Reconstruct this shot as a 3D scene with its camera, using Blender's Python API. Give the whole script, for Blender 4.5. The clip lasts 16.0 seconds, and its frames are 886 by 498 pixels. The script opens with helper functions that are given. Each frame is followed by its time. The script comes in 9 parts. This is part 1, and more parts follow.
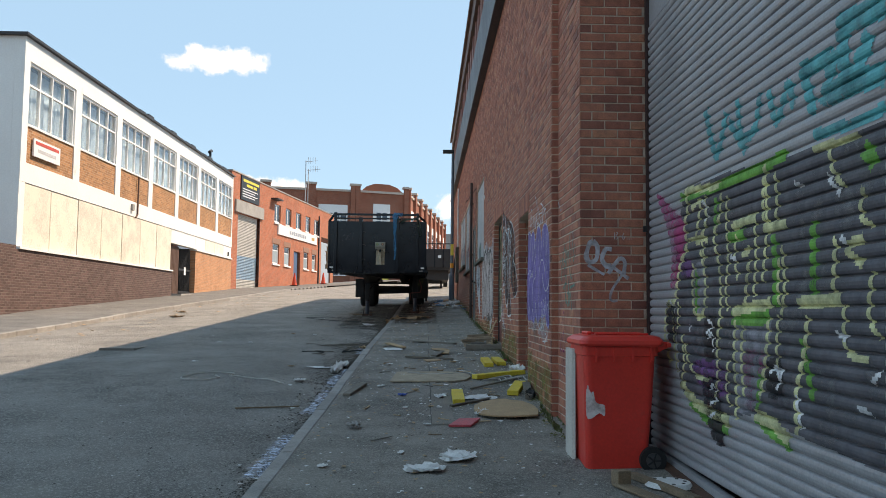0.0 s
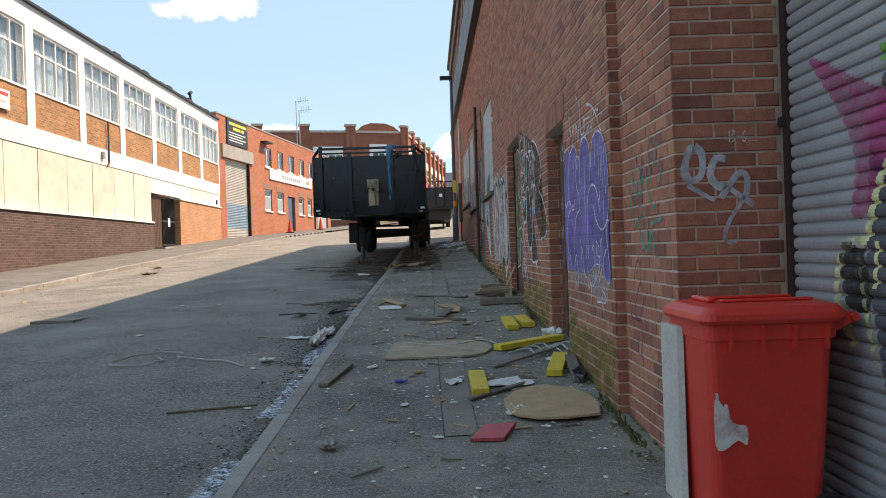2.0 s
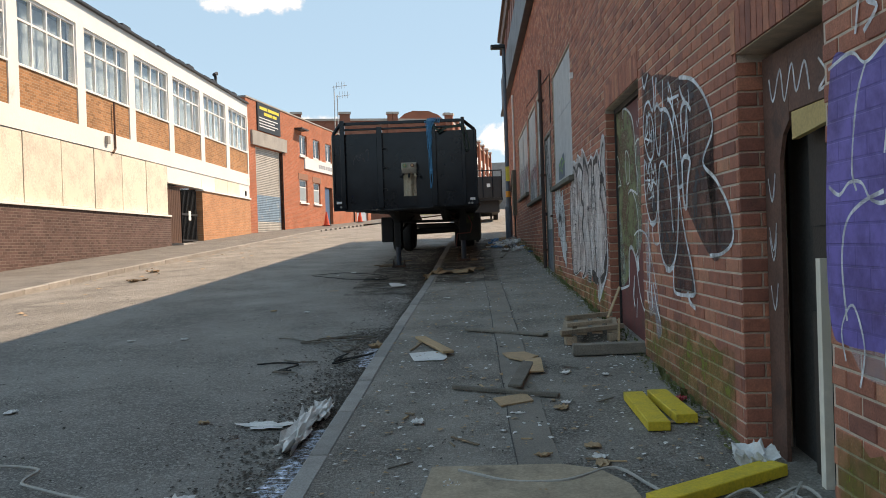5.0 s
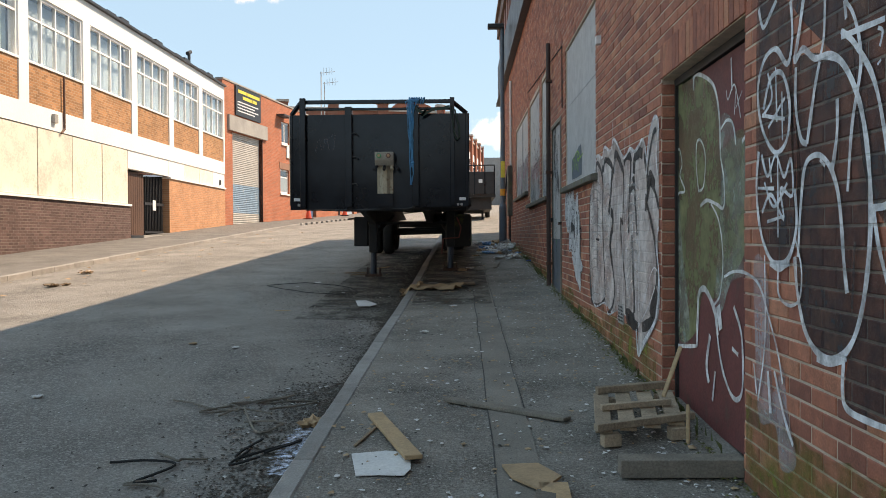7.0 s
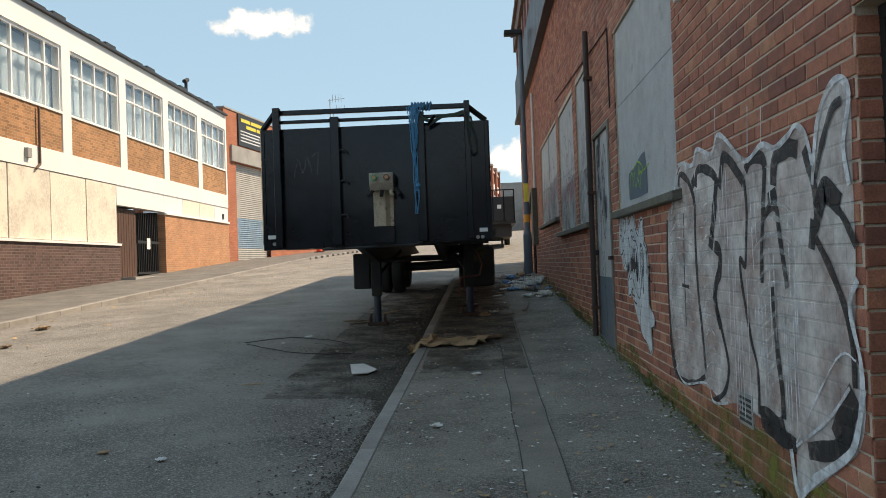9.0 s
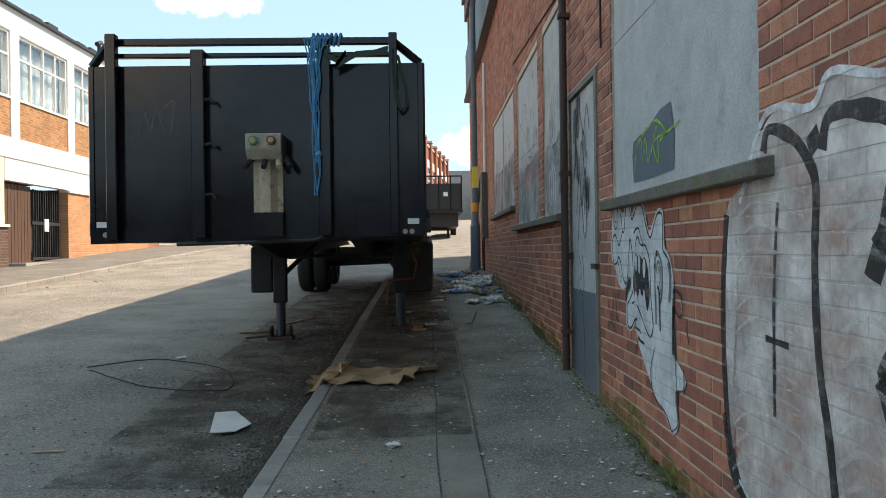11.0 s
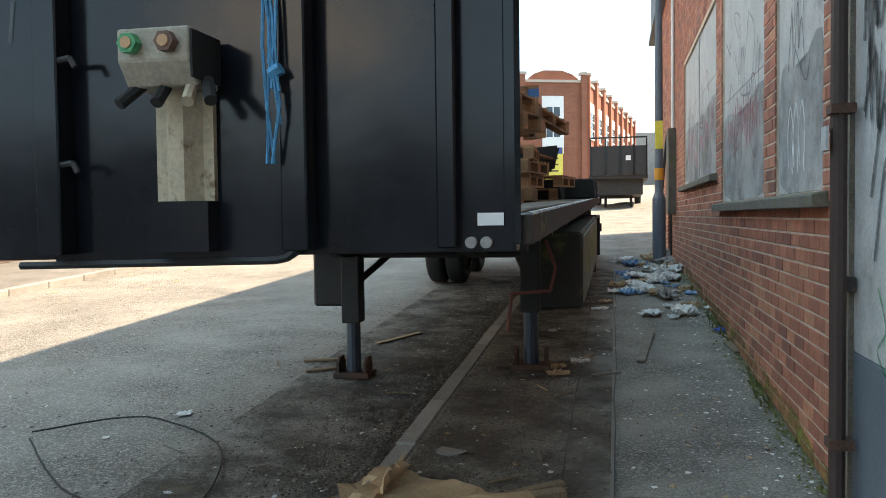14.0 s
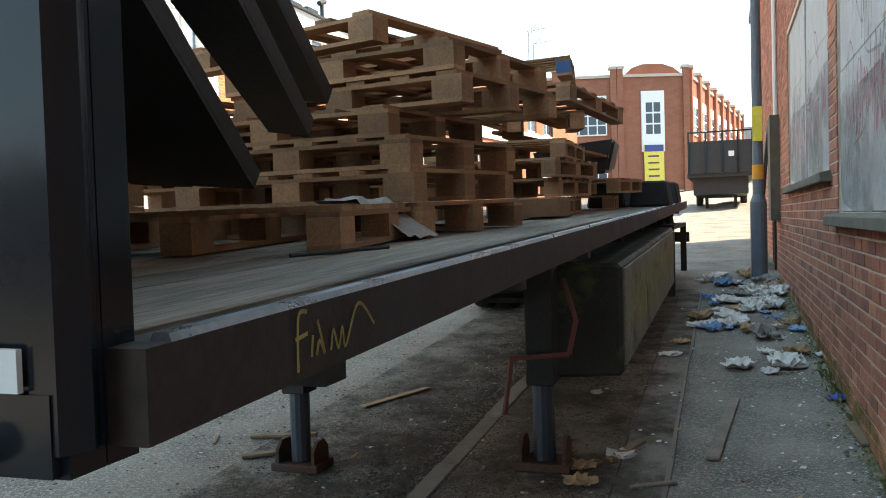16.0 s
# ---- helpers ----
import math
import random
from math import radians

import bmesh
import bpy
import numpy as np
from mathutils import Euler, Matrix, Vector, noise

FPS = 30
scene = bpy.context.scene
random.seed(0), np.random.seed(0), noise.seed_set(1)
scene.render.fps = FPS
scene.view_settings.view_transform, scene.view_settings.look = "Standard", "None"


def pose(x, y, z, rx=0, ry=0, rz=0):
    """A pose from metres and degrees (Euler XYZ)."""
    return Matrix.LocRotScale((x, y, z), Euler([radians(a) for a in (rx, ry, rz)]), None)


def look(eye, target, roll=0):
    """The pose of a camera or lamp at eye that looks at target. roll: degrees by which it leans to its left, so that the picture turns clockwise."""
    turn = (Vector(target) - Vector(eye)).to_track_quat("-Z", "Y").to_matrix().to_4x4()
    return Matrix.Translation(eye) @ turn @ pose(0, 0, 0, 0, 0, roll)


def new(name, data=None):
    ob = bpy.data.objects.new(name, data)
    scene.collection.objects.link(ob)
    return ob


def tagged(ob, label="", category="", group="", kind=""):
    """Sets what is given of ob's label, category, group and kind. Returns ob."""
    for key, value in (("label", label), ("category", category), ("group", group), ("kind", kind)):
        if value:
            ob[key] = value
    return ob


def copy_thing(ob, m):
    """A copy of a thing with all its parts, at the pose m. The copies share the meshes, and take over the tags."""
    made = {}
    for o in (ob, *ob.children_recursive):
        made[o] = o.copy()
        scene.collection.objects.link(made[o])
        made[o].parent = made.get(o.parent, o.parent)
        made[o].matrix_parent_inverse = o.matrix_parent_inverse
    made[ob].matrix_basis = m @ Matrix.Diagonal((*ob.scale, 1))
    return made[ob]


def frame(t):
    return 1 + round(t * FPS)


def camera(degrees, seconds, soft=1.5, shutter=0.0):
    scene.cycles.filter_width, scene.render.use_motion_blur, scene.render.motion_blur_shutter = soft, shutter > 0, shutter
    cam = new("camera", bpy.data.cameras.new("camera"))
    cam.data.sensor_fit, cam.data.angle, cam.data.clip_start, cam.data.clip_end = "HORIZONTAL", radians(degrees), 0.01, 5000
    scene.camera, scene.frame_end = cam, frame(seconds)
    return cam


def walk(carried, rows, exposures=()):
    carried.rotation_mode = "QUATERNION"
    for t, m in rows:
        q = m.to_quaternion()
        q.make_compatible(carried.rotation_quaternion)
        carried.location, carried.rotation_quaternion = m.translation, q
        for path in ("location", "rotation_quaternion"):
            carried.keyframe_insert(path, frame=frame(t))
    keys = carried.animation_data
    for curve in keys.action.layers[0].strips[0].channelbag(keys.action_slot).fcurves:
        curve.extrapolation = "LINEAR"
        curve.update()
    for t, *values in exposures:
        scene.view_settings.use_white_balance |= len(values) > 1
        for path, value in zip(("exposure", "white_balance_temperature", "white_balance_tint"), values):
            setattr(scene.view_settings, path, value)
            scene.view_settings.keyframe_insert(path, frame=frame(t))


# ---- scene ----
cam = camera(56.3, 16.0, soft=0.9)
PATH = [
    (0, (0.039, -0.083, 1.416), (0.075, 1.813, 1.554), 0.6),
    (0.5, (0.136, 0.535, 1.415), (0.164, 2.435, 1.436), 0.0),
    (1, (0.106, 1.245, 1.45), (0.136, 3.144, 1.455), -0.6),
    (1.5, (0.106, 1.931, 1.473), (0.136, 3.831, 1.472), -1.5),
    (2, (0.044, 2.671, 1.517), (0.075, 4.57, 1.517), -1.9),
    (2.5, (0.016, 3.384, 1.535), (0.063, 5.284, 1.527), -1.3),
    (3, (-0.028, 4.099, 1.557), (-0.021, 5.999, 1.538), -1.5),
    (3.5, (-0.019, 4.84, 1.588), (0.007, 6.74, 1.56), -1.7),
    (4, (-0.064, 5.551, 1.639), (-0.15, 7.448, 1.639), -1.6),
    (4.5, (-0.087, 6.272, 1.658), (-0.15, 8.171, 1.661), -1.8),
    (4.7, (-0.098, 6.532, 1.691), (-0.168, 8.431, 1.685), -1.9),
    (6.8, (-0.08, 9.477, 1.901), (-0.123, 11.376, 1.866), -0.9),
    (7, (-0.076, 9.755, 1.958), (-0.123, 11.654, 1.927), -0.3),
    (7.5, (-0.052, 10.432, 2.027), (-0.076, 12.332, 2.01), 0.5),
    (8, (-0.055, 11.091, 2.086), (-0.1, 12.991, 2.065), 0.4),
    (8.5, (-0.102, 11.74, 2.076), (-0.218, 13.636, 2.069), -1.9),
    (9, (-0.118, 12.402, 2.128), (-0.206, 14.3, 2.16), -2.0),
    (9.5, (-0.156, 13.084, 2.141), (-0.199, 14.983, 2.144), -1.5),
    (9.7, (-0.16, 13.343, 2.141), (-0.171, 15.243, 2.147), -1.0),
    (11.8, (0.218, 16.399, 2.35), (0.26, 18.298, 2.342), -0.5),
    (12, (0.256, 16.658, 2.363), (0.298, 18.557, 2.352), -0.3),
    (12.5, (0.307, 17.284, 2.414), (0.347, 19.183, 2.391), -0.2),
    (13, (0.375, 17.865, 2.445), (0.388, 19.764, 2.392), -0.2),
    (13.5, (0.37, 18.354, 2.474), (0.022, 20.221, 2.405), -0.5),
    (14, (0.33, 18.858, 2.492), (-0.058, 20.716, 2.419), -0.7),
    (14.5, (0.37, 19.413, 2.512), (-0.005, 21.274, 2.427), -1.2),
    (15, (0.422, 19.996, 2.555), (0.071, 21.861, 2.492), -1.5),
    (15.5, (0.556, 20.508, 2.596), (0.174, 22.368, 2.528), -1.5),
    (16, (0.607, 21.025, 2.616), (-0.008, 22.822, 2.553), -1.7),
]
EXPO = [(0.0, 1.59, 8600, 19), (0.5, 1.74, 8900, 21), (1.5, 1.74, 9200, 22), (4.7, 1.54, 9300, 21), (7.0, 1.69, 9500, 21), (8.0, 1.79, 9300, 17), (8.5, 1.59, 9300, 17), (9.0, 1.44, 9300, 17), (12.0, 2.27, 9100, 16), (14.0, 2.67, 9500, 16), (16.0, 2.77, 9500, 16)]
walk(cam, [(t, look(eye, target, roll)) for t, eye, target, roll in PATH], EXPO)

# ---- light ----
SUN = Vector((1.0, 0.42, 1.35)).normalized()
world = bpy.data.worlds.new("world")
scene.world = world
world.use_nodes = True
wn = world.node_tree
wn.nodes.clear()
w_out = wn.nodes.new("ShaderNodeOutputWorld")
w_bg = wn.nodes.new("ShaderNodeBackground")
w_sky = wn.nodes.new("ShaderNodeTexSky")
w_sky.sky_type = "NISHITA"
w_sky.sun_disc = False
w_sky.sun_elevation = math.asin(SUN.z)
w_sky.sun_rotation = math.atan2(SUN.x, SUN.y)
w_sky.air_density, w_sky.dust_density, w_sky.ozone_density = 0.9, 0.05, 4.0
w_bg.inputs["Strength"].default_value = 0.15


def cloud(under, az, el, wide, high, seed):
    """A small fair-weather cloud in the sky, in degrees."""
    N, L = wn.nodes, wn.links

    def math_(op, a, b=None, c=None):
        n = N.new("ShaderNodeMath")
        n.operation = op
        for i, v in enumerate((a, b, c)):
            if v is not None:
                if isinstance(v, (int, float)):
                    n.inputs[i].default_value = v
                else:
                    L.new(v, n.inputs[i])
        return n.outputs[0]

    tc = N.new("ShaderNodeTexCoord")
    sep = N.new("ShaderNodeSeparateXYZ")
    L.new(tc.outputs["Generated"], sep.inputs[0])
    a = math_("ARCTAN2", sep.outputs["X"], sep.outputs["Y"])
    e = math_("ARCSINE", sep.outputs["Z"])
    da = math_("DIVIDE", math_("SUBTRACT", a, radians(az)), radians(wide))
    de = math_("DIVIDE", math_("SUBTRACT", e, radians(el)), radians(high))
    r = math_("SQRT", math_("ADD", math_("MULTIPLY", da, da), math_("MULTIPLY", de, de)))
    nz = N.new("ShaderNodeTexNoise")
    nz.noise_dimensions = "4D"
    nz.inputs["Scale"].default_value, nz.inputs["Detail"].default_value, nz.inputs["Roughness"].default_value, nz.inputs["W"].default_value = 26.0, 7.0, 0.6, seed
    L.new(tc.outputs["Generated"], nz.inputs["Vector"])
    v = math_("SUBTRACT", math_("ADD", 1.0, math_("MULTIPLY", math_("SUBTRACT", nz.outputs["Fac"], 0.5), 2.6)), r)
    mr = N.new("ShaderNodeMapRange")
    mr.interpolation_type = "SMOOTHSTEP"
    mr.inputs["From Min"].default_value, mr.inputs["From Max"].default_value = 0.0, 0.6
    L.new(v, mr.inputs["Value"])
    mx = N.new("ShaderNodeMix")
    mx.data_type = "RGBA"
    L.new(mr.outputs["Result"], mx.inputs["Factor"])
    L.new(under, mx.inputs["A"])
    mx.inputs["B"].default_value = (3.6, 3.65, 3.7, 1)
    return mx.outputs["Result"]


# thin high haze evens out the clear sky
haze = wn.nodes.new("ShaderNodeMix")
haze.data_type = "RGBA"
haze.inputs["Factor"].default_value = 0.88
wn.links.new(w_sky.outputs["Color"], haze.inputs["A"])
haze.inputs["B"].default_value = (0.76, 1.50, 2.32, 1)
sky = cloud(haze.outputs["Result"], -14.2, 16.2, 3.6, 1.0, 1.0)
sky = cloud(sky, 3.0, 7.2, 2.6, 1.5, 4.0)
sky = cloud(sky, -12.5, 8.0, 5.0, 1.0, 7.0)
sky = cloud(sky, -158.0, 13.0, 9.0, 4.0, 3.0)
sky = cloud(sky, 176.0, 9.0, 8.0, 3.0, 5.0)
sky = cloud(sky, -168.0, 21.0, 7.0, 4.0, 9.0)
wn.links.new(sky, w_bg.inputs["Color"])
wn.links.new(w_bg.outputs["Background"], w_out.inputs["Surface"])
sun = new("sun", bpy.data.lights.new("sun", "SUN"))
sun.data.energy, sun.data.angle, sun.data.color = 2.0, radians(0.5), (1.0, 0.95, 0.87)
sun.rotation_euler = SUN.to_track_quat("Z", "Y").to_euler()

# ---- materials ----


def mat(name, color, rough=0.8, metal=0.0, vary=0.12, scale=6.0, fine=60.0, bump=0.15, dist=0.01, stain=None, stain_scale=1.2, stain_at=0.55, island=0.0, obj_random=0.0, alpha=None, spec=0.5, speck=None, palette=None, grain=None):
    """A procedural surface: colour with variation at two scales, optional stains, wear and relief."""
    m = bpy.data.materials.new(name)
    m.use_nodes = True
    nt = m.node_tree
    N, L = nt.nodes, nt.links
    bsdf = N["Principled BSDF"]
    bsdf.inputs["Roughness"].default_value = rough
    bsdf.inputs["Metallic"].default_value = metal
    bsdf.inputs["Specular IOR Level"].default_value = spec
    geo = N.new("ShaderNodeNewGeometry")

    where = geo.outputs["Position"]
    if grain:
        gm = N.new("ShaderNodeVectorMath")
        gm.operation = "MULTIPLY"
        gm.inputs[1].default_value = grain
        L.new(where, gm.inputs[0])
        where = gm.outputs["Vector"]

    def noise_at(s, detail=4.0, rough_=0.6):
        n = N.new("ShaderNodeTexNoise")
        n.inputs["Scale"].default_value, n.inputs["Detail"].default_value, n.inputs["Roughness"].default_value = s, detail, rough_
        L.new(where, n.inputs["Vector"])
        return n

    big, small = noise_at(scale), noise_at(fine, 3.0)
    add = N.new("ShaderNodeMath")
    add.operation = "ADD"
    L.new(big.outputs["Fac"], add.inputs[0])
    L.new(small.outputs["Fac"], add.inputs[1])
    rng = N.new("ShaderNodeMapRange")
    rng.inputs["From Min"].default_value, rng.inputs["From Max"].default_value = 0.6, 1.4
    rng.inputs["To Min"].default_value, rng.inputs["To Max"].default_value = 1 - vary * 2, 1 + vary * 2
    L.new(add.outputs[0], rng.inputs["Value"])
    last = rng.outputs["Result"]
    for amount, socket in ((island, geo.outputs["Random Per Island"]), (obj_random, None)):
        if amount:
            if socket is None:
                socket = N.new("ShaderNodeObjectInfo").outputs["Random"]
            r2 = N.new("ShaderNodeMapRange")
            r2.inputs["To Min"].default_value, r2.inputs["To Max"].default_value = 1 - amount, 1 + amount * 0.7
            L.new(socket, r2.inputs["Value"])
            mu = N.new("ShaderNodeMath")
            mu.operation = "MULTIPLY"
            L.new(last, mu.inputs[0])
            L.new(r2.outputs["Result"], mu.inputs[1])
            last = mu.outputs[0]
    vm = N.new("ShaderNodeVectorMath")
    vm.operation = "SCALE"
    vm.inputs[0].default_value = color
    L.new(last, vm.inputs["Scale"])
    if palette:
        ramp = N.new("ShaderNodeValToRGB")
        while len(ramp.color_ramp.elements) < len(palette):
            ramp.color_ramp.elements.new(0.5)
        for e, (at, c) in zip(ramp.color_ramp.elements, palette):
            e.position, e.color = at, (*c, 1)
        L.new(geo.outputs["Random Per Island"] if island else N.new("ShaderNodeObjectInfo").outputs["Random"], ramp.inputs["Fac"])
        L.new(ramp.outputs["Color"], vm.inputs[0])
    col = vm.outputs["Vector"]
    if stain:
        sn = noise_at(stain_scale, 6.0, 0.65)
        sr = N.new("ShaderNodeMapRange")
        sr.inputs["From Min"].default_value, sr.inputs["From Max"].default_value = stain_at, stain_at + 0.12
        L.new(sn.outputs["Fac"], sr.inputs["Value"])
        mx = N.new("ShaderNodeMix")
        mx.data_type = "RGBA"
        L.new(sr.outputs["Result"], mx.inputs["Factor"])
        L.new(col, mx.inputs["A"])
        mx.inputs["B"].default_value = (*stain, 1)
        col = mx.outputs["Result"]
    if speck:
        vo = N.new("ShaderNodeTexVoronoi")
        vo.inputs["Scale"].default_value = speck[1]
        L.new(geo.outputs["Position"], vo.inputs["Vector"])
        bw = N.new("ShaderNodeSeparateColor")
        L.new(vo.outputs["Color"], bw.inputs["Color"])
        sr2 = N.new("ShaderNodeMapRange")
        sr2.inputs["From Min"].default_value, sr2.inputs["From Max"].default_value = speck[2], 1.0
        sr2.inputs["To Max"].default_value = 0.8
        L.new(bw.outputs["Red"], sr2.inputs["Value"])
        mx2 = N.new("ShaderNodeMix")
        mx2.data_type = "RGBA"
        L.new(sr2.outputs["Result"], mx2.inputs["Factor"])
        L.new(col, mx2.inputs["A"])
        mx2.inputs["B"].default_value = (*speck[0], 1)
        col = mx2.outputs["Result"]
    L.new(col, bsdf.inputs["Base Color"])
    rr = N.new("ShaderNodeMapRange")
    rr.inputs["To Min"].default_value, rr.inputs["To Max"].default_value = max(0.03, rough - 0.15), min(1, rough + 0.15)
    L.new(big.outputs["Fac"], rr.inputs["Value"])
    L.new(rr.outputs["Result"], bsdf.inputs["Roughness"])
    if bump:
        bp = N.new("ShaderNodeBump")
        bp.inputs["Strength"].default_value, bp.inputs["Distance"].default_value = bump, dist
        L.new(add.outputs[0], bp.inputs["Height"])
        L.new(bp.outputs["Normal"], bsdf.inputs["Normal"])
    if alpha is not None:
        an = noise_at(alpha[1], 5.0, 0.7)
        ar = N.new("ShaderNodeMapRange")
        ar.inputs["From Min"].default_value, ar.inputs["From Max"].default_value = alpha[2], alpha[2] + 0.14
        ar.inputs["To Min"].default_value, ar.inputs["To Max"].default_value = alpha[0], 1.0
        L.new(an.outputs["Fac"], ar.inputs["Value"])
        L.new(ar.outputs["Result"], bsdf.inputs["Alpha"])
    return m


BRICK = (0.45, 0.165, 0.10)
BRICKS = ((0.0, (0.27, 0.098, 0.072)), (0.10, (0.37, 0.125, 0.084)), (0.5, (0.43, 0.148, 0.094)), (0.85, (0.47, 0.172, 0.106)), (1.0, (0.49, 0.21, 0.125)))
M_brick = mat("red_brick", BRICK, 0.88, vary=0.22, scale=14, fine=130, bump=0.5, dist=0.004, island=0.12, palette=BRICKS, stain=(0.17, 0.085, 0.065), stain_scale=0.9, stain_at=0.62)
M_brick_ob = mat("red_brick_single", BRICK, 0.88, vary=0.22, scale=14, fine=130, bump=0.5, dist=0.004, obj_random=0.12, palette=BRICKS, stain=(0.17, 0.085, 0.065), stain_scale=0.9, stain_at=0.62)
M_mortar = mat("mortar", (0.60, 0.47, 0.37), 0.95, vary=0.2, scale=8, fine=150, bump=0.5, dist=0.004)
M_brick_far = mat("far_red_brick", (0.36, 0.12, 0.07), 0.9, vary=0.12, scale=0.8, fine=12)
M_white = mat("white_painted_concrete", (0.80, 0.79, 0.76), 0.7, vary=0.04, scale=0.6, fine=20, stain=(0.55, 0.52, 0.47), stain_scale=0.8, stain_at=0.66)
M_concrete = mat("grey_concrete", (0.34, 0.33, 0.31), 0.9, vary=0.15, scale=1.5, fine=60, bump=0.3)
M_ply = mat("plywood_board", (0.77, 0.70, 0.59), 0.8, vary=0.14, scale=1.6, fine=15, obj_random=0.16, stain=(0.76, 0.69, 0.57), stain_scale=1.6, stain_at=0.5)
M_asphalt = mat("road_asphalt", (0.205, 0.190, 0.172), 0.92, vary=0.42, scale=0.9, fine=85, bump=1.0, dist=0.02, stain=(0.255, 0.235, 0.208), stain_scale=0.6, stain_at=0.56, speck=((0.42, 0.40, 0.36), 75.0, 0.62))
M_pave = mat("pavement_asphalt", (0.205, 0.187, 0.162), 0.92, vary=0.44, scale=1.6, fine=90, bump=0.9, dist=0.016, stain=(0.25, 0.228, 0.198), stain_scale=1.0, stain_at=0.58, speck=((0.38, 0.36, 0.32), 85.0, 0.66))
M_pave_far = mat("grey_pavement_asphalt", (0.145, 0.138, 0.128), 0.92, vary=0.3, scale=1.2, fine=60, bump=0.6, dist=0.016, stain=(0.20, 0.185, 0.165), stain_scale=0.8, stain_at=0.58)
M_kerb = mat("kerb_stone", (0.285, 0.27, 0.25), 0.9, vary=0.2, scale=4, fine=90, bump=0.4, obj_random=0.15)
M_earth = mat("ground", (0.10, 0.09, 0.075), 0.95, scale=0.2, fine=5)
M_black = mat("black_painted_steel", (0.009, 0.012, 0.016), 0.12, vary=0.3, scale=1.3, fine=2.2, bump=0.12, dist=0.02, spec=0.36, stain=(0.016, 0.016, 0.017), stain_scale=3.0, stain_at=0.58)
M_steel_dark = mat("dark_chassis_steel", (0.022, 0.022, 0.023), 0.6, vary=0.3, scale=5, fine=60, stain=(0.06, 0.035, 0.022), stain_scale=4, stain_at=0.64)
M_rust = mat("rusty_steel", (0.10, 0.045, 0.028), 0.8, vary=0.3, scale=6, fine=60, stain=(0.035, 0.03, 0.03), stain_scale=3, stain_at=0.52)
M_rubber = mat("black_rubber", (0.018, 0.018, 0.018), 0.85, vary=0.2)
M_red_plastic = mat("red_plastic", (0.80, 0.045, 0.03), 0.42, vary=0.06, scale=3, fine=50, bump=0.05, stain=(0.66, 0.06, 0.04), stain_scale=3, stain_at=0.6)
M_shutter = mat("grey_roller_shutter", (0.36, 0.36, 0.37), 0.45, metal=0.1, vary=0.12, scale=2, fine=50, bump=0.05)
M_shutter_far = mat("beige_roller_shutter", (0.50, 0.48, 0.44), 0.6, vary=0.15, scale=2)
M_shutter_blue = mat("faded_blue_shutter", (0.24, 0.36, 0.46), 0.6, vary=0.2, scale=3, stain=(0.45, 0.46, 0.45), stain_scale=2.5, stain_at=0.58)
M_glass = mat("window_glass", (0.05, 0.07, 0.09), 0.06, vary=0.1, bump=0)
M_frame_white = mat("white_window_frame", (0.78, 0.78, 0.77), 0.5, vary=0.03, bump=0)
M_wood = mat("weathered_timber", (0.26, 0.18, 0.115), 0.85, vary=0.25, scale=6, fine=90, obj_random=0.3, bump=0.3)
M_wood_grey = mat("grey_weathered_timber", (0.19, 0.165, 0.135), 0.88, vary=0.25, scale=6, fine=90, obj_random=0.25, bump=0.3)
M_board_grey = mat("grey_painted_board", (0.46, 0.46, 0.455), 0.8, vary=0.14, scale=5, fine=70, bump=0.3, stain=(0.27, 0.26, 0.25), stain_scale=2.2, stain_at=0.6)
M_clad = mat("dark_metal_cladding", (0.030, 0.029, 0.030), 0.5, vary=0.2, scale=2)
M_brown = mat("brown_fascia", (0.13, 0.07, 0.05), 0.7, vary=0.15)

# ---- building blocks ----


def box(bm, x0, x1, y0, y1, z0, z1):
    vs = [bm.verts.new(p) for p in ((x0, y0, z0), (x1, y0, z0), (x1, y1, z0), (x0, y1, z0), (x0, y0, z1), (x1, y0, z1), (x1, y1, z1), (x0, y1, z1))]
    for f in ((0, 3, 2, 1), (4, 5, 6, 7), (0, 1, 5, 4), (1, 2, 6, 5), (2, 3, 7, 6), (3, 0, 4, 7)):
        bm.faces.new([vs[i] for i in f])
    return vs


def tube(bm, a, b, r, n=10, r2=None):
    a, b = Vector(a), Vector(b)
    r2 = r if r2 is None else r2
    q = (b - a).to_track_quat("Z", "Y")
    rings = []
    for p, rad in ((a, r), (b, r2)):
        rings.append([bm.verts.new(p + q @ Vector((rad * math.cos(2 * math.pi * i / n), rad * math.sin(2 * math.pi * i / n), 0))) for i in range(n)])
    for i in range(n):
        j = (i + 1) % n
        bm.faces.new((rings[0][i], rings[0][j], rings[1][j], rings[1][i]))
    bm.faces.new(rings[0][::-1])
    bm.faces.new(rings[1])


def sweep(bm, pts, r, n=6):
    """One continuous round cord through the points."""
    pts = [Vector(p) for p in pts]
    rings, last = [], len(pts) - 1
    for i, p in enumerate(pts):
        d = pts[min(i + 1, last)] - pts[max(i - 1, 0)]
        q = d.to_track_quat("Z", "Y")
        rings.append([bm.verts.new(p + q @ Vector((r * math.cos(2 * math.pi * k / n), r * math.sin(2 * math.pi * k / n), 0))) for k in range(n)])
    for a, b in zip(rings, rings[1:]):
        for k in range(n):
            bm.faces.new((a[k], a[(k + 1) % n], b[(k + 1) % n], b[k]))
    bm.faces.new(rings[0][::-1])
    bm.faces.new(rings[-1])


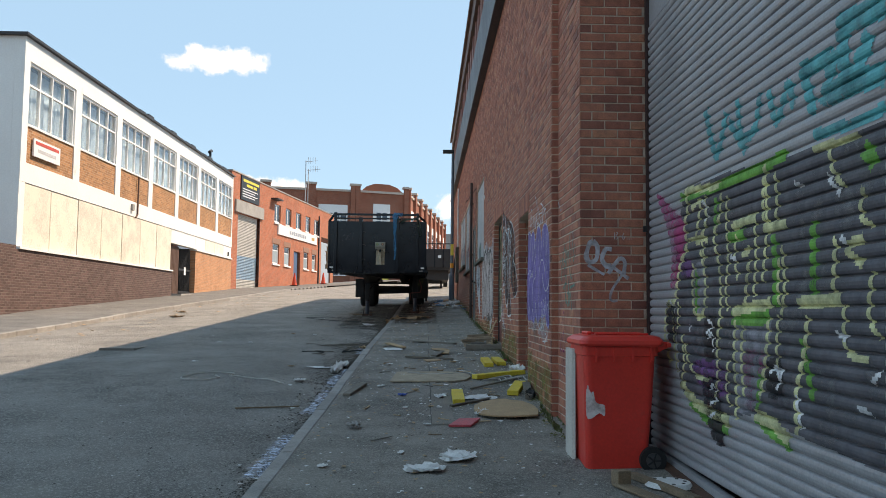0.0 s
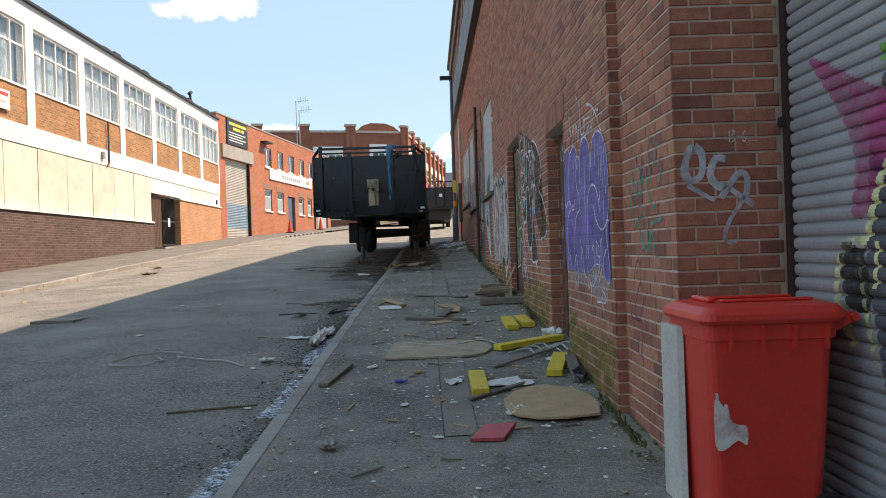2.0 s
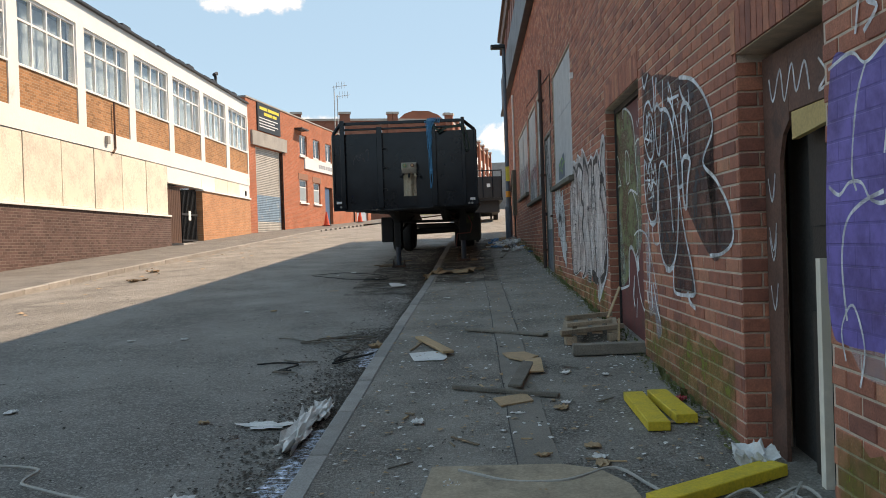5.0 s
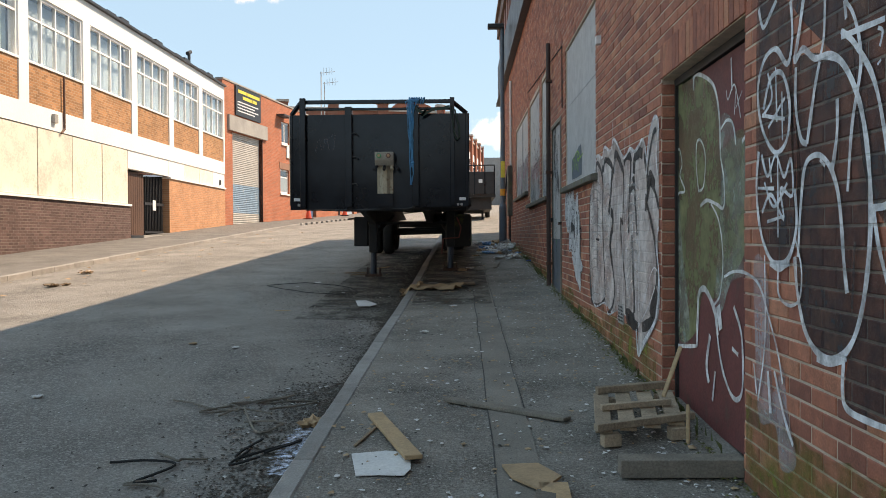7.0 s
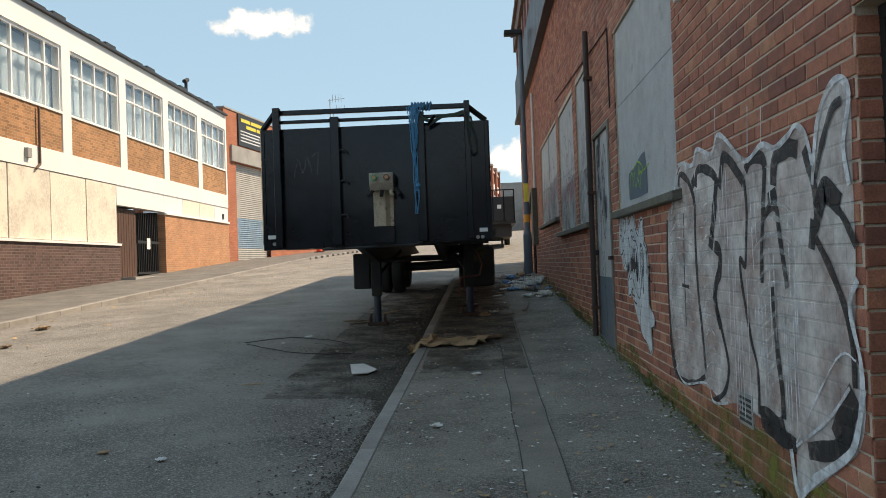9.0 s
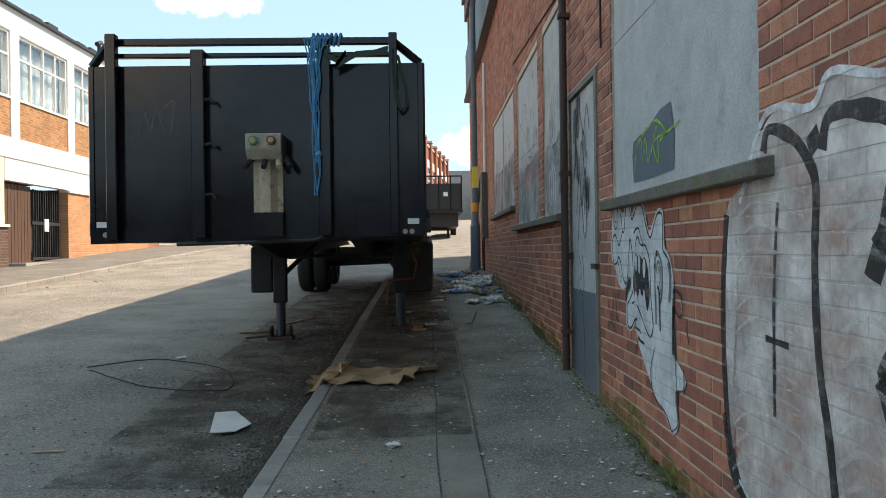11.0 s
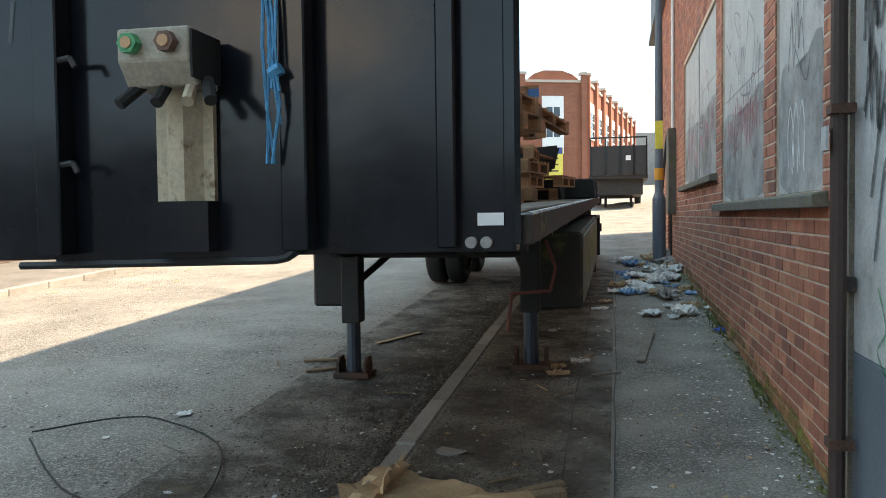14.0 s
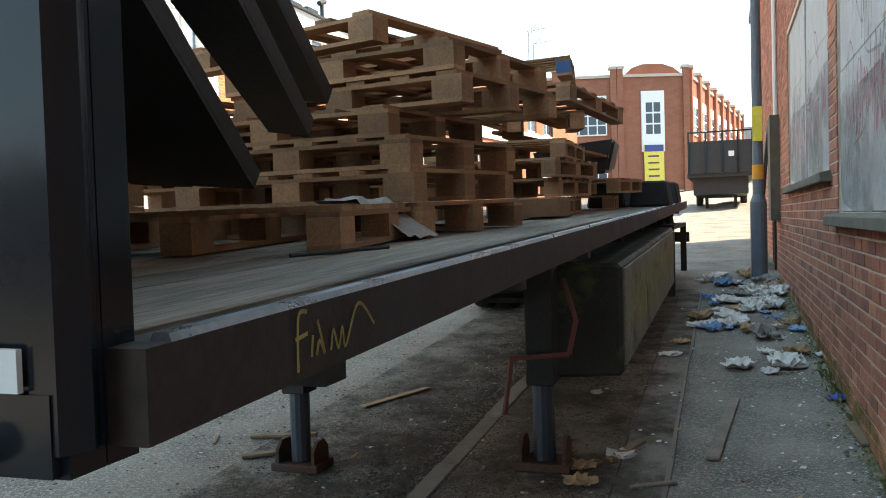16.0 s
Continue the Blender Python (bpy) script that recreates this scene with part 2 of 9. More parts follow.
def prism(bm, pts, d):
    """A closed slab: the outline pts (3D) pushed along d."""
    d = Vector(d)
    a = [bm.verts.new(Vector(p)) for p in pts]
    b = [bm.verts.new(Vector(p) + d) for p in pts]
    bm.faces.new(a[::-1])
    bm.faces.new(b)
    for i in range(len(a)):
        j = (i + 1) % len(a)
        bm.faces.new((a[i], a[j], b[j], b[i]))


def bevel(bm, w=0.006, seg=2):
    bmesh.ops.recalc_face_normals(bm, faces=bm.faces)
    bmesh.ops.bevel(bm, geom=[e for e in bm.edges if e.is_manifold and e.calc_face_angle(0) > 0.5], offset=w, segments=seg, affect="EDGES", clamp_overlap=True)


def part(name, bm, material, parent=None, label="", smooth=False):
    bmesh.ops.recalc_face_normals(bm, faces=bm.faces)
    me = bpy.data.meshes.new(name)
    bm.to_mesh(me)
    bm.free()
    if smooth:
        for p in me.polygons:
            p.use_smooth = True
    if material:
        me.materials.append(material)
    ob = new(name, me)
    if parent:
        ob.parent = parent
    if label:
        ob["label"] = label
    return ob


def boxes(name, material, parent, *dims, bev=0.0, label=""):
    bm = bmesh.new()
    for d in dims:
        box(bm, *d)
    if bev:
        bevel(bm, bev, 1)
    return part(name, bm, material, parent, label)


def thing(name, label, category, group="", kind="", at=None):
    ob = new(name)
    if at:
        ob.matrix_basis = at
    return tagged(ob, label, category, group, kind)


def raw(name, verts, faces, material, parent=None):
    me = bpy.data.meshes.new(name)
    me.from_pydata(verts, [], faces)
    me.materials.append(material)
    ob = new(name, me)
    if parent:
        ob.parent = parent
    return ob


def grid_wall(bm, mapping, u0, u1, z0, z1, holes, depth):
    """Solid wall in cells round its openings. mapping(u, d, z) gives the place; holes are (u0, u1, z0, z1)."""
    us = sorted({u0, u1, *[min(max(h[k], u0), u1) for h in holes for k in (0, 1)]})
    zs = sorted({z0, z1, *[min(max(h[k], z0), z1) for h in holes for k in (2, 3)]})
    for a, b in zip(us, us[1:]):
        run = None
        for c, d in [*zip(zs, zs[1:]), (None, None)]:
            full = c is not None and not any(h[0] < (a + b) / 2 < h[1] and h[2] < (c + d) / 2 < h[3] for h in holes)
            if full:
                run = (run[0], d) if run else (c, d)
            elif run:
                vs = [bm.verts.new(mapping(u, e, z)) for z in run for u, e in ((a, 0), (b, 0), (b, depth), (a, depth))]
                for f in ((0, 3, 2, 1), (4, 5, 6, 7), (0, 1, 5, 4), (1, 2, 6, 5), (2, 3, 7, 6), (3, 0, 4, 7)):
                    bm.faces.new([vs[i] for i in f])
                run = None


G_Y = (-60, 0, 6.27, 8.27, 10.83, 14.9, 21.85, 26.6, 32.3, 57, 95, 190, 500)
G_Z = (-3.2, -0.076, 0.215, 0.350, 0.560, 0.80, 1.14, 1.406, 1.69, 2.9, 4.75, 9.0, 14.0)


def G(y):
    """Height of the pavement at the foot of the brick wall."""
    return float(np.interp(y, G_Y, G_Z))


def bend(y):
    return max(0.0, y - 53) * 0.14


KERB, LKERB, LFRONT, WALL, PILLAR = -1.10, -8.75, -12.03, 1.30, 1.37


def kerb_x(y):
    return float(np.interp(y, (0, 6, 8, 9.7, 14, 19, 22, 30), (-1.075, -1.075, -1.03, -0.975, -0.91, -0.85, -0.805, -0.775))) + bend(y)


def pave_z(x, y):
    """Right pavement, falling to the kerb."""
    return G(y) - 0.022 * (WALL + bend(y) - x)


def road_z(x, y):
    r = (x - bend(y) - LKERB) / (-0.95 - LKERB)
    return G(y) - 0.155 - 0.05 * (1 - r) + 0.06 * (1 - (2 * r - 1) ** 2)


def paint(name, color, cover=0.85, joints=True, rough=0.6, patch=9.0, lo=0.55, at=0.32):
    """Spray paint: thin, patchy, worn away in the mortar joints."""
    m = bpy.data.materials.new(name)
    m.use_nodes = True
    N, L = m.node_tree.nodes, m.node_tree.links
    b = N["Principled BSDF"]
    b.inputs["Roughness"].default_value = rough
    geo = N.new("ShaderNodeNewGeometry")
    nz = N.new("ShaderNodeTexNoise")
    nz.inputs["Scale"].default_value, nz.inputs["Detail"].default_value, nz.inputs["Roughness"].default_value = patch, 6.0, 0.7
    L.new(geo.outputs["Position"], nz.inputs["Vector"])
    mr = N.new("ShaderNodeMapRange")
    mr.inputs["From Min"].default_value, mr.inputs["From Max"].default_value = at, at + 0.28
    mr.inputs["To Min"].default_value, mr.inputs["To Max"].default_value = cover * lo, min(1.0, cover * 1.08)
    L.new(nz.outputs["Fac"], mr.inputs["Value"])
    alpha = mr.outputs["Result"]
    vm = N.new("ShaderNodeVectorMath")
    vm.operation = "SCALE"
    vm.inputs[0].default_value = color
    cr = N.new("ShaderNodeMapRange")
    cr.inputs["From Min"].default_value, cr.inputs["From Max"].default_value = 0.3, 0.7
    cr.inputs["To Min"].default_value, cr.inputs["To Max"].default_value = 0.75, 1.2
    L.new(nz.outputs["Fac"], cr.inputs["Value"])
    L.new(cr.outputs["Result"], vm.inputs["Scale"])
    L.new(vm.outputs["Vector"], b.inputs["Base Color"])
    if joints:
        sp, cb = N.new("ShaderNodeSeparateXYZ"), N.new("ShaderNodeCombineXYZ")
        L.new(geo.outputs["Position"], sp.inputs[0])
        ay, az_ = N.new("ShaderNodeMath"), N.new("ShaderNodeMath")
        ay.inputs[1].default_value, az_.inputs[1].default_value = -8.31 + 227.0 + 0.005, 0.3 + 79.0 + 0.005
        L.new(sp.outputs["Y"], ay.inputs[0])
        L.new(sp.outputs["Z"], az_.inputs[0])
        L.new(ay.outputs[0], cb.inputs["X"])
        L.new(az_.outputs[0], cb.inputs["Y"])
        bt = N.new("ShaderNodeTexBrick")
        bt.offset, bt.offset_frequency = 0.5, 2
        for key, v in (("Scale", 1.0), ("Mortar Size", 0.006), ("Mortar Smooth", 0.3), ("Brick Width", 0.227), ("Row Height", 0.079)):
            bt.inputs[key].default_value = v
        L.new(cb.outputs[0], bt.inputs["Vector"])
        bp = N.new("ShaderNodeBump")
        bp.invert = True
        bp.inputs["Strength"].default_value, bp.inputs["Distance"].default_value = 0.8, 0.006
        L.new(bt.outputs["Fac"], bp.inputs["Height"])
        L.new(bp.outputs["Normal"], b.inputs["Normal"])
        jm = N.new("ShaderNodeMapRange")
        jm.inputs["To Min"].default_value, jm.inputs["To Max"].default_value = 1.0, 0.88
        L.new(bt.outputs["Fac"], jm.inputs["Value"])
        mu = N.new("ShaderNodeMath")
        mu.operation = "MULTIPLY"
        L.new(alpha, mu.inputs[0])
        L.new(jm.outputs["Result"], mu.inputs[1])
        alpha = mu.outputs[0]
    L.new(alpha, b.inputs["Alpha"])
    return m


def smooth_path(pts, n=6, closed=False):
    """Catmull-Rom through the points."""
    p = [Vector(q) for q in pts]
    k = len(p)
    out = []
    for i in range(k if closed else k - 1):
        if closed:
            a, b, c, d = p[(i - 1) % k], p[i], p[(i + 1) % k], p[(i + 2) % k]
        else:
            a, b, c, d = p[max(i - 1, 0)], p[i], p[i + 1], p[min(i + 2, k - 1)]
        for j in range(n):
            t = j / n
            out.append(0.5 * ((2 * b) + (c - a) * t + (2 * a - 5 * b + 4 * c - d) * t * t + (3 * b - 3 * c + d - a) * t ** 3))
    if not closed:
        out.append(p[-1])
    return out


def stroke(bm, pts, width, place, closed=False, n=6, sharp=False):
    """A painted line on a surface: place(u, v) gives the point."""
    path = [Vector(q) for q in pts] if sharp else smooth_path(pts, n, closed)
    k = len(path)
    left, right = [], []
    for i, q in enumerate(path):
        d = (path[(i + 1) % k] - path[i - 1]) if closed else (path[min(i + 1, k - 1)] - path[max(i - 1, 0)])
        d = d.normalized() if d.length > 1e-6 else Vector((1, 0))
        nrm = Vector((-d.y, d.x)) * width * 0.5 * (0.85 + 0.3 * noise.noise(Vector((q.x * 9, q.y * 9, 3))))
        a, b = q + nrm, q - nrm
        left.append(bm.verts.new(place(a.x, a.y)))
        right.append(bm.verts.new(place(b.x, b.y)))
    for i in range(k if closed else k - 1):
        j = (i + 1) % k
        bm.faces.new((left[i], left[j], right[j], right[i]))


def fill(bm, pts, place, n=6):
    """A painted patch with a rounded outline."""
    f = bm.faces.new([bm.verts.new(place(q.x, q.y)) for q in smooth_path(pts, n, True)])
    bmesh.ops.triangulate(bm, faces=[f])

# ---- ground ----
YS = [-30 + 1.0 * i for i in range(31)] + [0.25 * i for i in range(1, 160)] + [40 + 1.0 * i for i in range(1, 111)]


def strip(name, x_of, z_of, material, label, n=6, ys=YS):
    """A sheet along the street between two edges."""
    verts, faces = [], []
    for y in ys:
        x0, x1 = x_of(y)
        for i in range(n + 1):
            x = x0 + (x1 - x0) * i / n
            verts.append((x, y, z_of(x, y)))
    for j in range(len(ys) - 1):
        for i in range(n):
            k = j * (n + 1) + i
            faces.append((k, k + 1, k + n + 2, k + n + 1))
    ob = raw(name, verts, faces, material)
    for p in ob.data.polygons:
        p.use_smooth = True
    return tagged(ob, label, name, kind="structure")


strip("road", lambda y: (LKERB - 0.1 + bend(y), kerb_x(y) - 0.10), road_z, M_asphalt, "worn dark asphalt road with patches and grit", 24)
strip("pavement", lambda y: (kerb_x(y), WALL + 0.9 + bend(y)), lambda x, y: pave_z(x, y) + 0.004 * noise.noise(Vector((x * 2, y * 2, 0))), M_pave, "dirty dark asphalt pavement beside the brick wall", 14)
strip("pavement_far", lambda y: (LFRONT - 0.3 + bend(y), LKERB - 0.12 + bend(y)), lambda x, y: G(y) - 0.10, M_pave_far, "worn asphalt pavement in front of the workshops", 4)
gv, gf = [], []
gx, gy = [-900, -200, -60, -14, 6, 60, 200, 900], [-900, -60, -30, 0, 15, 30, 57, 95, 190, 500, 1500]
for y in gy:
    for x in gx:
        gv.append((x, y, G(y) - 0.45))
for j in range(len(gy) - 1):
    for i in range(len(gx) - 1):
        k = j * len(gx) + i
        gf.append((k, k + 1, k + len(gx) + 1, k + len(gx)))
tagged(raw("ground", gv, gf, M_earth), "bare earth and yards round the street", "ground", kind="structure")


def kerb_run(side, label):
    top = thing("kerb", label, "kerb", kind="structure")
    y, rnd = -4.0, random.Random(5)
    while y < 62:
        ln = 0.915
        bm = bmesh.new()
        if side > 0:
            x0, x1 = kerb_x(y) - 0.125, kerb_x(y + ln) - 0.125
            z0, z1 = pave_z(x0, y) + 0.006, pave_z(x1, y + ln) + 0.006
        else:
            x0 = x1 = LKERB - 0.125 + bend(y)
            z0, z1 = G(y) - 0.095, G(y + ln) - 0.095
        dz = rnd.uniform(-0.006, 0.006)
        pts = [(x0, y + 0.004, z0 + dz - 0.3), (x0 + 0.125, y + 0.004, z0 + dz - 0.3), (x0 + 0.125, y + 0.004, z0 + dz), (x0, y + 0.004, z0 + dz)]
        prism(bm, pts, (x1 - x0, ln - 0.008, z1 - z0))
        bevel(bm, 0.012, 1)
        part("kerb_stone", bm, M_kerb, top)
        y += ln


kerb_run(1, "grey stone kerb with scuffed edges along the pavement")
kerb_run(-1, "grey concrete kerb along the sunlit side")

# ---- brick factory wall ----
# openings along the wall: (y0, y1, z0, z1)
D1, D2, D3 = (10.25, 11.33, 0.40, 2.66), (13.85, 15.55, 0.70, 3.03), (21.40, 22.68, 1.0, 3.62)
W1, W4, W3, W2 = (18.40, 20.95, 2.60, 4.42), (23.12, 24.34, 2.60, 4.60), (24.74, 26.98, 2.60, 4.60), (27.42, 31.30, 2.90, 4.62)
D4 = (33.9, 35.0, 1.6, 3.75)
HOLES = [D1, D2, D3, W1, W2, W3, W4, D4]
Y_END, Z_BAND = 40.0, 6.72
COURSE, BRICK_L, BRICK_H, JOINT = 0.079, 0.2155, 0.0675, 0.0115
fw = thing("wall_factory", "long red brick factory wall with boarded openings and graffiti", "wall", kind="structure")
bm = bmesh.new()
grid_wall(bm, lambda u, d, z: (WALL + 0.006 + d, u, z), 8.31, Y_END, -0.5, Z_BAND, HOLES, 0.24)
part("mortar_backing", bm, M_mortar, fw)
bm = bmesh.new()
box(bm, PILLAR + 0.006, 2.6, 7.10, 8.309, -0.5, Z_BAND)
part("pillar_backing", bm, M_mortar, fw)


def lay(u0, u1, z0, z1, holes, seed):
    """Bricks course by course: (u, z, length, sunk)."""
    rnd, out = random.Random(seed), []
    for k in range(int((z1 - z0) / COURSE)):
        z = z0 + k * COURSE
        cuts = sorted((h[0], h[1]) for h in holes if h[2] < z + BRICK_H and h[3] > z)
        spans, a = [], u0
        for c, d in cuts:
            if c > a:
                spans.append((a, c))
            a = max(a, d)
        if a < u1:
            spans.append((a, u1))
        step = BRICK_L + JOINT
        first = u0 - (step / 2 if k % 2 else 0.0)
        n = int((u1 - first) / step) + 1
        for i in range(n):
            a, b = first + i * step, first + (i + 1) * step - JOINT
            for s, e in spans:
                p, q = max(a, s), min(b, e)
                if q - p > 0.03:
                    out.append((p, z, q - p, rnd.uniform(-0.002, 0.003)))
    return out


def bricks_mesh(name, items, place, material, parent):
    """place(u, d, z) -> point; bricks as open-backed blocks in one mesh."""
    verts, faces = [], []
    for u, z, ln, s in items:
        k = len(verts)
        e = 0.004
        for d, m_ in ((0.011, 0.0), (s + 0.003, 0.0), (s, e)):
            verts += [place(u + m_, d, z + m_), place(u + ln - m_, d, z + m_), place(u + ln - m_, d, z + BRICK_H - m_), place(u + m_, d, z + BRICK_H - m_)]
        for r in (0, 4):
            for i in range(4):
                j = (i + 1) % 4
                faces.append((k + r + i, k + r + j, k + r + 4 + j, k + r + 4 + i))
        faces.append((k + 8, k + 9, k + 10, k + 11))
    ob = raw(name, verts, faces, material, parent)
    tagged(ob, kind="stuff")
    return ob


def brick_single(place, items, parent, material):
    """Single bricks that share one mesh, scaled to their length."""
    me = None
    for u, z, ln, s in items:
        if me is None:
            o = bricks_mesh("brick", [(0, 0, BRICK_L, 0)], lambda a, d, b: (a, d, b), material, parent)
            del o["kind"]
            me = o.data
        else:
            o = new("brick", me)
            o.parent = parent
        o.matrix_basis = place(u, s, z) @ Matrix.Diagonal((ln / BRICK_L, 1, 1, 1))


items = lay(8.31, Y_END, -0.3, Z_BAND, HOLES, 3)
near = [b for b in items if 8.31 <= b[0] < 10.1 and 0.55 < b[1] < 2.65 and b[2] > 0.2]
near_set = set(near)
bricks_mesh("brickwork", [b for b in items if b not in near_set], lambda u, d, z: (WALL + d, u, z), M_brick, fw)
turn_w = Matrix(((0, 1, 0, 0), (1, 0, 0, 0), (0, 0, 1, 0), (0, 0, 0, 1)))
brick_single(lambda u, s, z: Matrix.Translation((WALL + s, u, z)) @ turn_w, near, fw, M_brick_ob)
# the return of the wall, the pillar's two faces
bricks_mesh("return_bricks", lay(WALL + 0.01, PILLAR + 0.02, -0.3, Z_BAND, [], 4), lambda u, d, z: (u, 8.302 + d, z), M_brick, fw)
bricks_mesh("pillar_bricks", lay(7.092, 8.30, -0.3, Z_BAND, [], 5), lambda u, d, z: (PILLAR + d, u, z), M_brick, fw)
bricks_mesh("pillar_bricks", lay(PILLAR, 1.95, -0.3, Z_BAND, [], 6), lambda u, d, z: (u, 7.092 + d, z), M_brick, fw)
# upper storey: dark cladding band, window strip, fascia and roof
boxes("cladding", M_clad, fw, (WALL - 0.10, WALL + 0.2, -12, Y_END, Z_BAND, 8.05), (WALL - 0.16, WALL + 0.2, -12, Y_END, Z_BAND - 0.09, Z_BAND - 0.002))
boxes("window_strip", M_glass, fw, (WALL + 0.0, WALL + 0.1, -12, Y_END, 8.06, 9.05))
bm = bmesh.new()
for i in range(43):
    y = -11.5 + i * 1.2
    box(bm, WALL - 0.03, WALL + 0.02, y, y + 0.09, 8.06, 9.05)
    box(bm, WALL - 0.05, WALL + 0.02, y + 0.5, y + 0.75, 8.3, 9.05)
part("mullions", bm, mat("faded_red_frames", (0.34, 0.14, 0.11), 0.6), fw)
boxes("fascia", M_brown, fw, (WALL - 0.12, WALL + 0.3, -12, Y_END, 9.055, 9.55), (WALL - 0.2, WALL + 0.3, -12, Y_END, 9.555, 9.70))
boxes("roof", M_clad, fw, (WALL + 0.31, 16, -12, Y_END, 9.1, 9.68))
boxes("end_wall", M_brick_far, fw, (WALL + 0.3, 16, Y_END - 0.3, Y_END - 0.01, -0.5, 9.09), (WALL + 0.3, 16, -12, -11.7, -1.5, 9.09), (15.7, 16, -11.6, Y_END - 0.31, -1.5, 9.09))
boxes("garage_head", M_brick, fw, (1.9, 2.5, -12, 7.09, 5.2, Z_BAND - 0.1))

# unseen blocks closing the street behind the start, added to darken headboard reflections
south = thing("building_south", "unseen grey blocks added behind the start to darken the headboard's reflection", "building", kind="structure")
M_reflect_slate = mat("reflection_slate_grey", (0.07, 0.085, 0.11), 0.9, vary=0.25, scale=0.3, fine=4)
for x0, x1, h in ((-60, -26, 8.6), (-26, -17, 6.2), (-17, -11, 9.0), (-11, -2, 6.6), (-2, 40, 8.6)):
    boxes("block", M_reflect_slate, south, (x0, x1 - 0.01, -34, -30, -4.0, h))
    boxes("parapet", M_white, south, (x0, x1 - 0.01, -34.1, -29.9, h + 0.002, h + 0.5))

# ---- openings of the factory wall ----
M_blue_patch = mat("blue_grey_paint", (0.115, 0.145, 0.175), 0.75, vary=0.12, scale=6, fine=60, bump=0.25)
M_door_red = mat("dull_red_door_paint", (0.17, 0.045, 0.042), 0.7, vary=0.2, scale=4, fine=60, stain=(0.10, 0.06, 0.05), stain_scale=3, stain_at=0.6)
M_moss = mat("moss", (0.11, 0.115, 0.035), 0.95, vary=0.3, scale=10, fine=90, bump=0.6)
M_stone = mat("stained_sill_stone", (0.14, 0.125, 0.10), 0.92, vary=0.25, scale=6, fine=70, stain=(0.12, 0.13, 0.06), stain_scale=5, stain_at=0.55, bump=0.4)
# near-black colour stands in for the unlit depth of openings
M_shade_in = mat("painted_interior_shade", (0.05, 0.045, 0.04), 0.9, vary=0.2)
on_wall = lambda u, v: (WALL - 0.004, u, v)


def wall_board(h, label, split=0.0):
    t = thing("boarded_window", label, "boarded window", "boarded windows of the factory")
    a, b, c, d = h
    if split:
        boxes("board", M_board_grey, t, (WALL + 0.025, WALL + 0.05, a + 0.004, b - 0.004, c + 0.004, c + split), bev=0.003)
        boxes("board", M_board_grey, t, (WALL + 0.028, WALL + 0.05, a + 0.004, b - 0.004, c + split + 0.006, d - 0.004), bev=0.003)
    else:
        boxes("board", M_board_grey, t, (WALL + 0.025, WALL + 0.05, a + 0.004, b - 0.004, c + 0.004, d - 0.004), bev=0.003)
    return t


wb1 = wall_board(W1, "large window boarded with grey painted plywood and a blue patch", 1.05)
wb4 = wall_board(W4, "narrow window boarded with grey painted plywood and white loops")
wb3 = wall_board(W3, "window boarded with grey painted plywood and faint red tags", 0.9)
wb2 = wall_board(W2, "window boarded with pale grey plywood and scribbles", 1.0)
boxes("batten", M_board_grey, wb2, (WALL + 0.015, WALL + 0.024, 29.3, 29.36, 2.91, 4.61))
for a, b, c in ((18.25, 21.0, 2.60), (23.0, 27.12, 2.60), (27.3, 31.45, 2.90)):
    bm = bmesh.new()
    prism(bm, [(WALL - 0.075, a, c - 0.085), (WALL + 0.03, a, c - 0.085), (WALL + 0.03, a, c + 0.002), (WALL - 0.075, a, c - 0.02)], (0, b - a, 0))
    bevel(bm, 0.006, 1)
    part("window_sill", bm, M_stone, fw)

# blue patch and green scribble on the large board
on_b1 = lambda u, v: (WALL + 0.0215, u, v)
patch_map = lambda pts: [(19.57 + (u - 20.0) * 1.257, 2.66 + (v - 2.72) * 0.52) for u, v in pts]
bm = bmesh.new()
fill(bm, patch_map([(20.0, 2.74), (20.35, 2.72), (20.68, 2.73), (20.7, 3.05), (20.68, 3.22), (20.4, 3.30), (20.2, 3.42), (20.04, 3.44), (19.99, 3.1)]), on_b1, 1)
part("paint_patch", bm, M_blue_patch, wb1)
bm = bmesh.new()
on_b1g = lambda u, v: (WALL + 0.0185, u, v)
stroke(bm, patch_map([(20.66, 2.83), (20.60, 3.12), (20.52, 3.2), (20.50, 2.95), (20.44, 3.2), (20.40, 2.92), (20.3, 3.1), (20.25, 3.25), (20.22, 2.85), (20.3, 3.1), (20.05, 3.15), (19.9, 3.2)]), 0.015, on_b1g)
stroke(bm, patch_map([(20.5, 3.24), (20.3, 3.33), (20.2, 3.28), (20.12, 3.16), (20.2, 3.08)]), 0.02, on_b1g)
part("paint_mark", bm, paint("lime_spray", (0.28, 0.62, 0.03), 0.95, False), wb1)
# white loops and scribbles on the narrow board
bm = bmesh.new()
for i, u in enumerate((23.98, 23.83, 23.68)):
    stroke(bm, [(u + 0.05, 2.75), (u + 0.07, 2.95), (u, 3.10), (u - 0.07, 2.95), (u - 0.05, 2.75), (u - 0.08, 2.72)], 0.026, on_b1)
part("paint_mark", bm, paint("white_spray_board", (0.75, 0.77, 0.78), 0.95, False), wb4)
bm = bmesh.new()
stroke(bm, [(24.05, 3.3), (23.95, 3.62), (23.9, 3.32), (23.8, 3.66), (23.78, 3.4), (23.7, 3.55), (23.62, 3.3)], 0.016, on_b1)
stroke(bm, [(23.9, 3.45), (23.6, 3.2), (23.5, 3.3)], 0.012, on_b1)
part("paint_mark", bm, paint("black_spray_board", (0.03, 0.03, 0.032), 0.8, False), wb4)
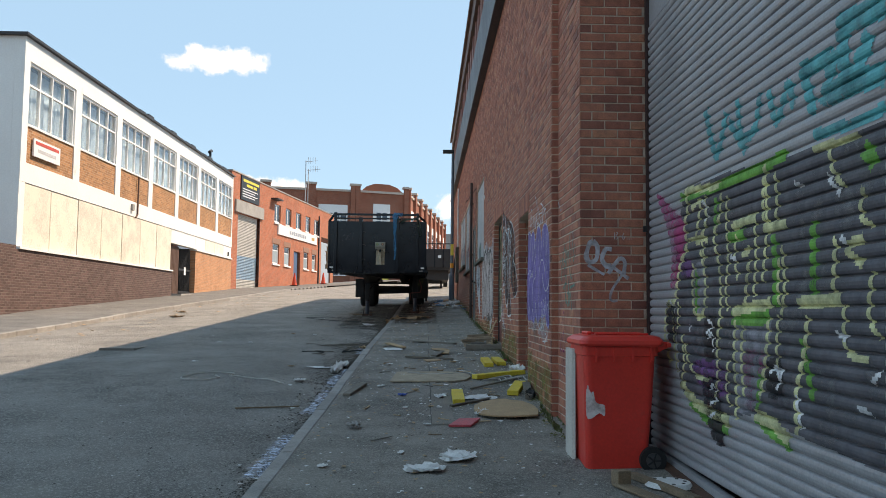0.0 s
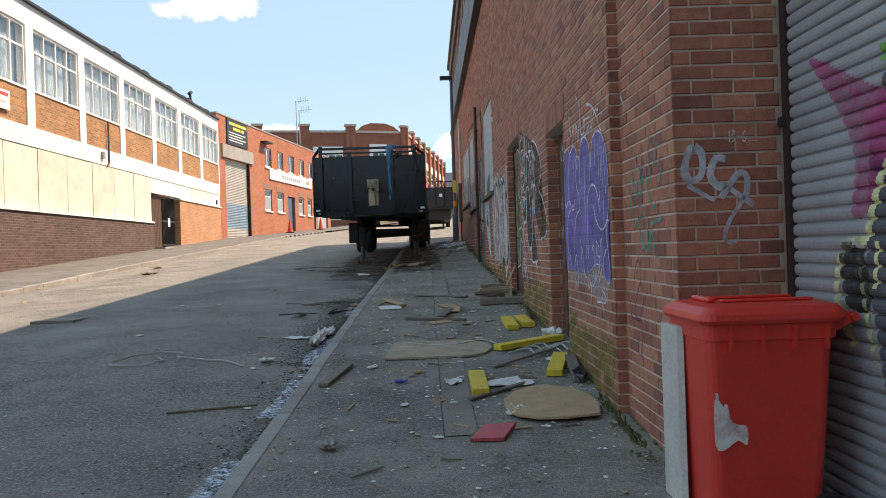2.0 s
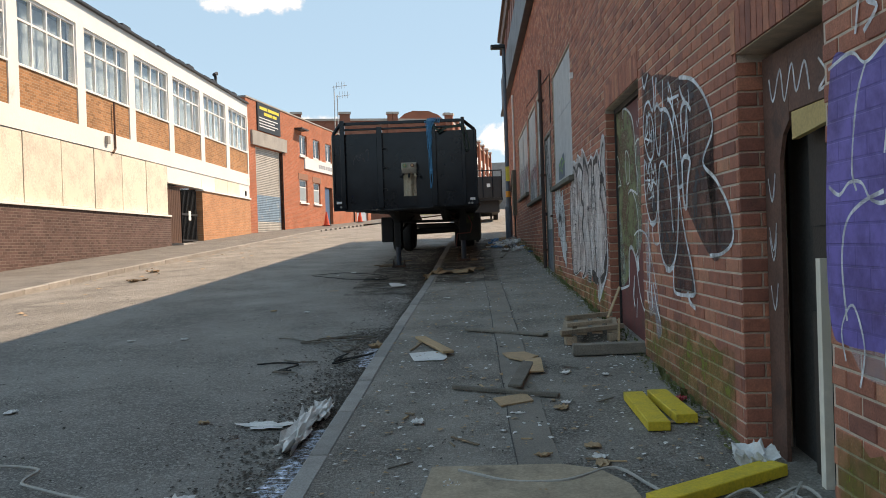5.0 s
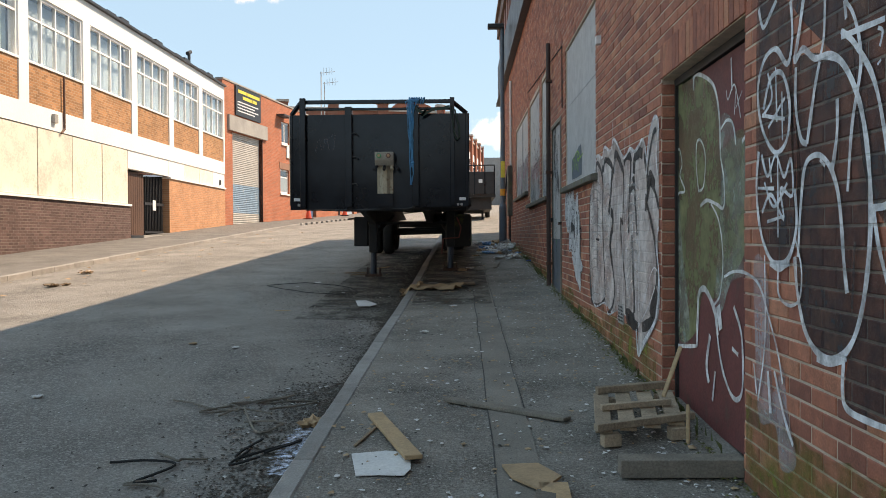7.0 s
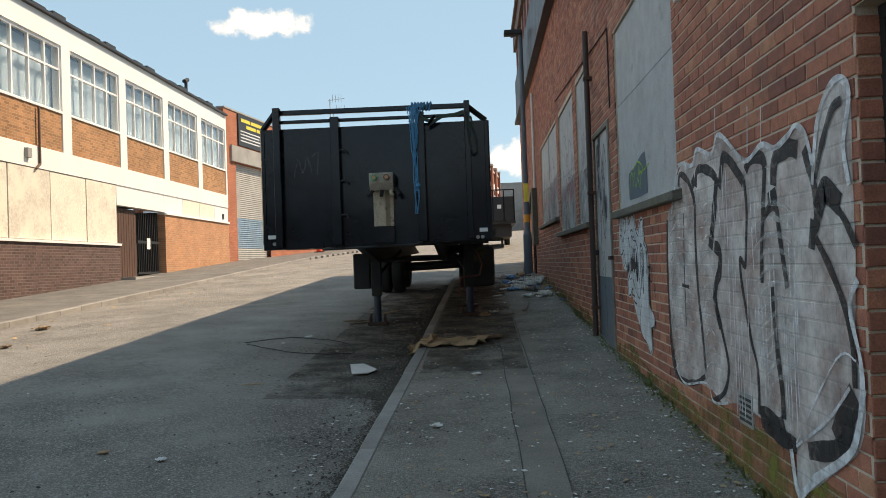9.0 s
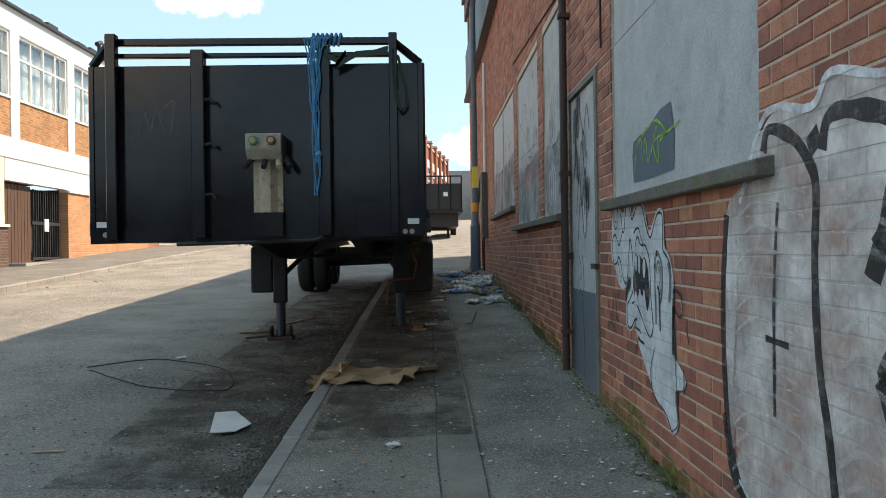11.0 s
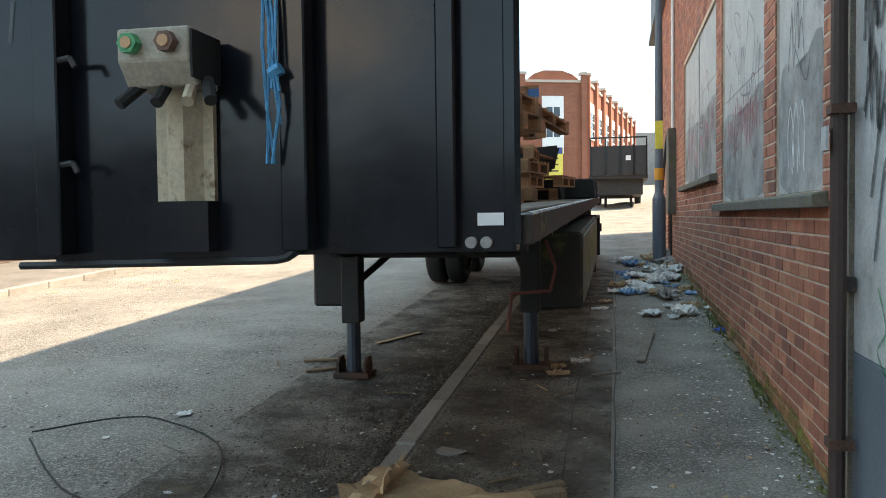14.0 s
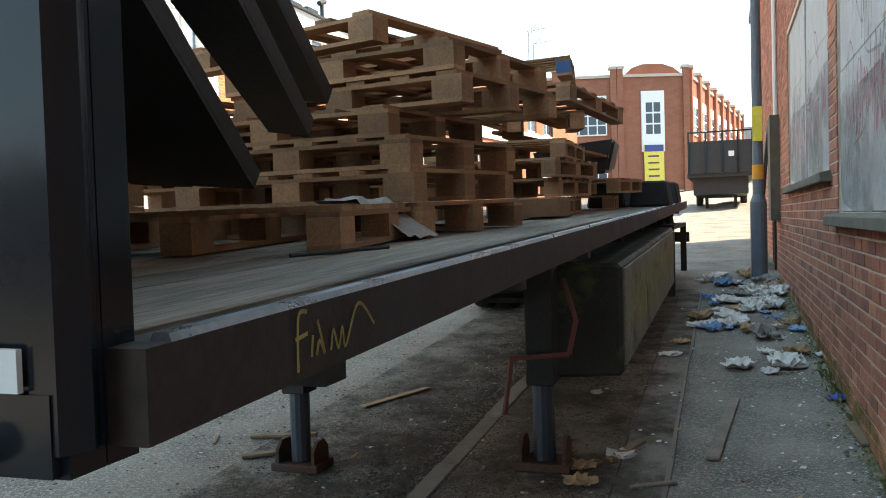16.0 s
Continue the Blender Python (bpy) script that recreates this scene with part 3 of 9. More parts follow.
for t_, u0, u1, z0, z1, c in ((wb3, 24.95, 26.7, 2.9, 3.7, (0.42, 0.18, 0.17)), (wb2, 27.8, 30.8, 3.1, 4.1, (0.45, 0.15, 0.2)), (wb2, 27.8, 30.8, 3.0, 4.2, (0.62, 0.64, 0.66)), (wb3, 24.95, 26.7, 3.2, 4.2, (0.25, 0.25, 0.26))):
    rnd = random.Random(int(u0 * 10 + z1 * 10))
    bm = bmesh.new()
    for k in range(4):
        u = u1 - (u1 - u0) * (k + 0.3) / 4
        pts = [(u + rnd.uniform(-0.25, 0.25), rnd.uniform(z0, z1)) for _ in range(6)]
        stroke(bm, pts, 0.02, on_b1)
    part("paint_mark", bm, paint("faded_tag", c, 0.55, False), t_)

for t_, u0, u1, z0, z1, c, n_, w_ in ((wb4, 23.3, 24.25, 3.0, 4.2, (0.05, 0.05, 0.05), 3, 0.011), (wb3, 24.9, 26.8, 2.7, 3.9, (0.06, 0.06, 0.06), 5, 0.013), (wb3, 25.0, 26.7, 3.0, 3.4, (0.55, 0.10, 0.14), 5, 0.02), (wb2, 27.6, 31.0, 3.0, 3.7, (0.50, 0.10, 0.22), 6, 0.025), (wb2, 27.6, 31.0, 3.0, 3.9, (0.10, 0.11, 0.14), 6, 0.022)):
    rnd = random.Random(int(u0 * 7 + z1 * 13))
    bm = bmesh.new()
    for k in range(n_):
        u = u1 - (u1 - u0) * (k + 0.4) / n_
        z = rnd.uniform(z0 + 0.15, z1 - 0.15)
        h = rnd.uniform(0.12, 0.28)
        stroke(bm, [(u + 0.16 - j * 0.055 + rnd.uniform(-0.02, 0.02), z + (h if j % 2 else -h) * rnd.uniform(0.4, 1.0)) for j in range(7)], w_, on_b1)
    part("paint_mark", bm, paint("scribbled_tag", c, 0.7, False, lo=0.4), t_)
for t_, h in ((wb4, W4), (wb3, W3), (wb2, W2)):
    bm = bmesh.new()
    fill(bm, [(h[0] + 0.08, h[2] + 0.05), (h[1] - 0.08, h[2] + 0.06), (h[1] - 0.1, h[2] + 0.75), ((h[0] + h[1]) / 2, h[2] + 0.68), (h[0] + 0.12, h[2] + 0.8)], lambda u, v: (WALL + 0.0235, u, v), 3)
    part("paint_patch", bm, paint("grey_overpaint", (0.235, 0.235, 0.23), 0.6, False, 0.8, patch=2.0, lo=0.2, at=0.4), t_)

# narrow grey metal door with a blue lower half
d3 = thing("door_3", "narrow metal door, pale grey above and blue-grey below", "door", kind="structure")
boxes("leaf", M_board_grey, d3, (WALL + 0.02, WALL + 0.06, D3[0] + 0.09, D3[1] - 0.03, 1.9, D3[3] - 0.05), bev=0.004)
boxes("lower_leaf", M_blue_patch, d3, (WALL + 0.018, WALL + 0.06, D3[0] + 0.09, D3[1] - 0.03, 1.12, 1.897), bev=0.004, label="blue-grey painted lower half")
boxes("door_frame", M_wood_grey, d3, (WALL - 0.012, WALL + 0.08, D3[0] + 0.002, D3[0] + 0.086, 1.05, D3[3] - 0.052), (WALL - 0.01, WALL + 0.08, D3[0] + 0.002, D3[1], D3[3] - 0.048, D3[3]), (WALL + 0.0, WALL + 0.08, D3[1] - 0.028, D3[1], 1.05, D3[3] - 0.05))
boxes("hasp", M_rust, d3, (WALL - 0.035, WALL + 0.01, D3[0] + 0.0, D3[0] + 0.16, 2.1, 2.14))
boxes("latch", M_rust, d3, (WALL - 0.03, WALL + 0.012, D3[1] - 0.1, D3[1] + 0.02, 2.16, 2.22))
bm = bmesh.new()
on_d3 = lambda u, v: (WALL + 0.0145, u, v)
for pts in ([(22.5, 3.3), (22.4, 3.45), (22.3, 3.2), (22.2, 3.4), (22.05, 3.2), (21.9, 3.42), (21.8, 3.2)], [(22.5, 2.9), (22.35, 3.1), (22.3, 2.8), (22.15, 3.15), (22.0, 2.85), (21.9, 3.05)], [(22.4, 2.55), (22.25, 2.9), (22.15, 2.6), (22.0, 2.9), (21.95, 2.5)], [(22.35, 2.3), (22.2, 2.7), (22.05, 2.35), (21.9, 2.6)]):
    stroke(bm, pts, 0.03, on_d3)
rd_ = random.Random(31)
for k in range(9):
    u, z, h = rd_.uniform(21.9, 22.45), rd_.uniform(2.6, 3.75), rd_.uniform(0.12, 0.3)
    stroke(bm, [(u + 0.12 - j * 0.04, z + (h if j % 2 else -h) * rd_.uniform(0.4, 1.0)) for j in range(6)], rd_.choice((0.014, 0.022, 0.045)), on_d3)
part("paint_mark", bm, paint("black_spray_door", (0.05, 0.055, 0.06), 0.75, False), d3)
bm = bmesh.new()
stroke(bm, [(22.15, 2.2), (22.1, 1.95), (22.18, 1.8), (22.1, 1.5), (22.12, 1.2)], 0.03, on_d3)
stroke(bm, [(22.3, 2.2), (22.2, 2.05), (22.3, 1.95), (22.15, 1.85)], 0.02, on_d3)
part("paint_mark", bm, paint("green_spray_door", (0.05, 0.30, 0.10), 0.6, False), d3)
bm = bmesh.new()
stroke(bm, [(22.1, 2.62), (21.95, 2.45), (22.08, 2.35)], 0.014, on_d3)
stroke(bm, [(22.0, 2.65), (22.05, 2.4), (21.9, 2.5)], 0.014, on_d3)
part("paint_mark", bm, paint("white_spray_door", (0.75, 0.78, 0.8), 0.9, False), d3)

# red double door with graffiti, set back
d2 = thing("door_2", "dull red steel door covered in olive and white graffiti", "door", kind="structure")
mid = 13.97
boxes("leaf", M_door_red, d2, (WALL + 0.11, WALL + 0.16, mid + 0.006, D2[1] - 0.05, 0.78, D2[3] - 0.06), bev=0.003)
boxes("door_frame", M_steel_dark, d2, (WALL + 0.09, WALL + 0.2, D2[0] + 0.003, D2[0] + 0.048, 0.72, D2[3] - 0.056), (WALL + 0.09, WALL + 0.2, D2[1] - 0.048, D2[1] - 0.003, 0.72, D2[3] - 0.056), (WALL + 0.09, WALL + 0.2, D2[0] + 0.003, D2[1] - 0.003, D2[3] - 0.053, D2[3] - 0.003))
boxes("cover_strip", M_rust, d2, (WALL + 0.09, WALL + 0.108, mid - 0.03, mid + 0.03, 0.78, 2.35))
marks = []
marks.append(("olive", 0, [(15.594, 3.009), (15.178, 3.054), (14.942, 2.943), (14.688, 2.805), (14.597, 2.616), (14.568, 2.441), (14.246, 2.517), (14.148, 2.425), (14.114, 1.92), (14.49, 1.652), (14.731, 1.569), (14.925, 1.595), (15.102, 1.318), (15.535, 1.274), (15.711, 1.935)], True))
marks.append(("haze", 0, [(14.574, 2.613), (14.381, 2.602), (14.278, 2.473), (14.079, 2.464), (14.047, 2.228), (14.059, 1.795), (14.377, 1.69), (14.552, 1.511), (14.667, 1.643), (14.53, 2.163)], True))
marks.append(("haze", 0, [(15.692, 2.356), (15.493, 2.259), (15.425, 1.932), (15.219, 1.306), (15.537, 1.233), (15.731, 1.51)], True))
marks.append(("white", 0.03, [(15.63, 2.974), (15.269, 3.046), (15.149, 3.048), (15.127, 2.884), (15.094, 2.973), (14.875, 2.919), (14.687, 2.823), (14.596, 2.651), (14.569, 2.406)], False))
marks.append(("white", 0.02, [(14.564, 2.56), (14.459, 2.596), (14.35, 2.564), (14.3, 2.443)], False))
marks.append(("white", 0.03, [(14.197, 2.447), (14.097, 2.482), (14.023, 2.426)], False))
marks.append(("white", 0.02, [(15.01, 2.228), (15.06, 2.382), (15.054, 2.532), (14.957, 2.539), (14.867, 2.437), (14.9, 2.258), (15.01, 2.228)], False))
marks.append(("white", 0.025, [(14.972, 2.133), (14.837, 2.163), (14.65, 2.135), (14.509, 2.111), (14.504, 2.264), (14.569, 2.406)], False))
marks.append(("white", 0.02, [(14.749, 2.14), (14.593, 2.028), (14.519, 1.821), (14.572, 1.613), (14.695, 1.536)], False))
marks.append(("white", 0.02, [(15.618, 2.474), (15.48, 2.542), (15.404, 2.433), (15.456, 2.357), (15.333, 2.249), (15.493, 2.238), (15.631, 2.163), (15.505, 1.974)], False))
marks.append(("white", 0.05, [(15.048, 1.247), (15.025, 1.476), (14.993, 1.591), (14.857, 1.617), (14.672, 1.502), (14.616, 1.366)], False))
marks.append(("white", 0.08, [(14.61, 1.541), (14.556, 1.407)], False))
marks.append(("white", 0.03, [(14.672, 1.502), (14.561, 1.233), (14.429, 1.099), (14.291, 1.055), (14.186, 1.137), (14.198, 1.408), (14.328, 1.56)], False))
marks.append(("white", 0.05, [(14.764, 1.352), (14.835, 1.162), (14.787, 1.06)], False))
marks.append(("white", 0.03, [(14.356, 1.326), (14.252, 1.305)], False))
marks.append(("white", 0.03, [(15.711, 1.172), (15.377, 1.202), (15.048, 1.247)], False))
marks.append(("white", 0.03, [(14.659, 1.15), (14.715, 0.964)], False))
marks.append(("white", 0.02, [(14.371, 2.929), (14.355, 2.746)], False))
marks.append(("white", 0.012, [(14.291, 2.734), (14.316, 2.608)], False))
marks.append(("white", 0.014, [(14.453, 2.763), (14.422, 2.708), (14.311, 2.77), (14.213, 2.577)], False))
marks.append(("white", 0.012, [(14.294, 2.637), (14.189, 2.716)], False))
marks.append(("white", 0.015, [(14.023, 2.411), (14, 1.919), (14.036, 1.301)], False))
DOOR_SPRAY = {"olive": paint("olive_spray", (0.21, 0.23, 0.11), 0.8, False, patch=3.0, lo=0.35, at=0.36), "haze": paint("pale_green_haze", (0.42, 0.48, 0.42), 0.5, False, patch=4.0, lo=0.1, at=0.38), "white": paint("white_spray_on_door", (0.74, 0.76, 0.77), 0.92, False)}
for k, (key, w, pts, closed) in enumerate(marks):
    bm = bmesh.new()
    place = lambda u, v, k=k: (WALL + 0.1065 - 0.0002 * k, min(max(u, 13.93), 15.5), v)
    if w:
        stroke(bm, pts, w, place, closed)
    else:
        fill(bm, pts, place)
    part("paint_line" if w else "paint_fill", bm, DOOR_SPRAY[key], d2)

# open doorway: brown panel with a gap, inner lining coloured dark as unlit depth
d1 = thing("door_1", "open doorway with brown ply panel and yellow packing strip", "door", kind="structure")
boxes("lining", M_shade_in, d1, (WALL + 0.26, WALL + 0.30, D1[0], D1[1], D1[2], D1[3]))
bm = bmesh.new()
for pts in ([(11.10, 0.5), (11.30, 0.5), (11.30, 2.62), (10.96, 2.62), (10.96, 2.26), (11.04, 2.2), (11.09, 2.08)], [(10.28, 2.30), (10.956, 2.30), (10.956, 2.62), (10.28, 2.62)]):
    prism(bm, [(WALL + 0.13, u, v) for u, v in pts], (0.02, 0, 0))
part("panel", bm, mat("brown_ply_paint", (0.15, 0.07, 0.05), 0.75, vary=0.25, scale=5, stain=(0.09, 0.05, 0.04), stain_scale=4, stain_at=0.56), d1)
bm = bmesh.new()
prism(bm, [(WALL + 0.12, 10.3, 2.21), (WALL + 0.12, 10.9, 2.16), (WALL + 0.12, 10.9, 2.29), (WALL + 0.12, 10.3, 2.29)], (0.03, 0, 0))
part("packing_strip", bm, mat("yellow_timber", (0.55, 0.38, 0.16), 0.8), d1, "yellowish raw timber strip")
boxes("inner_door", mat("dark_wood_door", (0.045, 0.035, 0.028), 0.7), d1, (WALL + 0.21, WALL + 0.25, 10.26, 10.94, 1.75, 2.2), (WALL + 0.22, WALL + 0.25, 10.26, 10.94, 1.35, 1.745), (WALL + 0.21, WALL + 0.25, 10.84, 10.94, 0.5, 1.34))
boxes("notice", mat("blue_notice", (0.05, 0.13, 0.30), 0.6), d1, (WALL + 0.20, WALL + 0.208, 10.40, 10.62, 1.92, 2.12))
boxes("stick", M_ply, d1, (WALL + 0.16, WALL + 0.2, 10.72, 10.77, 0.55, 1.6))
bm = bmesh.new()
on_d1 = lambda u, v: (WALL + 0.1265, u, v)
stroke(bm, [(11.2, 2.5), (11.15, 2.38), (11.05, 2.52), (11.0, 2.36), (10.9, 2.52), (10.85, 2.38), (10.75, 2.5), (10.7, 2.36)], 0.018, on_d1)
stroke(bm, [(10.6, 2.48), (10.52, 2.4), (10.6, 2.34), (10.45, 2.36)], 0.016, on_d1)
for z in (2.0, 1.75, 1.7, 1.45):
    stroke(bm, [(11.25, z), (11.2, z - 0.12), (11.15, z + 0.02), (11.18, z - 0.1)], 0.014, on_d1)
part("paint_mark", bm, paint("white_spray_d1", (0.75, 0.76, 0.77), 0.9, False), d1)

d4 = thing("door_4", "dark recessed doorway near the end of the wall", "door", kind="structure")
# flat panel in the colour of an unlit recess
boxes("leaf", M_shade_in, d4, (WALL + 0.18, WALL + 0.22, D4[0], D4[1], D4[2], D4[3]))
boxes("door_frame", M_steel_dark, d4, (WALL - 0.03, WALL + 0.1, D4[0], D4[0] + 0.1, 1.65, D4[3]))

# soldier-course lintels, 4 mm proud
bm = bmesh.new()
for (a, b, z) in ((D1[0] - 0.1, D1[1] + 0.1, D1[3] + 0.006), (D2[0] - 0.02, D2[1] + 0.02, D2[3] + 0.006)):
    u = a
    while u < b - 0.05:
        box(bm, WALL - 0.006, WALL + 0.05, u, u + 0.0725, z, z + 0.222)
        u += 0.0825
ob = part("lintel_bricks", bm, M_brick, fw)
tagged(ob, kind="stuff")
# downpipe, cable, wall fittings, air brick
dp = thing("downpipe", "brown painted cast-iron downpipe on the brick wall", "downpipe")
bm = bmesh.new()
tube(bm, (WALL - 0.06, 22.58, 1.15), (WALL - 0.06, 22.58, 4.9), 0.034, 10)
part("pipe", bm, mat("brown_iron_paint", (0.055, 0.03, 0.026), 0.6), dp)
for z in (1.5, 2.9, 4.3):
    boxes("bracket", M_rust, dp, (WALL - 0.10, WALL - 0.002, 22.535, 22.625, z, z + 0.04))
boxes("clip", M_board_grey, dp, (WALL - 0.12, WALL - 0.108, 22.54, 22.62, 2.75, 2.85))
cb_ = thing("wall_cable", "thin dark cable running along the brick wall", "cable")
bm = bmesh.new()
tube(bm, (WALL - 0.012, 21.2, 4.55), (WALL - 0.012, 27.3, 4.95), 0.008, 5)
tube(bm, (WALL - 0.012, 21.2, 4.55), (WALL - 0.012, 21.2, 3.7), 0.008, 5)
part("cable", bm, M_rubber, cb_)
wp = thing("white_conduit", "thin white conduit fixed to the brick wall", "conduit")
bm = bmesh.new()
tube(bm, (WALL - 0.03, 33.2, 3.9), (WALL - 0.03, 33.2, 6.3), 0.03, 8)
part("pipe", bm, M_frame_white, wp)
boxes("meter_box", M_stone, wp, (WALL - 0.12, WALL - 0.002, 32.9, 33.5, 2.5, 3.9))
lt = thing("wall_fitting", "small white fitting on the brick wall", "fitting")
boxes("box", M_frame_white, lt, (WALL - 0.05, WALL - 0.003, 18.02, 18.1, 3.85, 3.93))
av = thing("air_brick", "grey louvred air brick low in the wall", "vent")
boxes("frame", M_concrete, av, (WALL - 0.006, WALL + 0.02, 16.9, 17.14, 1.18, 1.36))
for k in range(5):
    # dark strips carry the shade of the vent's slots
    boxes("louvre", M_shade_in, av, (WALL - 0.009, WALL - 0.0065, 16.92, 17.12, 1.2 + k * 0.03, 1.215 + k * 0.03))

# ---- graffiti on the brickwork ----
P_white = paint("white_spray", (0.74, 0.76, 0.78), 0.93)
P_silver = paint("silver_spray", (0.80, 0.76, 0.73), 0.74, patch=3.0, lo=0.5, at=0.36)
P_black = paint("black_spray", (0.022, 0.022, 0.024), 0.92)
P_purple = paint("purple_spray", (0.155, 0.12, 0.42), 0.93, patch=5.0, lo=0.72)
P_dark = paint("charcoal_spray", (0.025, 0.025, 0.032), 0.76, patch=4.0, lo=0.5, at=0.36)
P_haze = paint("thin_white_spray", (0.62, 0.63, 0.68), 0.32, patch=3.0)
P_solid = paint("solid_white_spray", (0.66, 0.68, 0.69), 0.97, patch=5.0, lo=0.9)
P_grey = paint("grey_shading_spray", (0.06, 0.062, 0.066), 0.62, patch=6.0, lo=0.6)
P_thin = paint("faint_white_strokes", (0.66, 0.64, 0.62), 0.34, patch=5.0, lo=0.4)
SPRAY = {"white": P_white, "silver": P_silver, "black": P_black, "purple": P_purple, "dark": P_dark, "haze": P_haze, "solid": P_solid, "tooth": P_solid, "grey": P_grey, "thin": P_thin}


def graffiti(label, art):
    """One painted piece; art rows are (paint, width, outline or line, closed), width 0 for a filled patch."""
    g = thing("graffiti", label, "graffiti", "graffiti on the factory wall")
    for k, (key, w, pts, closed) in enumerate(art):
        place = lambda u, v, k=k: (WALL - 0.004 - 0.00015 * k, u, v)
        bm = bmesh.new()
        if w:
            stroke(bm, pts, w, place, closed)
        else:
            fill(bm, pts, place)
        part("paint_line" if w else "paint_fill", bm, SPRAY[key], g)


# purple bubble letters with white outlines and drips
art = []
art.append(("haze", 0, [(10.042, 1.357), (9.269, 1.449), (8.806, 1.425), (8.45, 1.367), (8.427, 1.215), (8.731, 1.067), (9.043, 1.131), (9.288, 1.198), (9.502, 1.174), (9.657, 1.185), (9.915, 1.188), (10.024, 1.237)], True))
art.append(("purple", 0, [(10.174, 2.345), (10, 2.361), (9.89, 2.313), (9.726, 2.356), (9.604, 2.32), (9.556, 2.231), (9.456, 2.228), (9.353, 2.338), (9.254, 2.369), (9.151, 2.352), (9.05, 2.291), (9.011, 2.178), (8.937, 2.256), (8.851, 2.328), (8.722, 2.345), (8.606, 2.318), (8.5, 2.259), (8.424, 2.155), (8.39, 1.997), (8.393, 1.808), (8.426, 1.638), (8.409, 1.523), (8.395, 1.372), (8.425, 1.244), (8.507, 1.228), (8.625, 1.27), (8.713, 1.345), (8.918, 1.328), (9.088, 1.338), (9.25, 1.264), (9.349, 1.293), (9.49, 1.334), (9.65, 1.268), (9.816, 1.297), (10.097, 1.292), (10.225, 1.346), (10.254, 1.725)], True))
art.append(("white", 0.016, [(10.194, 2.348), (9.999, 2.37), (9.89, 2.313), (9.726, 2.356), (9.604, 2.32), (9.554, 2.244), (9.563, 2.137), (9.611, 2.239), (9.493, 2.239), (9.437, 2.186), (9.48, 2.021)], False))
art.append(("white", 0.016, [(9.89, 2.313), (9.967, 2.192), (10.017, 1.959), (9.986, 1.867)], False))
art.append(("white", 0.014, [(9.736, 2.231), (9.747, 2.106), (9.775, 1.982)], False))
art.append(("white", 0.018, [(9.465, 2.216), (9.353, 2.338), (9.254, 2.369), (9.151, 2.352), (9.05, 2.291), (9.011, 2.178), (9.029, 2.007)], False))
art.append(("white", 0.018, [(8.976, 2.104), (8.937, 2.256), (8.851, 2.328), (8.722, 2.345), (8.606, 2.318), (8.5, 2.259), (8.424, 2.155), (8.39, 1.997), (8.393, 1.808), (8.43, 1.714), (8.494, 1.658), (8.626, 1.62), (8.743, 1.642), (8.865, 1.721), (8.923, 1.813)], False))
art.append(("white", 0.018, [(9.587, 2.236), (9.621, 2.118), (9.606, 2.007), (9.504, 1.917), (9.489, 1.81), (9.609, 1.776), (9.712, 1.71), (9.767, 1.57), (9.788, 1.428)], False))
art.append(("white", 0.016, [(10.216, 1.896), (10.126, 1.86), (10.042, 1.9), (9.946, 1.894), (9.877, 1.831), (9.771, 1.82), (9.704, 1.905)], False))
art.append(("white", 0.018, [(10.089, 1.385), (10.119, 1.598), (10.075, 1.75), (9.952, 1.82), (9.786, 1.855)], False))
art.append(("white", 0.014, [(9.225, 2.227), (9.252, 1.946), (9.248, 1.648), (9.26, 1.4)], False))
art.append(("white", 0.018, [(9.176, 1.404), (9.173, 1.696), (9.122, 1.886), (9.015, 1.959), (8.875, 1.959), (8.775, 1.901), (8.721, 1.832), (8.697, 1.746)], False))
art.append(("white", 0.012, [(8.8, 2.295), (8.823, 2.103)], False))
art.append(("white", 0.012, [(8.692, 2.282), (8.683, 1.829)], False))
art.append(("white", 0.012, [(8.567, 2.224), (8.55, 1.639)], False))
art.append(("white", 0.012, [(8.607, 2.294), (8.618, 1.968)], False))
art.append(("white", 0.012, [(8.502, 2.23), (8.469, 1.872)], False))
art.append(("white", 0.018, [(8.4, 1.675), (8.464, 1.677), (8.485, 1.599), (8.445, 1.445), (8.399, 1.295)], False))
art.append(("white", 0.016, [(8.504, 1.481), (8.617, 1.394), (8.601, 1.293), (8.498, 1.235), (8.417, 1.255)], False))
art.append(("white", 0.014, [(9.021, 1.459), (8.961, 1.508), (8.942, 1.372), (9.039, 1.202), (8.922, 1.26), (8.866, 1.466), (8.836, 1.368), (8.913, 1.239), (8.762, 1.341), (8.702, 1.515), (8.645, 1.537), (8.689, 1.347), (8.821, 1.205)], False))
art.append(("white", 0.012, [(9.09, 1.314), (8.888, 1.364), (8.62, 1.353)], False))
art.append(("white", 0.014, [(8.752, 1.492), (8.851, 1.533), (8.831, 1.445), (8.733, 1.407), (8.812, 1.337)], False))
art.append(("white", 0.014, [(10.103, 1.231), (10.132, 1.352), (10.034, 1.448), (9.951, 1.302), (9.993, 1.15)], False))
art.append(("white", 0.014, [(9.74, 1.176), (9.8, 1.284), (9.702, 1.431), (9.634, 1.269), (9.659, 1.157)], False))
art.append(("white", 0.014, [(9.5, 1.201), (9.512, 1.333), (9.44, 1.494), (9.361, 1.317), (9.284, 1.248), (9.198, 1.354)], False))
art.append(("white", 0.014, [(9.508, 1.572), (9.462, 1.494), (9.471, 1.388)], False))
art.append(("white", 0.012, [(9.183, 1.307), (9.2, 1.158), (9.096, 1.219), (9.093, 1.1)], False))
art.append(("white", 0.016, [(8.881, 1.082), (8.729, 1.089), (8.57, 1.095), (8.597, 1.151), (8.7, 1.178)], False))
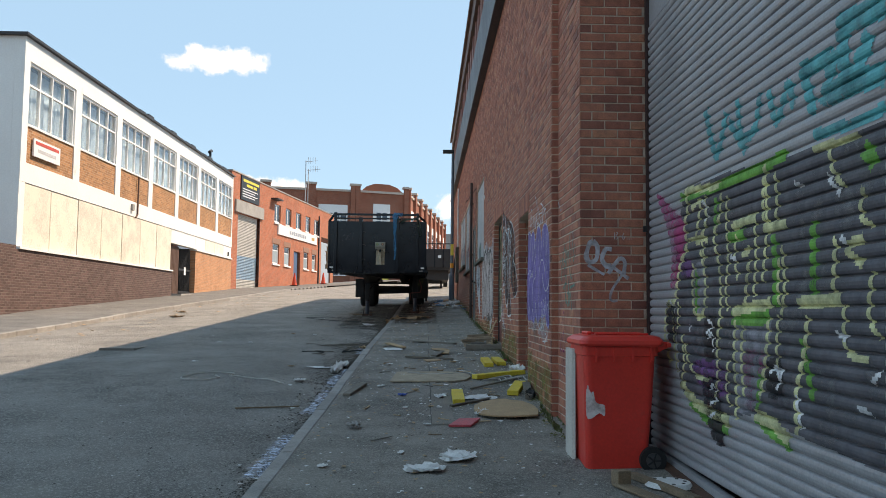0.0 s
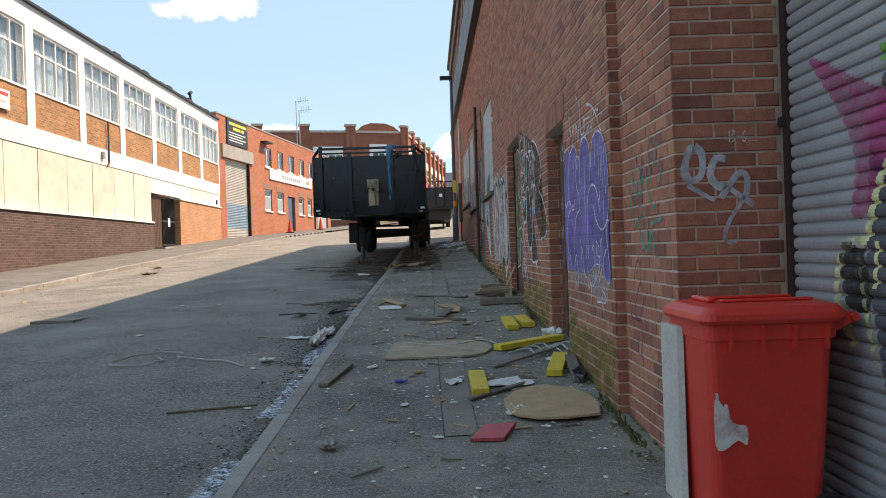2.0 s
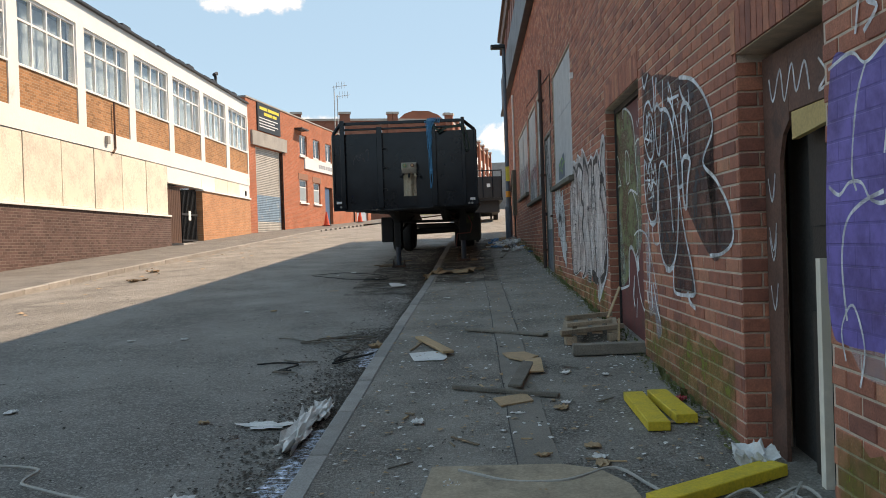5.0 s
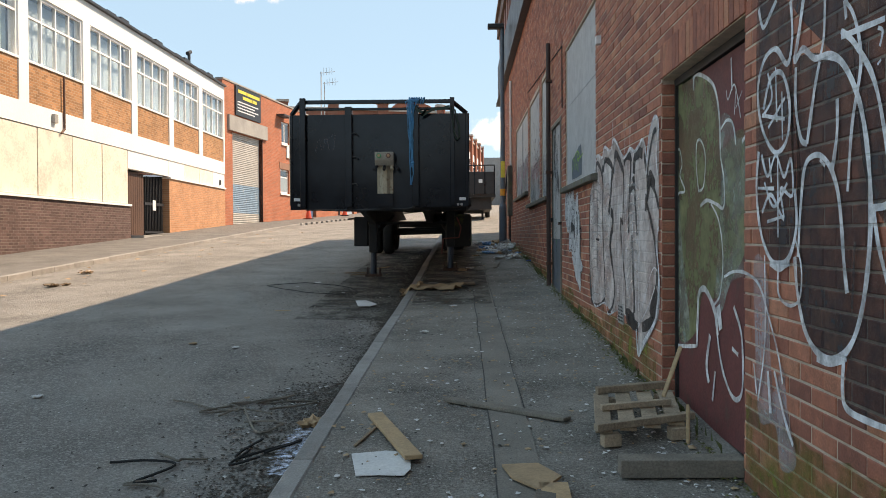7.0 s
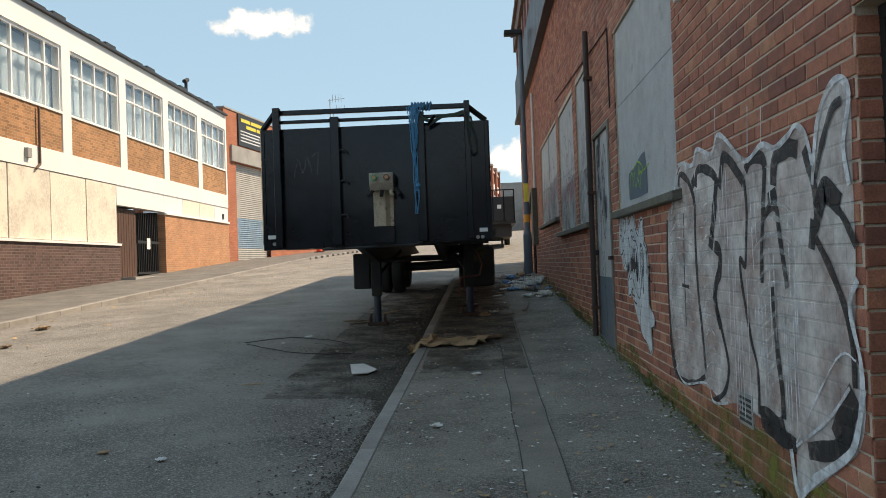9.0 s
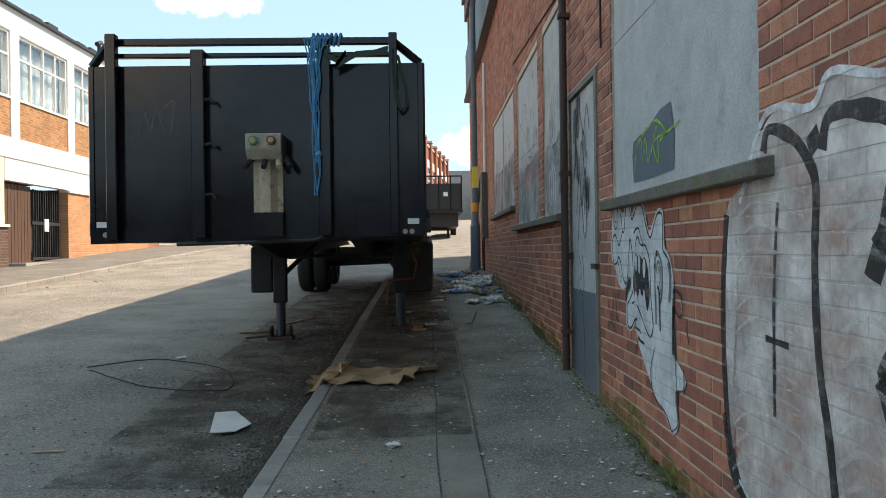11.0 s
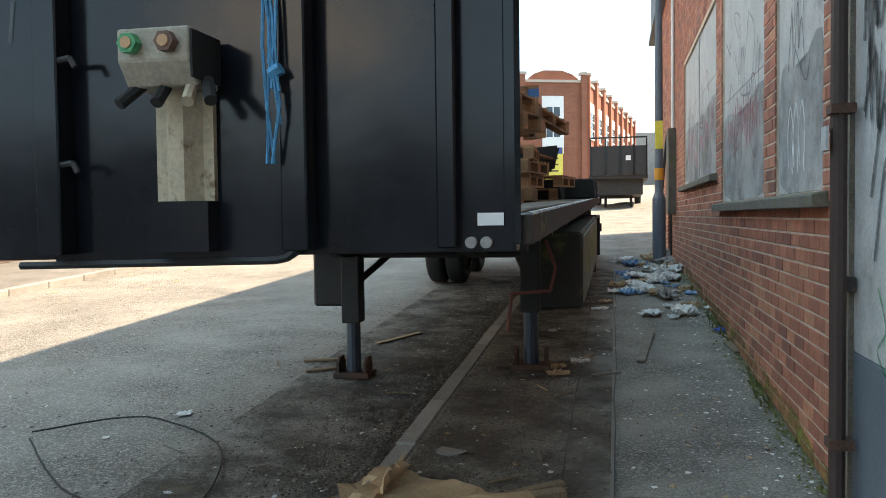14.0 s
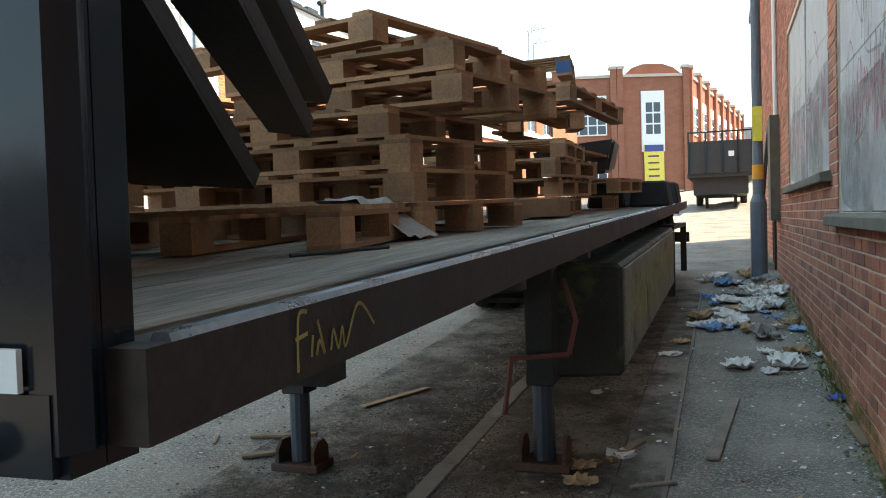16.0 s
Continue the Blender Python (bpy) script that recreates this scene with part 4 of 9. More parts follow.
art.append(("white", 0.014, [(8.729, 1.089), (8.661, 1.048), (8.65, 1.009)], False))
art.append(("white", 0.012, [(8.521, 1.203), (8.507, 1.086)], False))
art.append(("white", 0.012, [(9.103, 1.123), (9.121, 1.049)], False))
graffiti("purple bubble-letter graffiti with white outlines and drips", art)
# white scrawl above it
art = []
art.append(("white", 0.022, [(9.964, 2.429), (9.9, 2.622), (9.811, 2.586), (9.871, 2.528), (9.802, 2.484), (9.899, 2.423)], False))
art.append(("white", 0.022, [(9.716, 2.466), (9.643, 2.533), (9.704, 2.408), (9.741, 2.373)], False))
art.append(("white", 0.022, [(9.598, 2.387), (9.533, 2.508), (9.468, 2.361), (9.379, 2.549)], False))
art.append(("white", 0.022, [(9.356, 2.569), (9.333, 2.411), (9.198, 2.406), (9.139, 2.513)], False))
art.append(("white", 0.02, [(9.464, 2.597), (9.369, 2.675), (9.335, 2.564)], False))
art.append(("white", 0.022, [(9.218, 2.582), (9.186, 2.391), (9.104, 2.385), (9.011, 2.433), (9.045, 2.371), (8.898, 2.417)], False))
art.append(("white", 0.022, [(9.514, 2.743), (9.47, 2.709), (9.438, 2.734)], False))
art.append(("white", 0.022, [(8.902, 2.362), (8.879, 2.535), (8.738, 2.473), (8.647, 2.386), (8.569, 2.325)], False))
art.append(("white", 0.018, [(8.871, 2.421), (8.761, 2.501), (8.641, 2.487)], False))
art.append(("white", 0.03, [(8.523, 2.443), (8.519, 2.43)], False))
art.append(("white", 0.02, [(8.949, 2.486), (9.224, 2.498)], False))
art.append(("white", 0.02, [(9.058, 2.598), (8.943, 2.576), (8.862, 2.548)], False))
graffiti("loose white spray lettering above the purple piece", art)
# dark throw-up with white outlines beside the red door
art = []
art.append(("dark", 0, [(13.664, 2.99), (13.563, 3.017), (13.278, 2.925), (13.248, 2.727), (13.286, 2.607), (13.209, 2.341), (13.212, 2.191), (13.197, 1.964), (13.29, 1.837), (13.452, 1.835), (13.593, 1.917), (13.663, 2.116)], True))
art.append(("dark", 0, [(13.215, 2.669), (12.849, 2.614), (12.693, 2.493), (12.599, 2.286), (12.582, 1.908), (12.633, 1.695), (12.735, 1.534), (12.87, 1.485), (13.045, 1.525), (13.17, 1.663), (13.198, 1.913), (13.146, 2.161), (13.221, 2.419)], True))
art.append(("dark", 0, [(13.243, 2.927), (12.484, 2.769), (12.151, 2.69), (11.862, 2.514), (11.75, 2.33), (11.969, 2.161), (11.711, 2.034), (11.481, 1.858), (11.432, 1.697), (11.616, 1.618), (11.882, 1.597), (12.556, 2.053), (12.693, 2.493), (12.849, 2.614)], True))
art.append(("white", 0.03, [(12.484, 2.769), (12.151, 2.69), (11.862, 2.514), (11.75, 2.33), (11.969, 2.161), (11.711, 2.034), (11.481, 1.858), (11.432, 1.697), (11.616, 1.618), (11.882, 1.597)], False))
art.append(("dark", 0, [(12.566, 2.032), (12.513, 1.907), (12.388, 1.67), (12.291, 1.524), (12.237, 1.363), (12.352, 1.321), (12.713, 1.317), (12.764, 1.375), (12.735, 1.512), (12.618, 1.696)], True))
art.append(("haze", 0, [(13.697, 1.832), (13.532, 1.779), (13.466, 1.266), (13.35, 1.389), (13.284, 1.191), (13.198, 1.003), (13.361, 0.938), (13.432, 1.11), (13.632, 1.099), (13.681, 1.461)], True))
art.append(("white", 0.028, [(13.639, 2.997), (13.583, 2.899), (13.486, 2.942), (13.423, 2.978)], False))
art.append(("white", 0.028, [(13.264, 2.933), (13.247, 2.777), (13.298, 2.674), (13.428, 2.767), (13.571, 2.745), (13.649, 2.621), (13.595, 2.445), (13.44, 2.317), (13.306, 2.354), (13.274, 2.503), (13.357, 2.647), (13.493, 2.647), (13.577, 2.525)], False))
art.append(("white", 0.02, [(13.524, 2.68), (13.472, 2.563), (13.577, 2.498)], False))
art.append(("white", 0.018, [(13.43, 2.688), (13.414, 2.447)], False))
art.append(("white", 0.018, [(13.358, 2.569), (13.349, 2.359)], False))
art.append(("white", 0.018, [(13.515, 2.434), (13.323, 2.537)], False))
art.append(("white", 0.02, [(13.594, 2.5), (13.325, 2.447)], False))
art.append(("white", 0.022, [(13.599, 2.321), (13.52, 2.217), (13.425, 2.302), (13.331, 2.201), (13.258, 2.271), (13.241, 2.117), (13.369, 2.152), (13.335, 2.019), (13.483, 2.133), (13.589, 2.056)], False))
art.append(("white", 0.02, [(13.561, 2.193), (13.446, 2.077), (13.296, 2.172)], False))
art.append(("white", 0.018, [(13.502, 2.297), (13.474, 2.186)], False))
art.append(("white", 0.018, [(13.402, 2.313), (13.396, 1.942)], False))
art.append(("white", 0.018, [(13.645, 2.171), (13.444, 2.157)], False))
art.append(("white", 0.018, [(13.526, 2.012), (13.335, 2.032)], False))
art.append(("white", 0.03, [(13.631, 2.338), (13.661, 2.172), (13.608, 1.973), (13.49, 1.848), (13.376, 1.83), (13.268, 1.863), (13.196, 1.989), (13.213, 2.141)], False))
art.append(("white", 0.04, [(13.491, 1.829), (13.377, 1.809), (13.268, 1.842)], False))
art.append(("white", 0.035, [(13.13, 2.896), (13.179, 2.761), (13.215, 2.669), (13.134, 2.701), (13.022, 2.64), (12.905, 2.626), (12.795, 2.58), (12.693, 2.472), (12.622, 2.332), (12.578, 2.117), (12.582, 1.908), (12.633, 1.695), (12.719, 1.558), (12.842, 1.495), (12.985, 1.495), (13.107, 1.568), (13.183, 1.712), (13.213, 1.863)], False))
art.append(("white", 0.05, [(12.997, 1.482), (12.87, 1.478), (12.751, 1.521)], False))
art.append(("white", 0.03, [(13.091, 2.315), (13.155, 2.347), (13.205, 2.492), (13.202, 2.641)], False))
art.append(("white", 0.03, [(13.091, 2.315), (13.025, 2.509), (12.975, 2.618)], False))
art.append(("white", 0.03, [(13.179, 1.863), (13.148, 2.086), (13.106, 2.231), (13, 2.263), (12.901, 2.222), (12.83, 2.136), (12.794, 2.022), (12.766, 1.843), (12.742, 1.744)], False))
art.append(("white", 0.03, [(12.868, 2.185), (12.827, 2.316), (12.824, 2.451)], False))
art.append(("white", 0.018, [(12.924, 2.213), (12.97, 2.241)], False))
art.append(("white", 0.025, [(12.929, 2.839), (12.938, 2.703), (12.974, 2.629)], False))
art.append(("white", 0.025, [(12.765, 2.793), (12.689, 2.708), (12.643, 2.547), (12.706, 2.344), (12.74, 2.107)], False))
art.append(("white", 0.028, [(12.793, 2.69), (12.691, 2.622), (12.55, 2.466), (12.465, 2.228), (12.445, 2.066), (12.556, 2.042)], False))
art.append(("white", 0.025, [(12.793, 2.668), (12.48, 2.653)], False))
art.append(("white", 0.03, [(12.556, 2.053), (12.513, 1.907), (12.408, 1.708), (12.291, 1.543), (12.218, 1.385), (12.237, 1.344), (12.352, 1.331), (12.568, 1.321), (12.738, 1.33), (12.774, 1.396), (12.761, 1.531)], False))
art.append(("white", 0.04, [(12.446, 2.046), (12.431, 2.205), (12.34, 2.233), (12.245, 2.193), (12.303, 2.095), (12.344, 1.983), (12.365, 1.906), (12.418, 1.926), (12.446, 2.046)], False))
art.append(("white", 0.035, [(12.379, 2.335), (12.428, 2.402), (12.439, 2.524), (12.376, 2.578), (12.278, 2.563), (12.194, 2.506)], False))
art.append(("white", 0.03, [(12.379, 2.335), (12.318, 2.44), (12.297, 2.549)], False))
art.append(("white", 0.03, [(12.297, 2.549), (12.28, 2.395), (12.302, 2.209)], False))
art.append(("white", 0.02, [(12.512, 2.57), (12.494, 2.616), (12.525, 2.634)], False))
art.append(("white", 0.03, [(12.517, 2.524), (12.513, 2.515)], False))
art.append(("white", 0.03, [(12.458, 2.707), (12.396, 2.631), (12.297, 2.568)], False))
art.append(("white", 0.025, [(12.24, 2.646), (12.222, 2.568), (12.26, 2.54)], False))
art.append(("white", 0.025, [(12.765, 2.793), (12.75, 2.723)], False))
art.append(("white", 0.035, [(12.392, 1.353), (12.333, 1.286), (12.209, 1.257)], False))
art.append(("white", 0.02, [(14.13, 1.733), (13.976, 1.768), (13.787, 1.767), (13.615, 1.721), (13.497, 1.589), (13.386, 1.438), (13.331, 1.313)], False))
art.append(("white", 0.018, [(13.546, 1.861), (13.54, 1.476), (13.629, 1.184)], False))
art.append(("white", 0.018, [(13.684, 1.347), (13.645, 1.21)], False))
art.append(("white", 0.03, [(13.503, 1.342), (13.469, 1.157)], False))
art.append(("white", 0.025, [(13.426, 1.353), (13.319, 1.184), (13.217, 1.075)], False))
art.append(("white", 0.018, [(13.376, 1.836), (13.38, 1.703), (13.273, 1.657), (13.157, 1.689), (13.134, 1.814), (13.198, 1.938)], False))
art.append(("dark", 0.02, [(12.678, 1.93), (12.697, 1.691)], False))
graffiti("dark throw-up graffiti with thick white outlines", art)
# tall silver letters with black outlines
art = []
art.append(("silver", 0, [(18.581, 2.433), (18.276, 2.744), (17.951, 2.708), (17.812, 2.795), (17.487, 2.734), (17.353, 2.811), (17.183, 2.769), (16.858, 2.604), (16.593, 2.655), (16.405, 2.615), (16.232, 2.653), (16.136, 2.677), (16.026, 2.624), (15.968, 2.517), (15.903, 2.676), (15.791, 2.766), (15.676, 2.797), (15.597, 2.717), (15.606, 2.371), (15.611, 2.062), (15.676, 1.8), (15.581, 1.601), (15.62, 1.389), (15.812, 1.248), (16.272, 1.021), (16.326, 1.239), (16.745, 1.267), (17.116, 1.281), (17.479, 1.23), (17.793, 1.287), (18.358, 1.23), (18.623, 1.3), (18.678, 1.808)], True))
art.append(("silver", 0, [(18.618, 2.477), (18.743, 2.393), (18.799, 1.987), (18.751, 1.473), (18.659, 1.266), (18.455, 1.273), (18.714, 1.431), (18.656, 1.809), (18.559, 2.431)], True))
art.append(("black", 0.07, [(18.743, 2.393), (18.799, 1.987), (18.751, 1.473), (18.596, 1.241)], False))
art.append(("black", 0.05, [(18.801, 1.541), (18.709, 1.302), (18.473, 1.226), (18.079, 1.262), (17.83, 1.338)], False))
art.append(("black", 0.06, [(18.349, 2.612), (18.298, 2.691), (18.102, 2.636), (17.983, 2.544), (17.929, 2.445), (17.944, 2.195), (17.923, 1.883), (17.86, 1.64), (17.81, 1.372)], False))
art.append(("black", 0.09, [(17.958, 2.636), (17.922, 2.57)], False))
art.append(("black", 0.07, [(17.883, 2.566), (17.85, 2.654), (17.755, 2.673), (17.54, 2.632), (17.4, 2.573)], False))
art.append(("black", 0.1, [(17.399, 2.587), (17.454, 2.439), (17.517, 2.302), (17.561, 2.246)], False))
art.append(("black", 0.14, [(17.604, 2.233), (17.523, 2.188)], False))
art.append(("black", 0.1, [(17.5, 2.173), (17.392, 2.131), (17.413, 2.02), (17.479, 1.962), (17.54, 1.874)], False))
art.append(("black", 0.08, [(17.538, 1.903), (17.504, 1.791), (17.43, 1.685)], False))
art.append(("black", 0.05, [(17.565, 1.873), (17.445, 1.712), (17.325, 1.534), (17.309, 1.428), (17.412, 1.3), (17.659, 1.206)], False))
art.append(("black", 0.03, [(18.224, 2.417), (18.266, 2.1), (18.273, 1.63)], False))
art.append(("black", 0.03, [(18.347, 1.913), (18.146, 1.904)], False))
art.append(("black", 0.08, [(17.35, 2.513), (17.293, 2.615), (17.246, 2.683), (17.13, 2.646), (17.004, 2.573), (16.903, 2.505)], False))
art.append(("black", 0.045, [(16.885, 2.515), (16.864, 2.344), (16.901, 2.153), (16.924, 2.056), (17.007, 2.092), (17, 1.98), (16.935, 1.811), (16.866, 1.649), (16.788, 1.519), (16.787, 1.285)], False))
art.append(("black", 0.08, [(16.854, 2.559), (16.806, 2.6), (16.687, 2.611), (16.586, 2.591), (16.559, 2.544)], False))
art.append(("black", 0.06, [(16.559, 2.544), (16.594, 2.393), (16.625, 2.262), (16.657, 2.105), (16.663, 1.97)], False))
art.append(("black", 0.1, [(16.451, 2.445), (16.424, 2.547), (16.357, 2.589), (16.235, 2.599), (16.13, 2.572)], False))
art.append(("black", 0.13, [(16.479, 2.426), (16.464, 2.35)], False))
art.append(("black", 0.06, [(16.598, 2.305), (16.477, 2.351), (16.411, 2.315), (16.394, 2.21), (16.356, 2.086), (16.319, 1.954)], False))
art.append(("black", 0.07, [(16.517, 1.955), (16.5, 1.784), (16.475, 1.616), (16.437, 1.454), (16.433, 1.328)], False))
art.append(("black", 0.11, [(16.771, 1.289), (16.64, 1.298), (16.498, 1.28), (16.43, 1.308)], False))
art.append(("black", 0.08, [(16.057, 2.57), (15.962, 2.403), (15.942, 2.261), (15.997, 2.207)], False))
art.append(("black", 0.14, [(16.032, 2.203), (15.966, 2.184)], False))
art.append(("black", 0.12, [(15.939, 2.289), (15.867, 2.367), (15.828, 2.364), (15.719, 2.302)], False))
art.append(("black", 0.05, [(15.829, 2.35), (15.688, 2.247), (15.591, 2.139)], False))
art.append(("black", 0.05, [(15.966, 2.178), (15.819, 2.037), (15.698, 1.878), (15.659, 1.749), (15.651, 1.593)], False))
art.append(("black", 0.15, [(15.653, 1.566), (15.757, 1.447), (15.841, 1.352)], False))
art.append(("black", 0.1, [(15.703, 1.481), (15.805, 1.331), (16.141, 1.243)], False))
art.append(("black", 0.05, [(15.943, 2.429), (15.865, 2.56), (15.761, 2.68), (15.669, 2.704)], False))
art.append(("black", 0.1, [(16.745, 1.267), (16.528, 1.236), (16.279, 1.232)], False))
art.append(("white", 0.035, [(18.581, 2.433), (18.317, 2.749), (17.95, 2.716), (17.811, 2.803), (17.487, 2.734), (17.352, 2.822), (17.182, 2.776), (16.857, 2.614), (16.593, 2.661), (16.404, 2.621), (16.232, 2.653), (16.136, 2.683), (16.026, 2.624), (15.97, 2.489)], False))
art.append(("white", 0.04, [(15.978, 2.405), (15.906, 2.648), (15.791, 2.766), (15.676, 2.792), (15.597, 2.717), (15.663, 2.533), (15.627, 2.373)], False))
art.append(("white", 0.04, [(15.588, 2.011), (15.667, 1.905), (15.593, 1.702), (15.586, 1.549)], False))
art.append(("white", 0.05, [(15.581, 1.601), (15.636, 1.439), (15.732, 1.317), (16.063, 1.141), (16.272, 1.021), (16.349, 1.205)], False))
art.append(("white", 0.02, [(18.623, 1.3), (18.36, 1.217), (17.791, 1.3), (17.638, 1.207), (17.328, 1.251)], False))
art.append(("white", 0.014, [(17.385, 2.797), (17.361, 2.989)], False))
art.append(("white", 0.014, [(16.804, 2.649), (16.776, 2.888)], False))
art.append(("white", 0.014, [(16.592, 2.671), (16.572, 2.853)], False))
art.append(("white", 0.012, [(16.278, 1.248), (15.812, 1.683), (15.628, 1.699)], False))
art.append(("white", 0.02, [(16.279, 1.232), (15.913, 1.423), (15.694, 1.588)], False))
art.append(("white", 0.012, [(17.27, 2.639), (17.267, 2.411), (17.257, 2.183)], False))
art.append(("white", 0.012, [(17.2, 2.603), (17.211, 2.104), (17.215, 1.603)], False))
art.append(("white", 0.012, [(17.132, 2.181), (17.143, 1.69), (17.146, 1.198)], False))
art.append(("white", 0.012, [(17.078, 2.358), (17.091, 1.811), (17.098, 1.261)], False))
art.append(("white", 0.012, [(17.011, 1.755), (17.011, 1.48), (17.005, 1.207)], False))
art.append(("white", 0.012, [(17.063, 1.724), (17.061, 1.484), (17.053, 1.246)], False))
art.append(("white", 0.012, [(16.892, 1.984), (16.896, 1.621), (16.895, 1.259)], False))
art.append(("white", 0.012, [(16.769, 1.942), (16.767, 1.755), (16.758, 1.57)], False))
art.append(("white", 0.012, [(16.72, 1.852), (16.717, 1.669), (16.709, 1.487)], False))
art.append(("white", 0.012, [(16.663, 1.947), (16.665, 1.676), (16.661, 1.405)], False))
art.append(("white", 0.012, [(16.615, 1.905), (16.615, 1.66), (16.611, 1.416)], False))
art.append(("white", 0.012, [(16.532, 2.149), (16.535, 1.856), (16.533, 1.563)], False))
art.append(("white", 0.012, [(16.473, 2.127), (16.472, 1.914), (16.467, 1.702)], False))
art.append(("white", 0.012, [(16.364, 1.88), (16.366, 1.602), (16.365, 1.325)], False))
art.append(("white", 0.012, [(16.339, 1.76), (16.34, 1.525), (16.337, 1.292)], False))
art.append(("white", 0.012, [(16.302, 1.885), (16.304, 1.613), (16.302, 1.342)], False))
art.append(("white", 0.012, [(16.245, 1.81), (16.247, 1.554), (16.245, 1.298)], False))
art.append(("white", 0.012, [(16.21, 2.009), (16.214, 1.716), (16.213, 1.424)], False))
art.append(("white", 0.012, [(16.774, 2.455), (16.772, 2.245), (16.765, 2.035)], False))
art.append(("white", 0.012, [(16.716, 2.542), (16.713, 2.358), (16.706, 2.174)], False))
art.append(("white", 0.012, [(16.493, 2.535), (16.487, 2.448), (16.477, 2.362)], False))
art.append(("white", 0.012, [(16.188, 2.3), (16.191, 2.02), (16.19, 1.739)], False))
art.append(("white", 0.012, [(16.262, 2.405), (16.264, 2.146), (16.262, 1.888)], False))
art.append(("white", 0.012, [(17.354, 2.431), (17.344, 2.335), (17.326, 2.239)], False))
art.append(("white", 0.012, [(17.465, 2.524), (17.455, 2.411), (17.437, 2.298)], False))
art.append(("thin", 0.02, [(18.606, 2.458), (18.427, 2.516), (18.198, 2.491), (17.99, 2.437)], False))
art.append(("thin", 0.02, [(18.612, 2.365), (18.433, 2.426), (18.203, 2.405), (17.995, 2.355)], False))
art.append(("thin", 0.02, [(18.619, 2.272), (18.439, 2.336), (18.208, 2.319), (17.999, 2.273)], False))
art.append(("thin", 0.02, [(18.625, 2.178), (18.444, 2.246), (18.213, 2.233), (18.004, 2.19)], False))
art.append(("thin", 0.02, [(18.631, 2.085), (18.45, 2.155), (18.219, 2.147), (18.009, 2.107)], False))
art.append(("thin", 0.02, [(18.637, 1.991), (18.456, 2.065), (18.224, 2.061), (18.014, 2.025)], False))
art.append(("thin", 0.02, [(18.643, 1.897), (18.462, 1.974), (18.229, 1.974), (18.019, 1.942)], False))
art.append(("thin", 0.02, [(18.65, 1.803), (18.468, 1.883), (18.235, 1.887), (18.024, 1.859)], False))
art.append(("thin", 0.02, [(18.656, 1.708), (18.473, 1.792), (18.24, 1.8), (18.029, 1.776)], False))
art.append(("thin", 0.02, [(18.662, 1.614), (18.479, 1.701), (18.245, 1.713), (18.034, 1.692)], False))
art.append(("thin", 0.02, [(18.668, 1.519), (18.485, 1.609), (18.251, 1.626), (18.038, 1.609)], False))
art.append(("thin", 0.02, [(18.675, 1.424), (18.491, 1.518), (18.256, 1.538), (18.043, 1.525)], False))
art.append(("thin", 0.02, [(18.681, 1.328), (18.497, 1.426), (18.261, 1.45), (18.048, 1.441)], False))
art.append(("thin", 0.02, [(18.687, 1.233), (18.503, 1.333), (18.267, 1.363), (18.053, 1.357)], False))
art.append(("thin", 0.025, [(17.726, 2.395), (17.618, 2.44), (17.503, 2.42), (17.457, 2.383)], False))
art.append(("thin", 0.025, [(17.731, 2.293), (17.623, 2.341), (17.508, 2.324), (17.462, 2.288)], False))
art.append(("thin", 0.025, [(17.737, 2.192), (17.629, 2.242), (17.513, 2.228), (17.467, 2.193)], False))
art.append(("thin", 0.025, [(17.743, 2.09), (17.634, 2.143), (17.518, 2.131), (17.472, 2.097)], False))
art.append(("thin", 0.025, [(17.748, 1.988), (17.64, 2.044), (17.523, 2.034), (17.477, 2.001)], False))
art.append(("thin", 0.025, [(17.754, 1.886), (17.645, 1.944), (17.528, 1.937), (17.482, 1.905)], False))
art.append(("thin", 0.025, [(17.76, 1.783), (17.65, 1.844), (17.533, 1.84), (17.487, 1.809)], False))
art.append(("thin", 0.025, [(17.765, 1.68), (17.656, 1.744), (17.539, 1.743), (17.492, 1.713)], False))
art.append(("thin", 0.025, [(17.771, 1.577), (17.661, 1.643), (17.544, 1.645), (17.497, 1.616)], False))
art.append(("thin", 0.025, [(17.777, 1.474), (17.667, 1.543), (17.549, 1.547), (17.502, 1.519)], False))
art.append(("thin", 0.025, [(17.783, 1.37), (17.672, 1.442), (17.554, 1.449), (17.507, 1.422)], False))
art.append(("thin", 0.025, [(17.788, 1.266), (17.678, 1.341), (17.559, 1.35), (17.512, 1.325)], False))
art.append(("thin", 0.03, [(16.753, 2.314), (16.596, 2.36), (16.367, 2.353), (16.207, 2.306)], False))
art.append(("thin", 0.03, [(16.74, 2.23), (16.584, 2.28), (16.37, 2.279), (16.21, 2.235)], False))
art.append(("thin", 0.03, [(16.728, 2.147), (16.573, 2.2), (16.372, 2.205), (16.212, 2.165)], False))
art.append(("thin", 0.03, [(16.716, 2.064), (16.562, 2.121), (16.375, 2.131), (16.215, 2.095)], False))
art.append(("thin", 0.03, [(16.703, 1.982), (16.551, 2.042), (16.378, 2.057), (16.218, 2.025)], False))
art.append(("thin", 0.03, [(16.691, 1.9), (16.54, 1.964), (16.381, 1.982), (16.22, 1.954)], False))
art.append(("thin", 0.03, [(16.679, 1.819), (16.529, 1.887), (16.384, 1.907), (16.223, 1.883)], False))
art.append(("thin", 0.03, [(16.667, 1.739), (16.518, 1.81), (16.387, 1.833), (16.225, 1.812)], False))
art.append(("thin", 0.03, [(16.655, 1.659), (16.507, 1.733), (16.39, 1.758), (16.228, 1.742)], False))
art.append(("thin", 0.03, [(16.644, 1.58), (16.496, 1.657), (16.393, 1.683), (16.231, 1.671)], False))
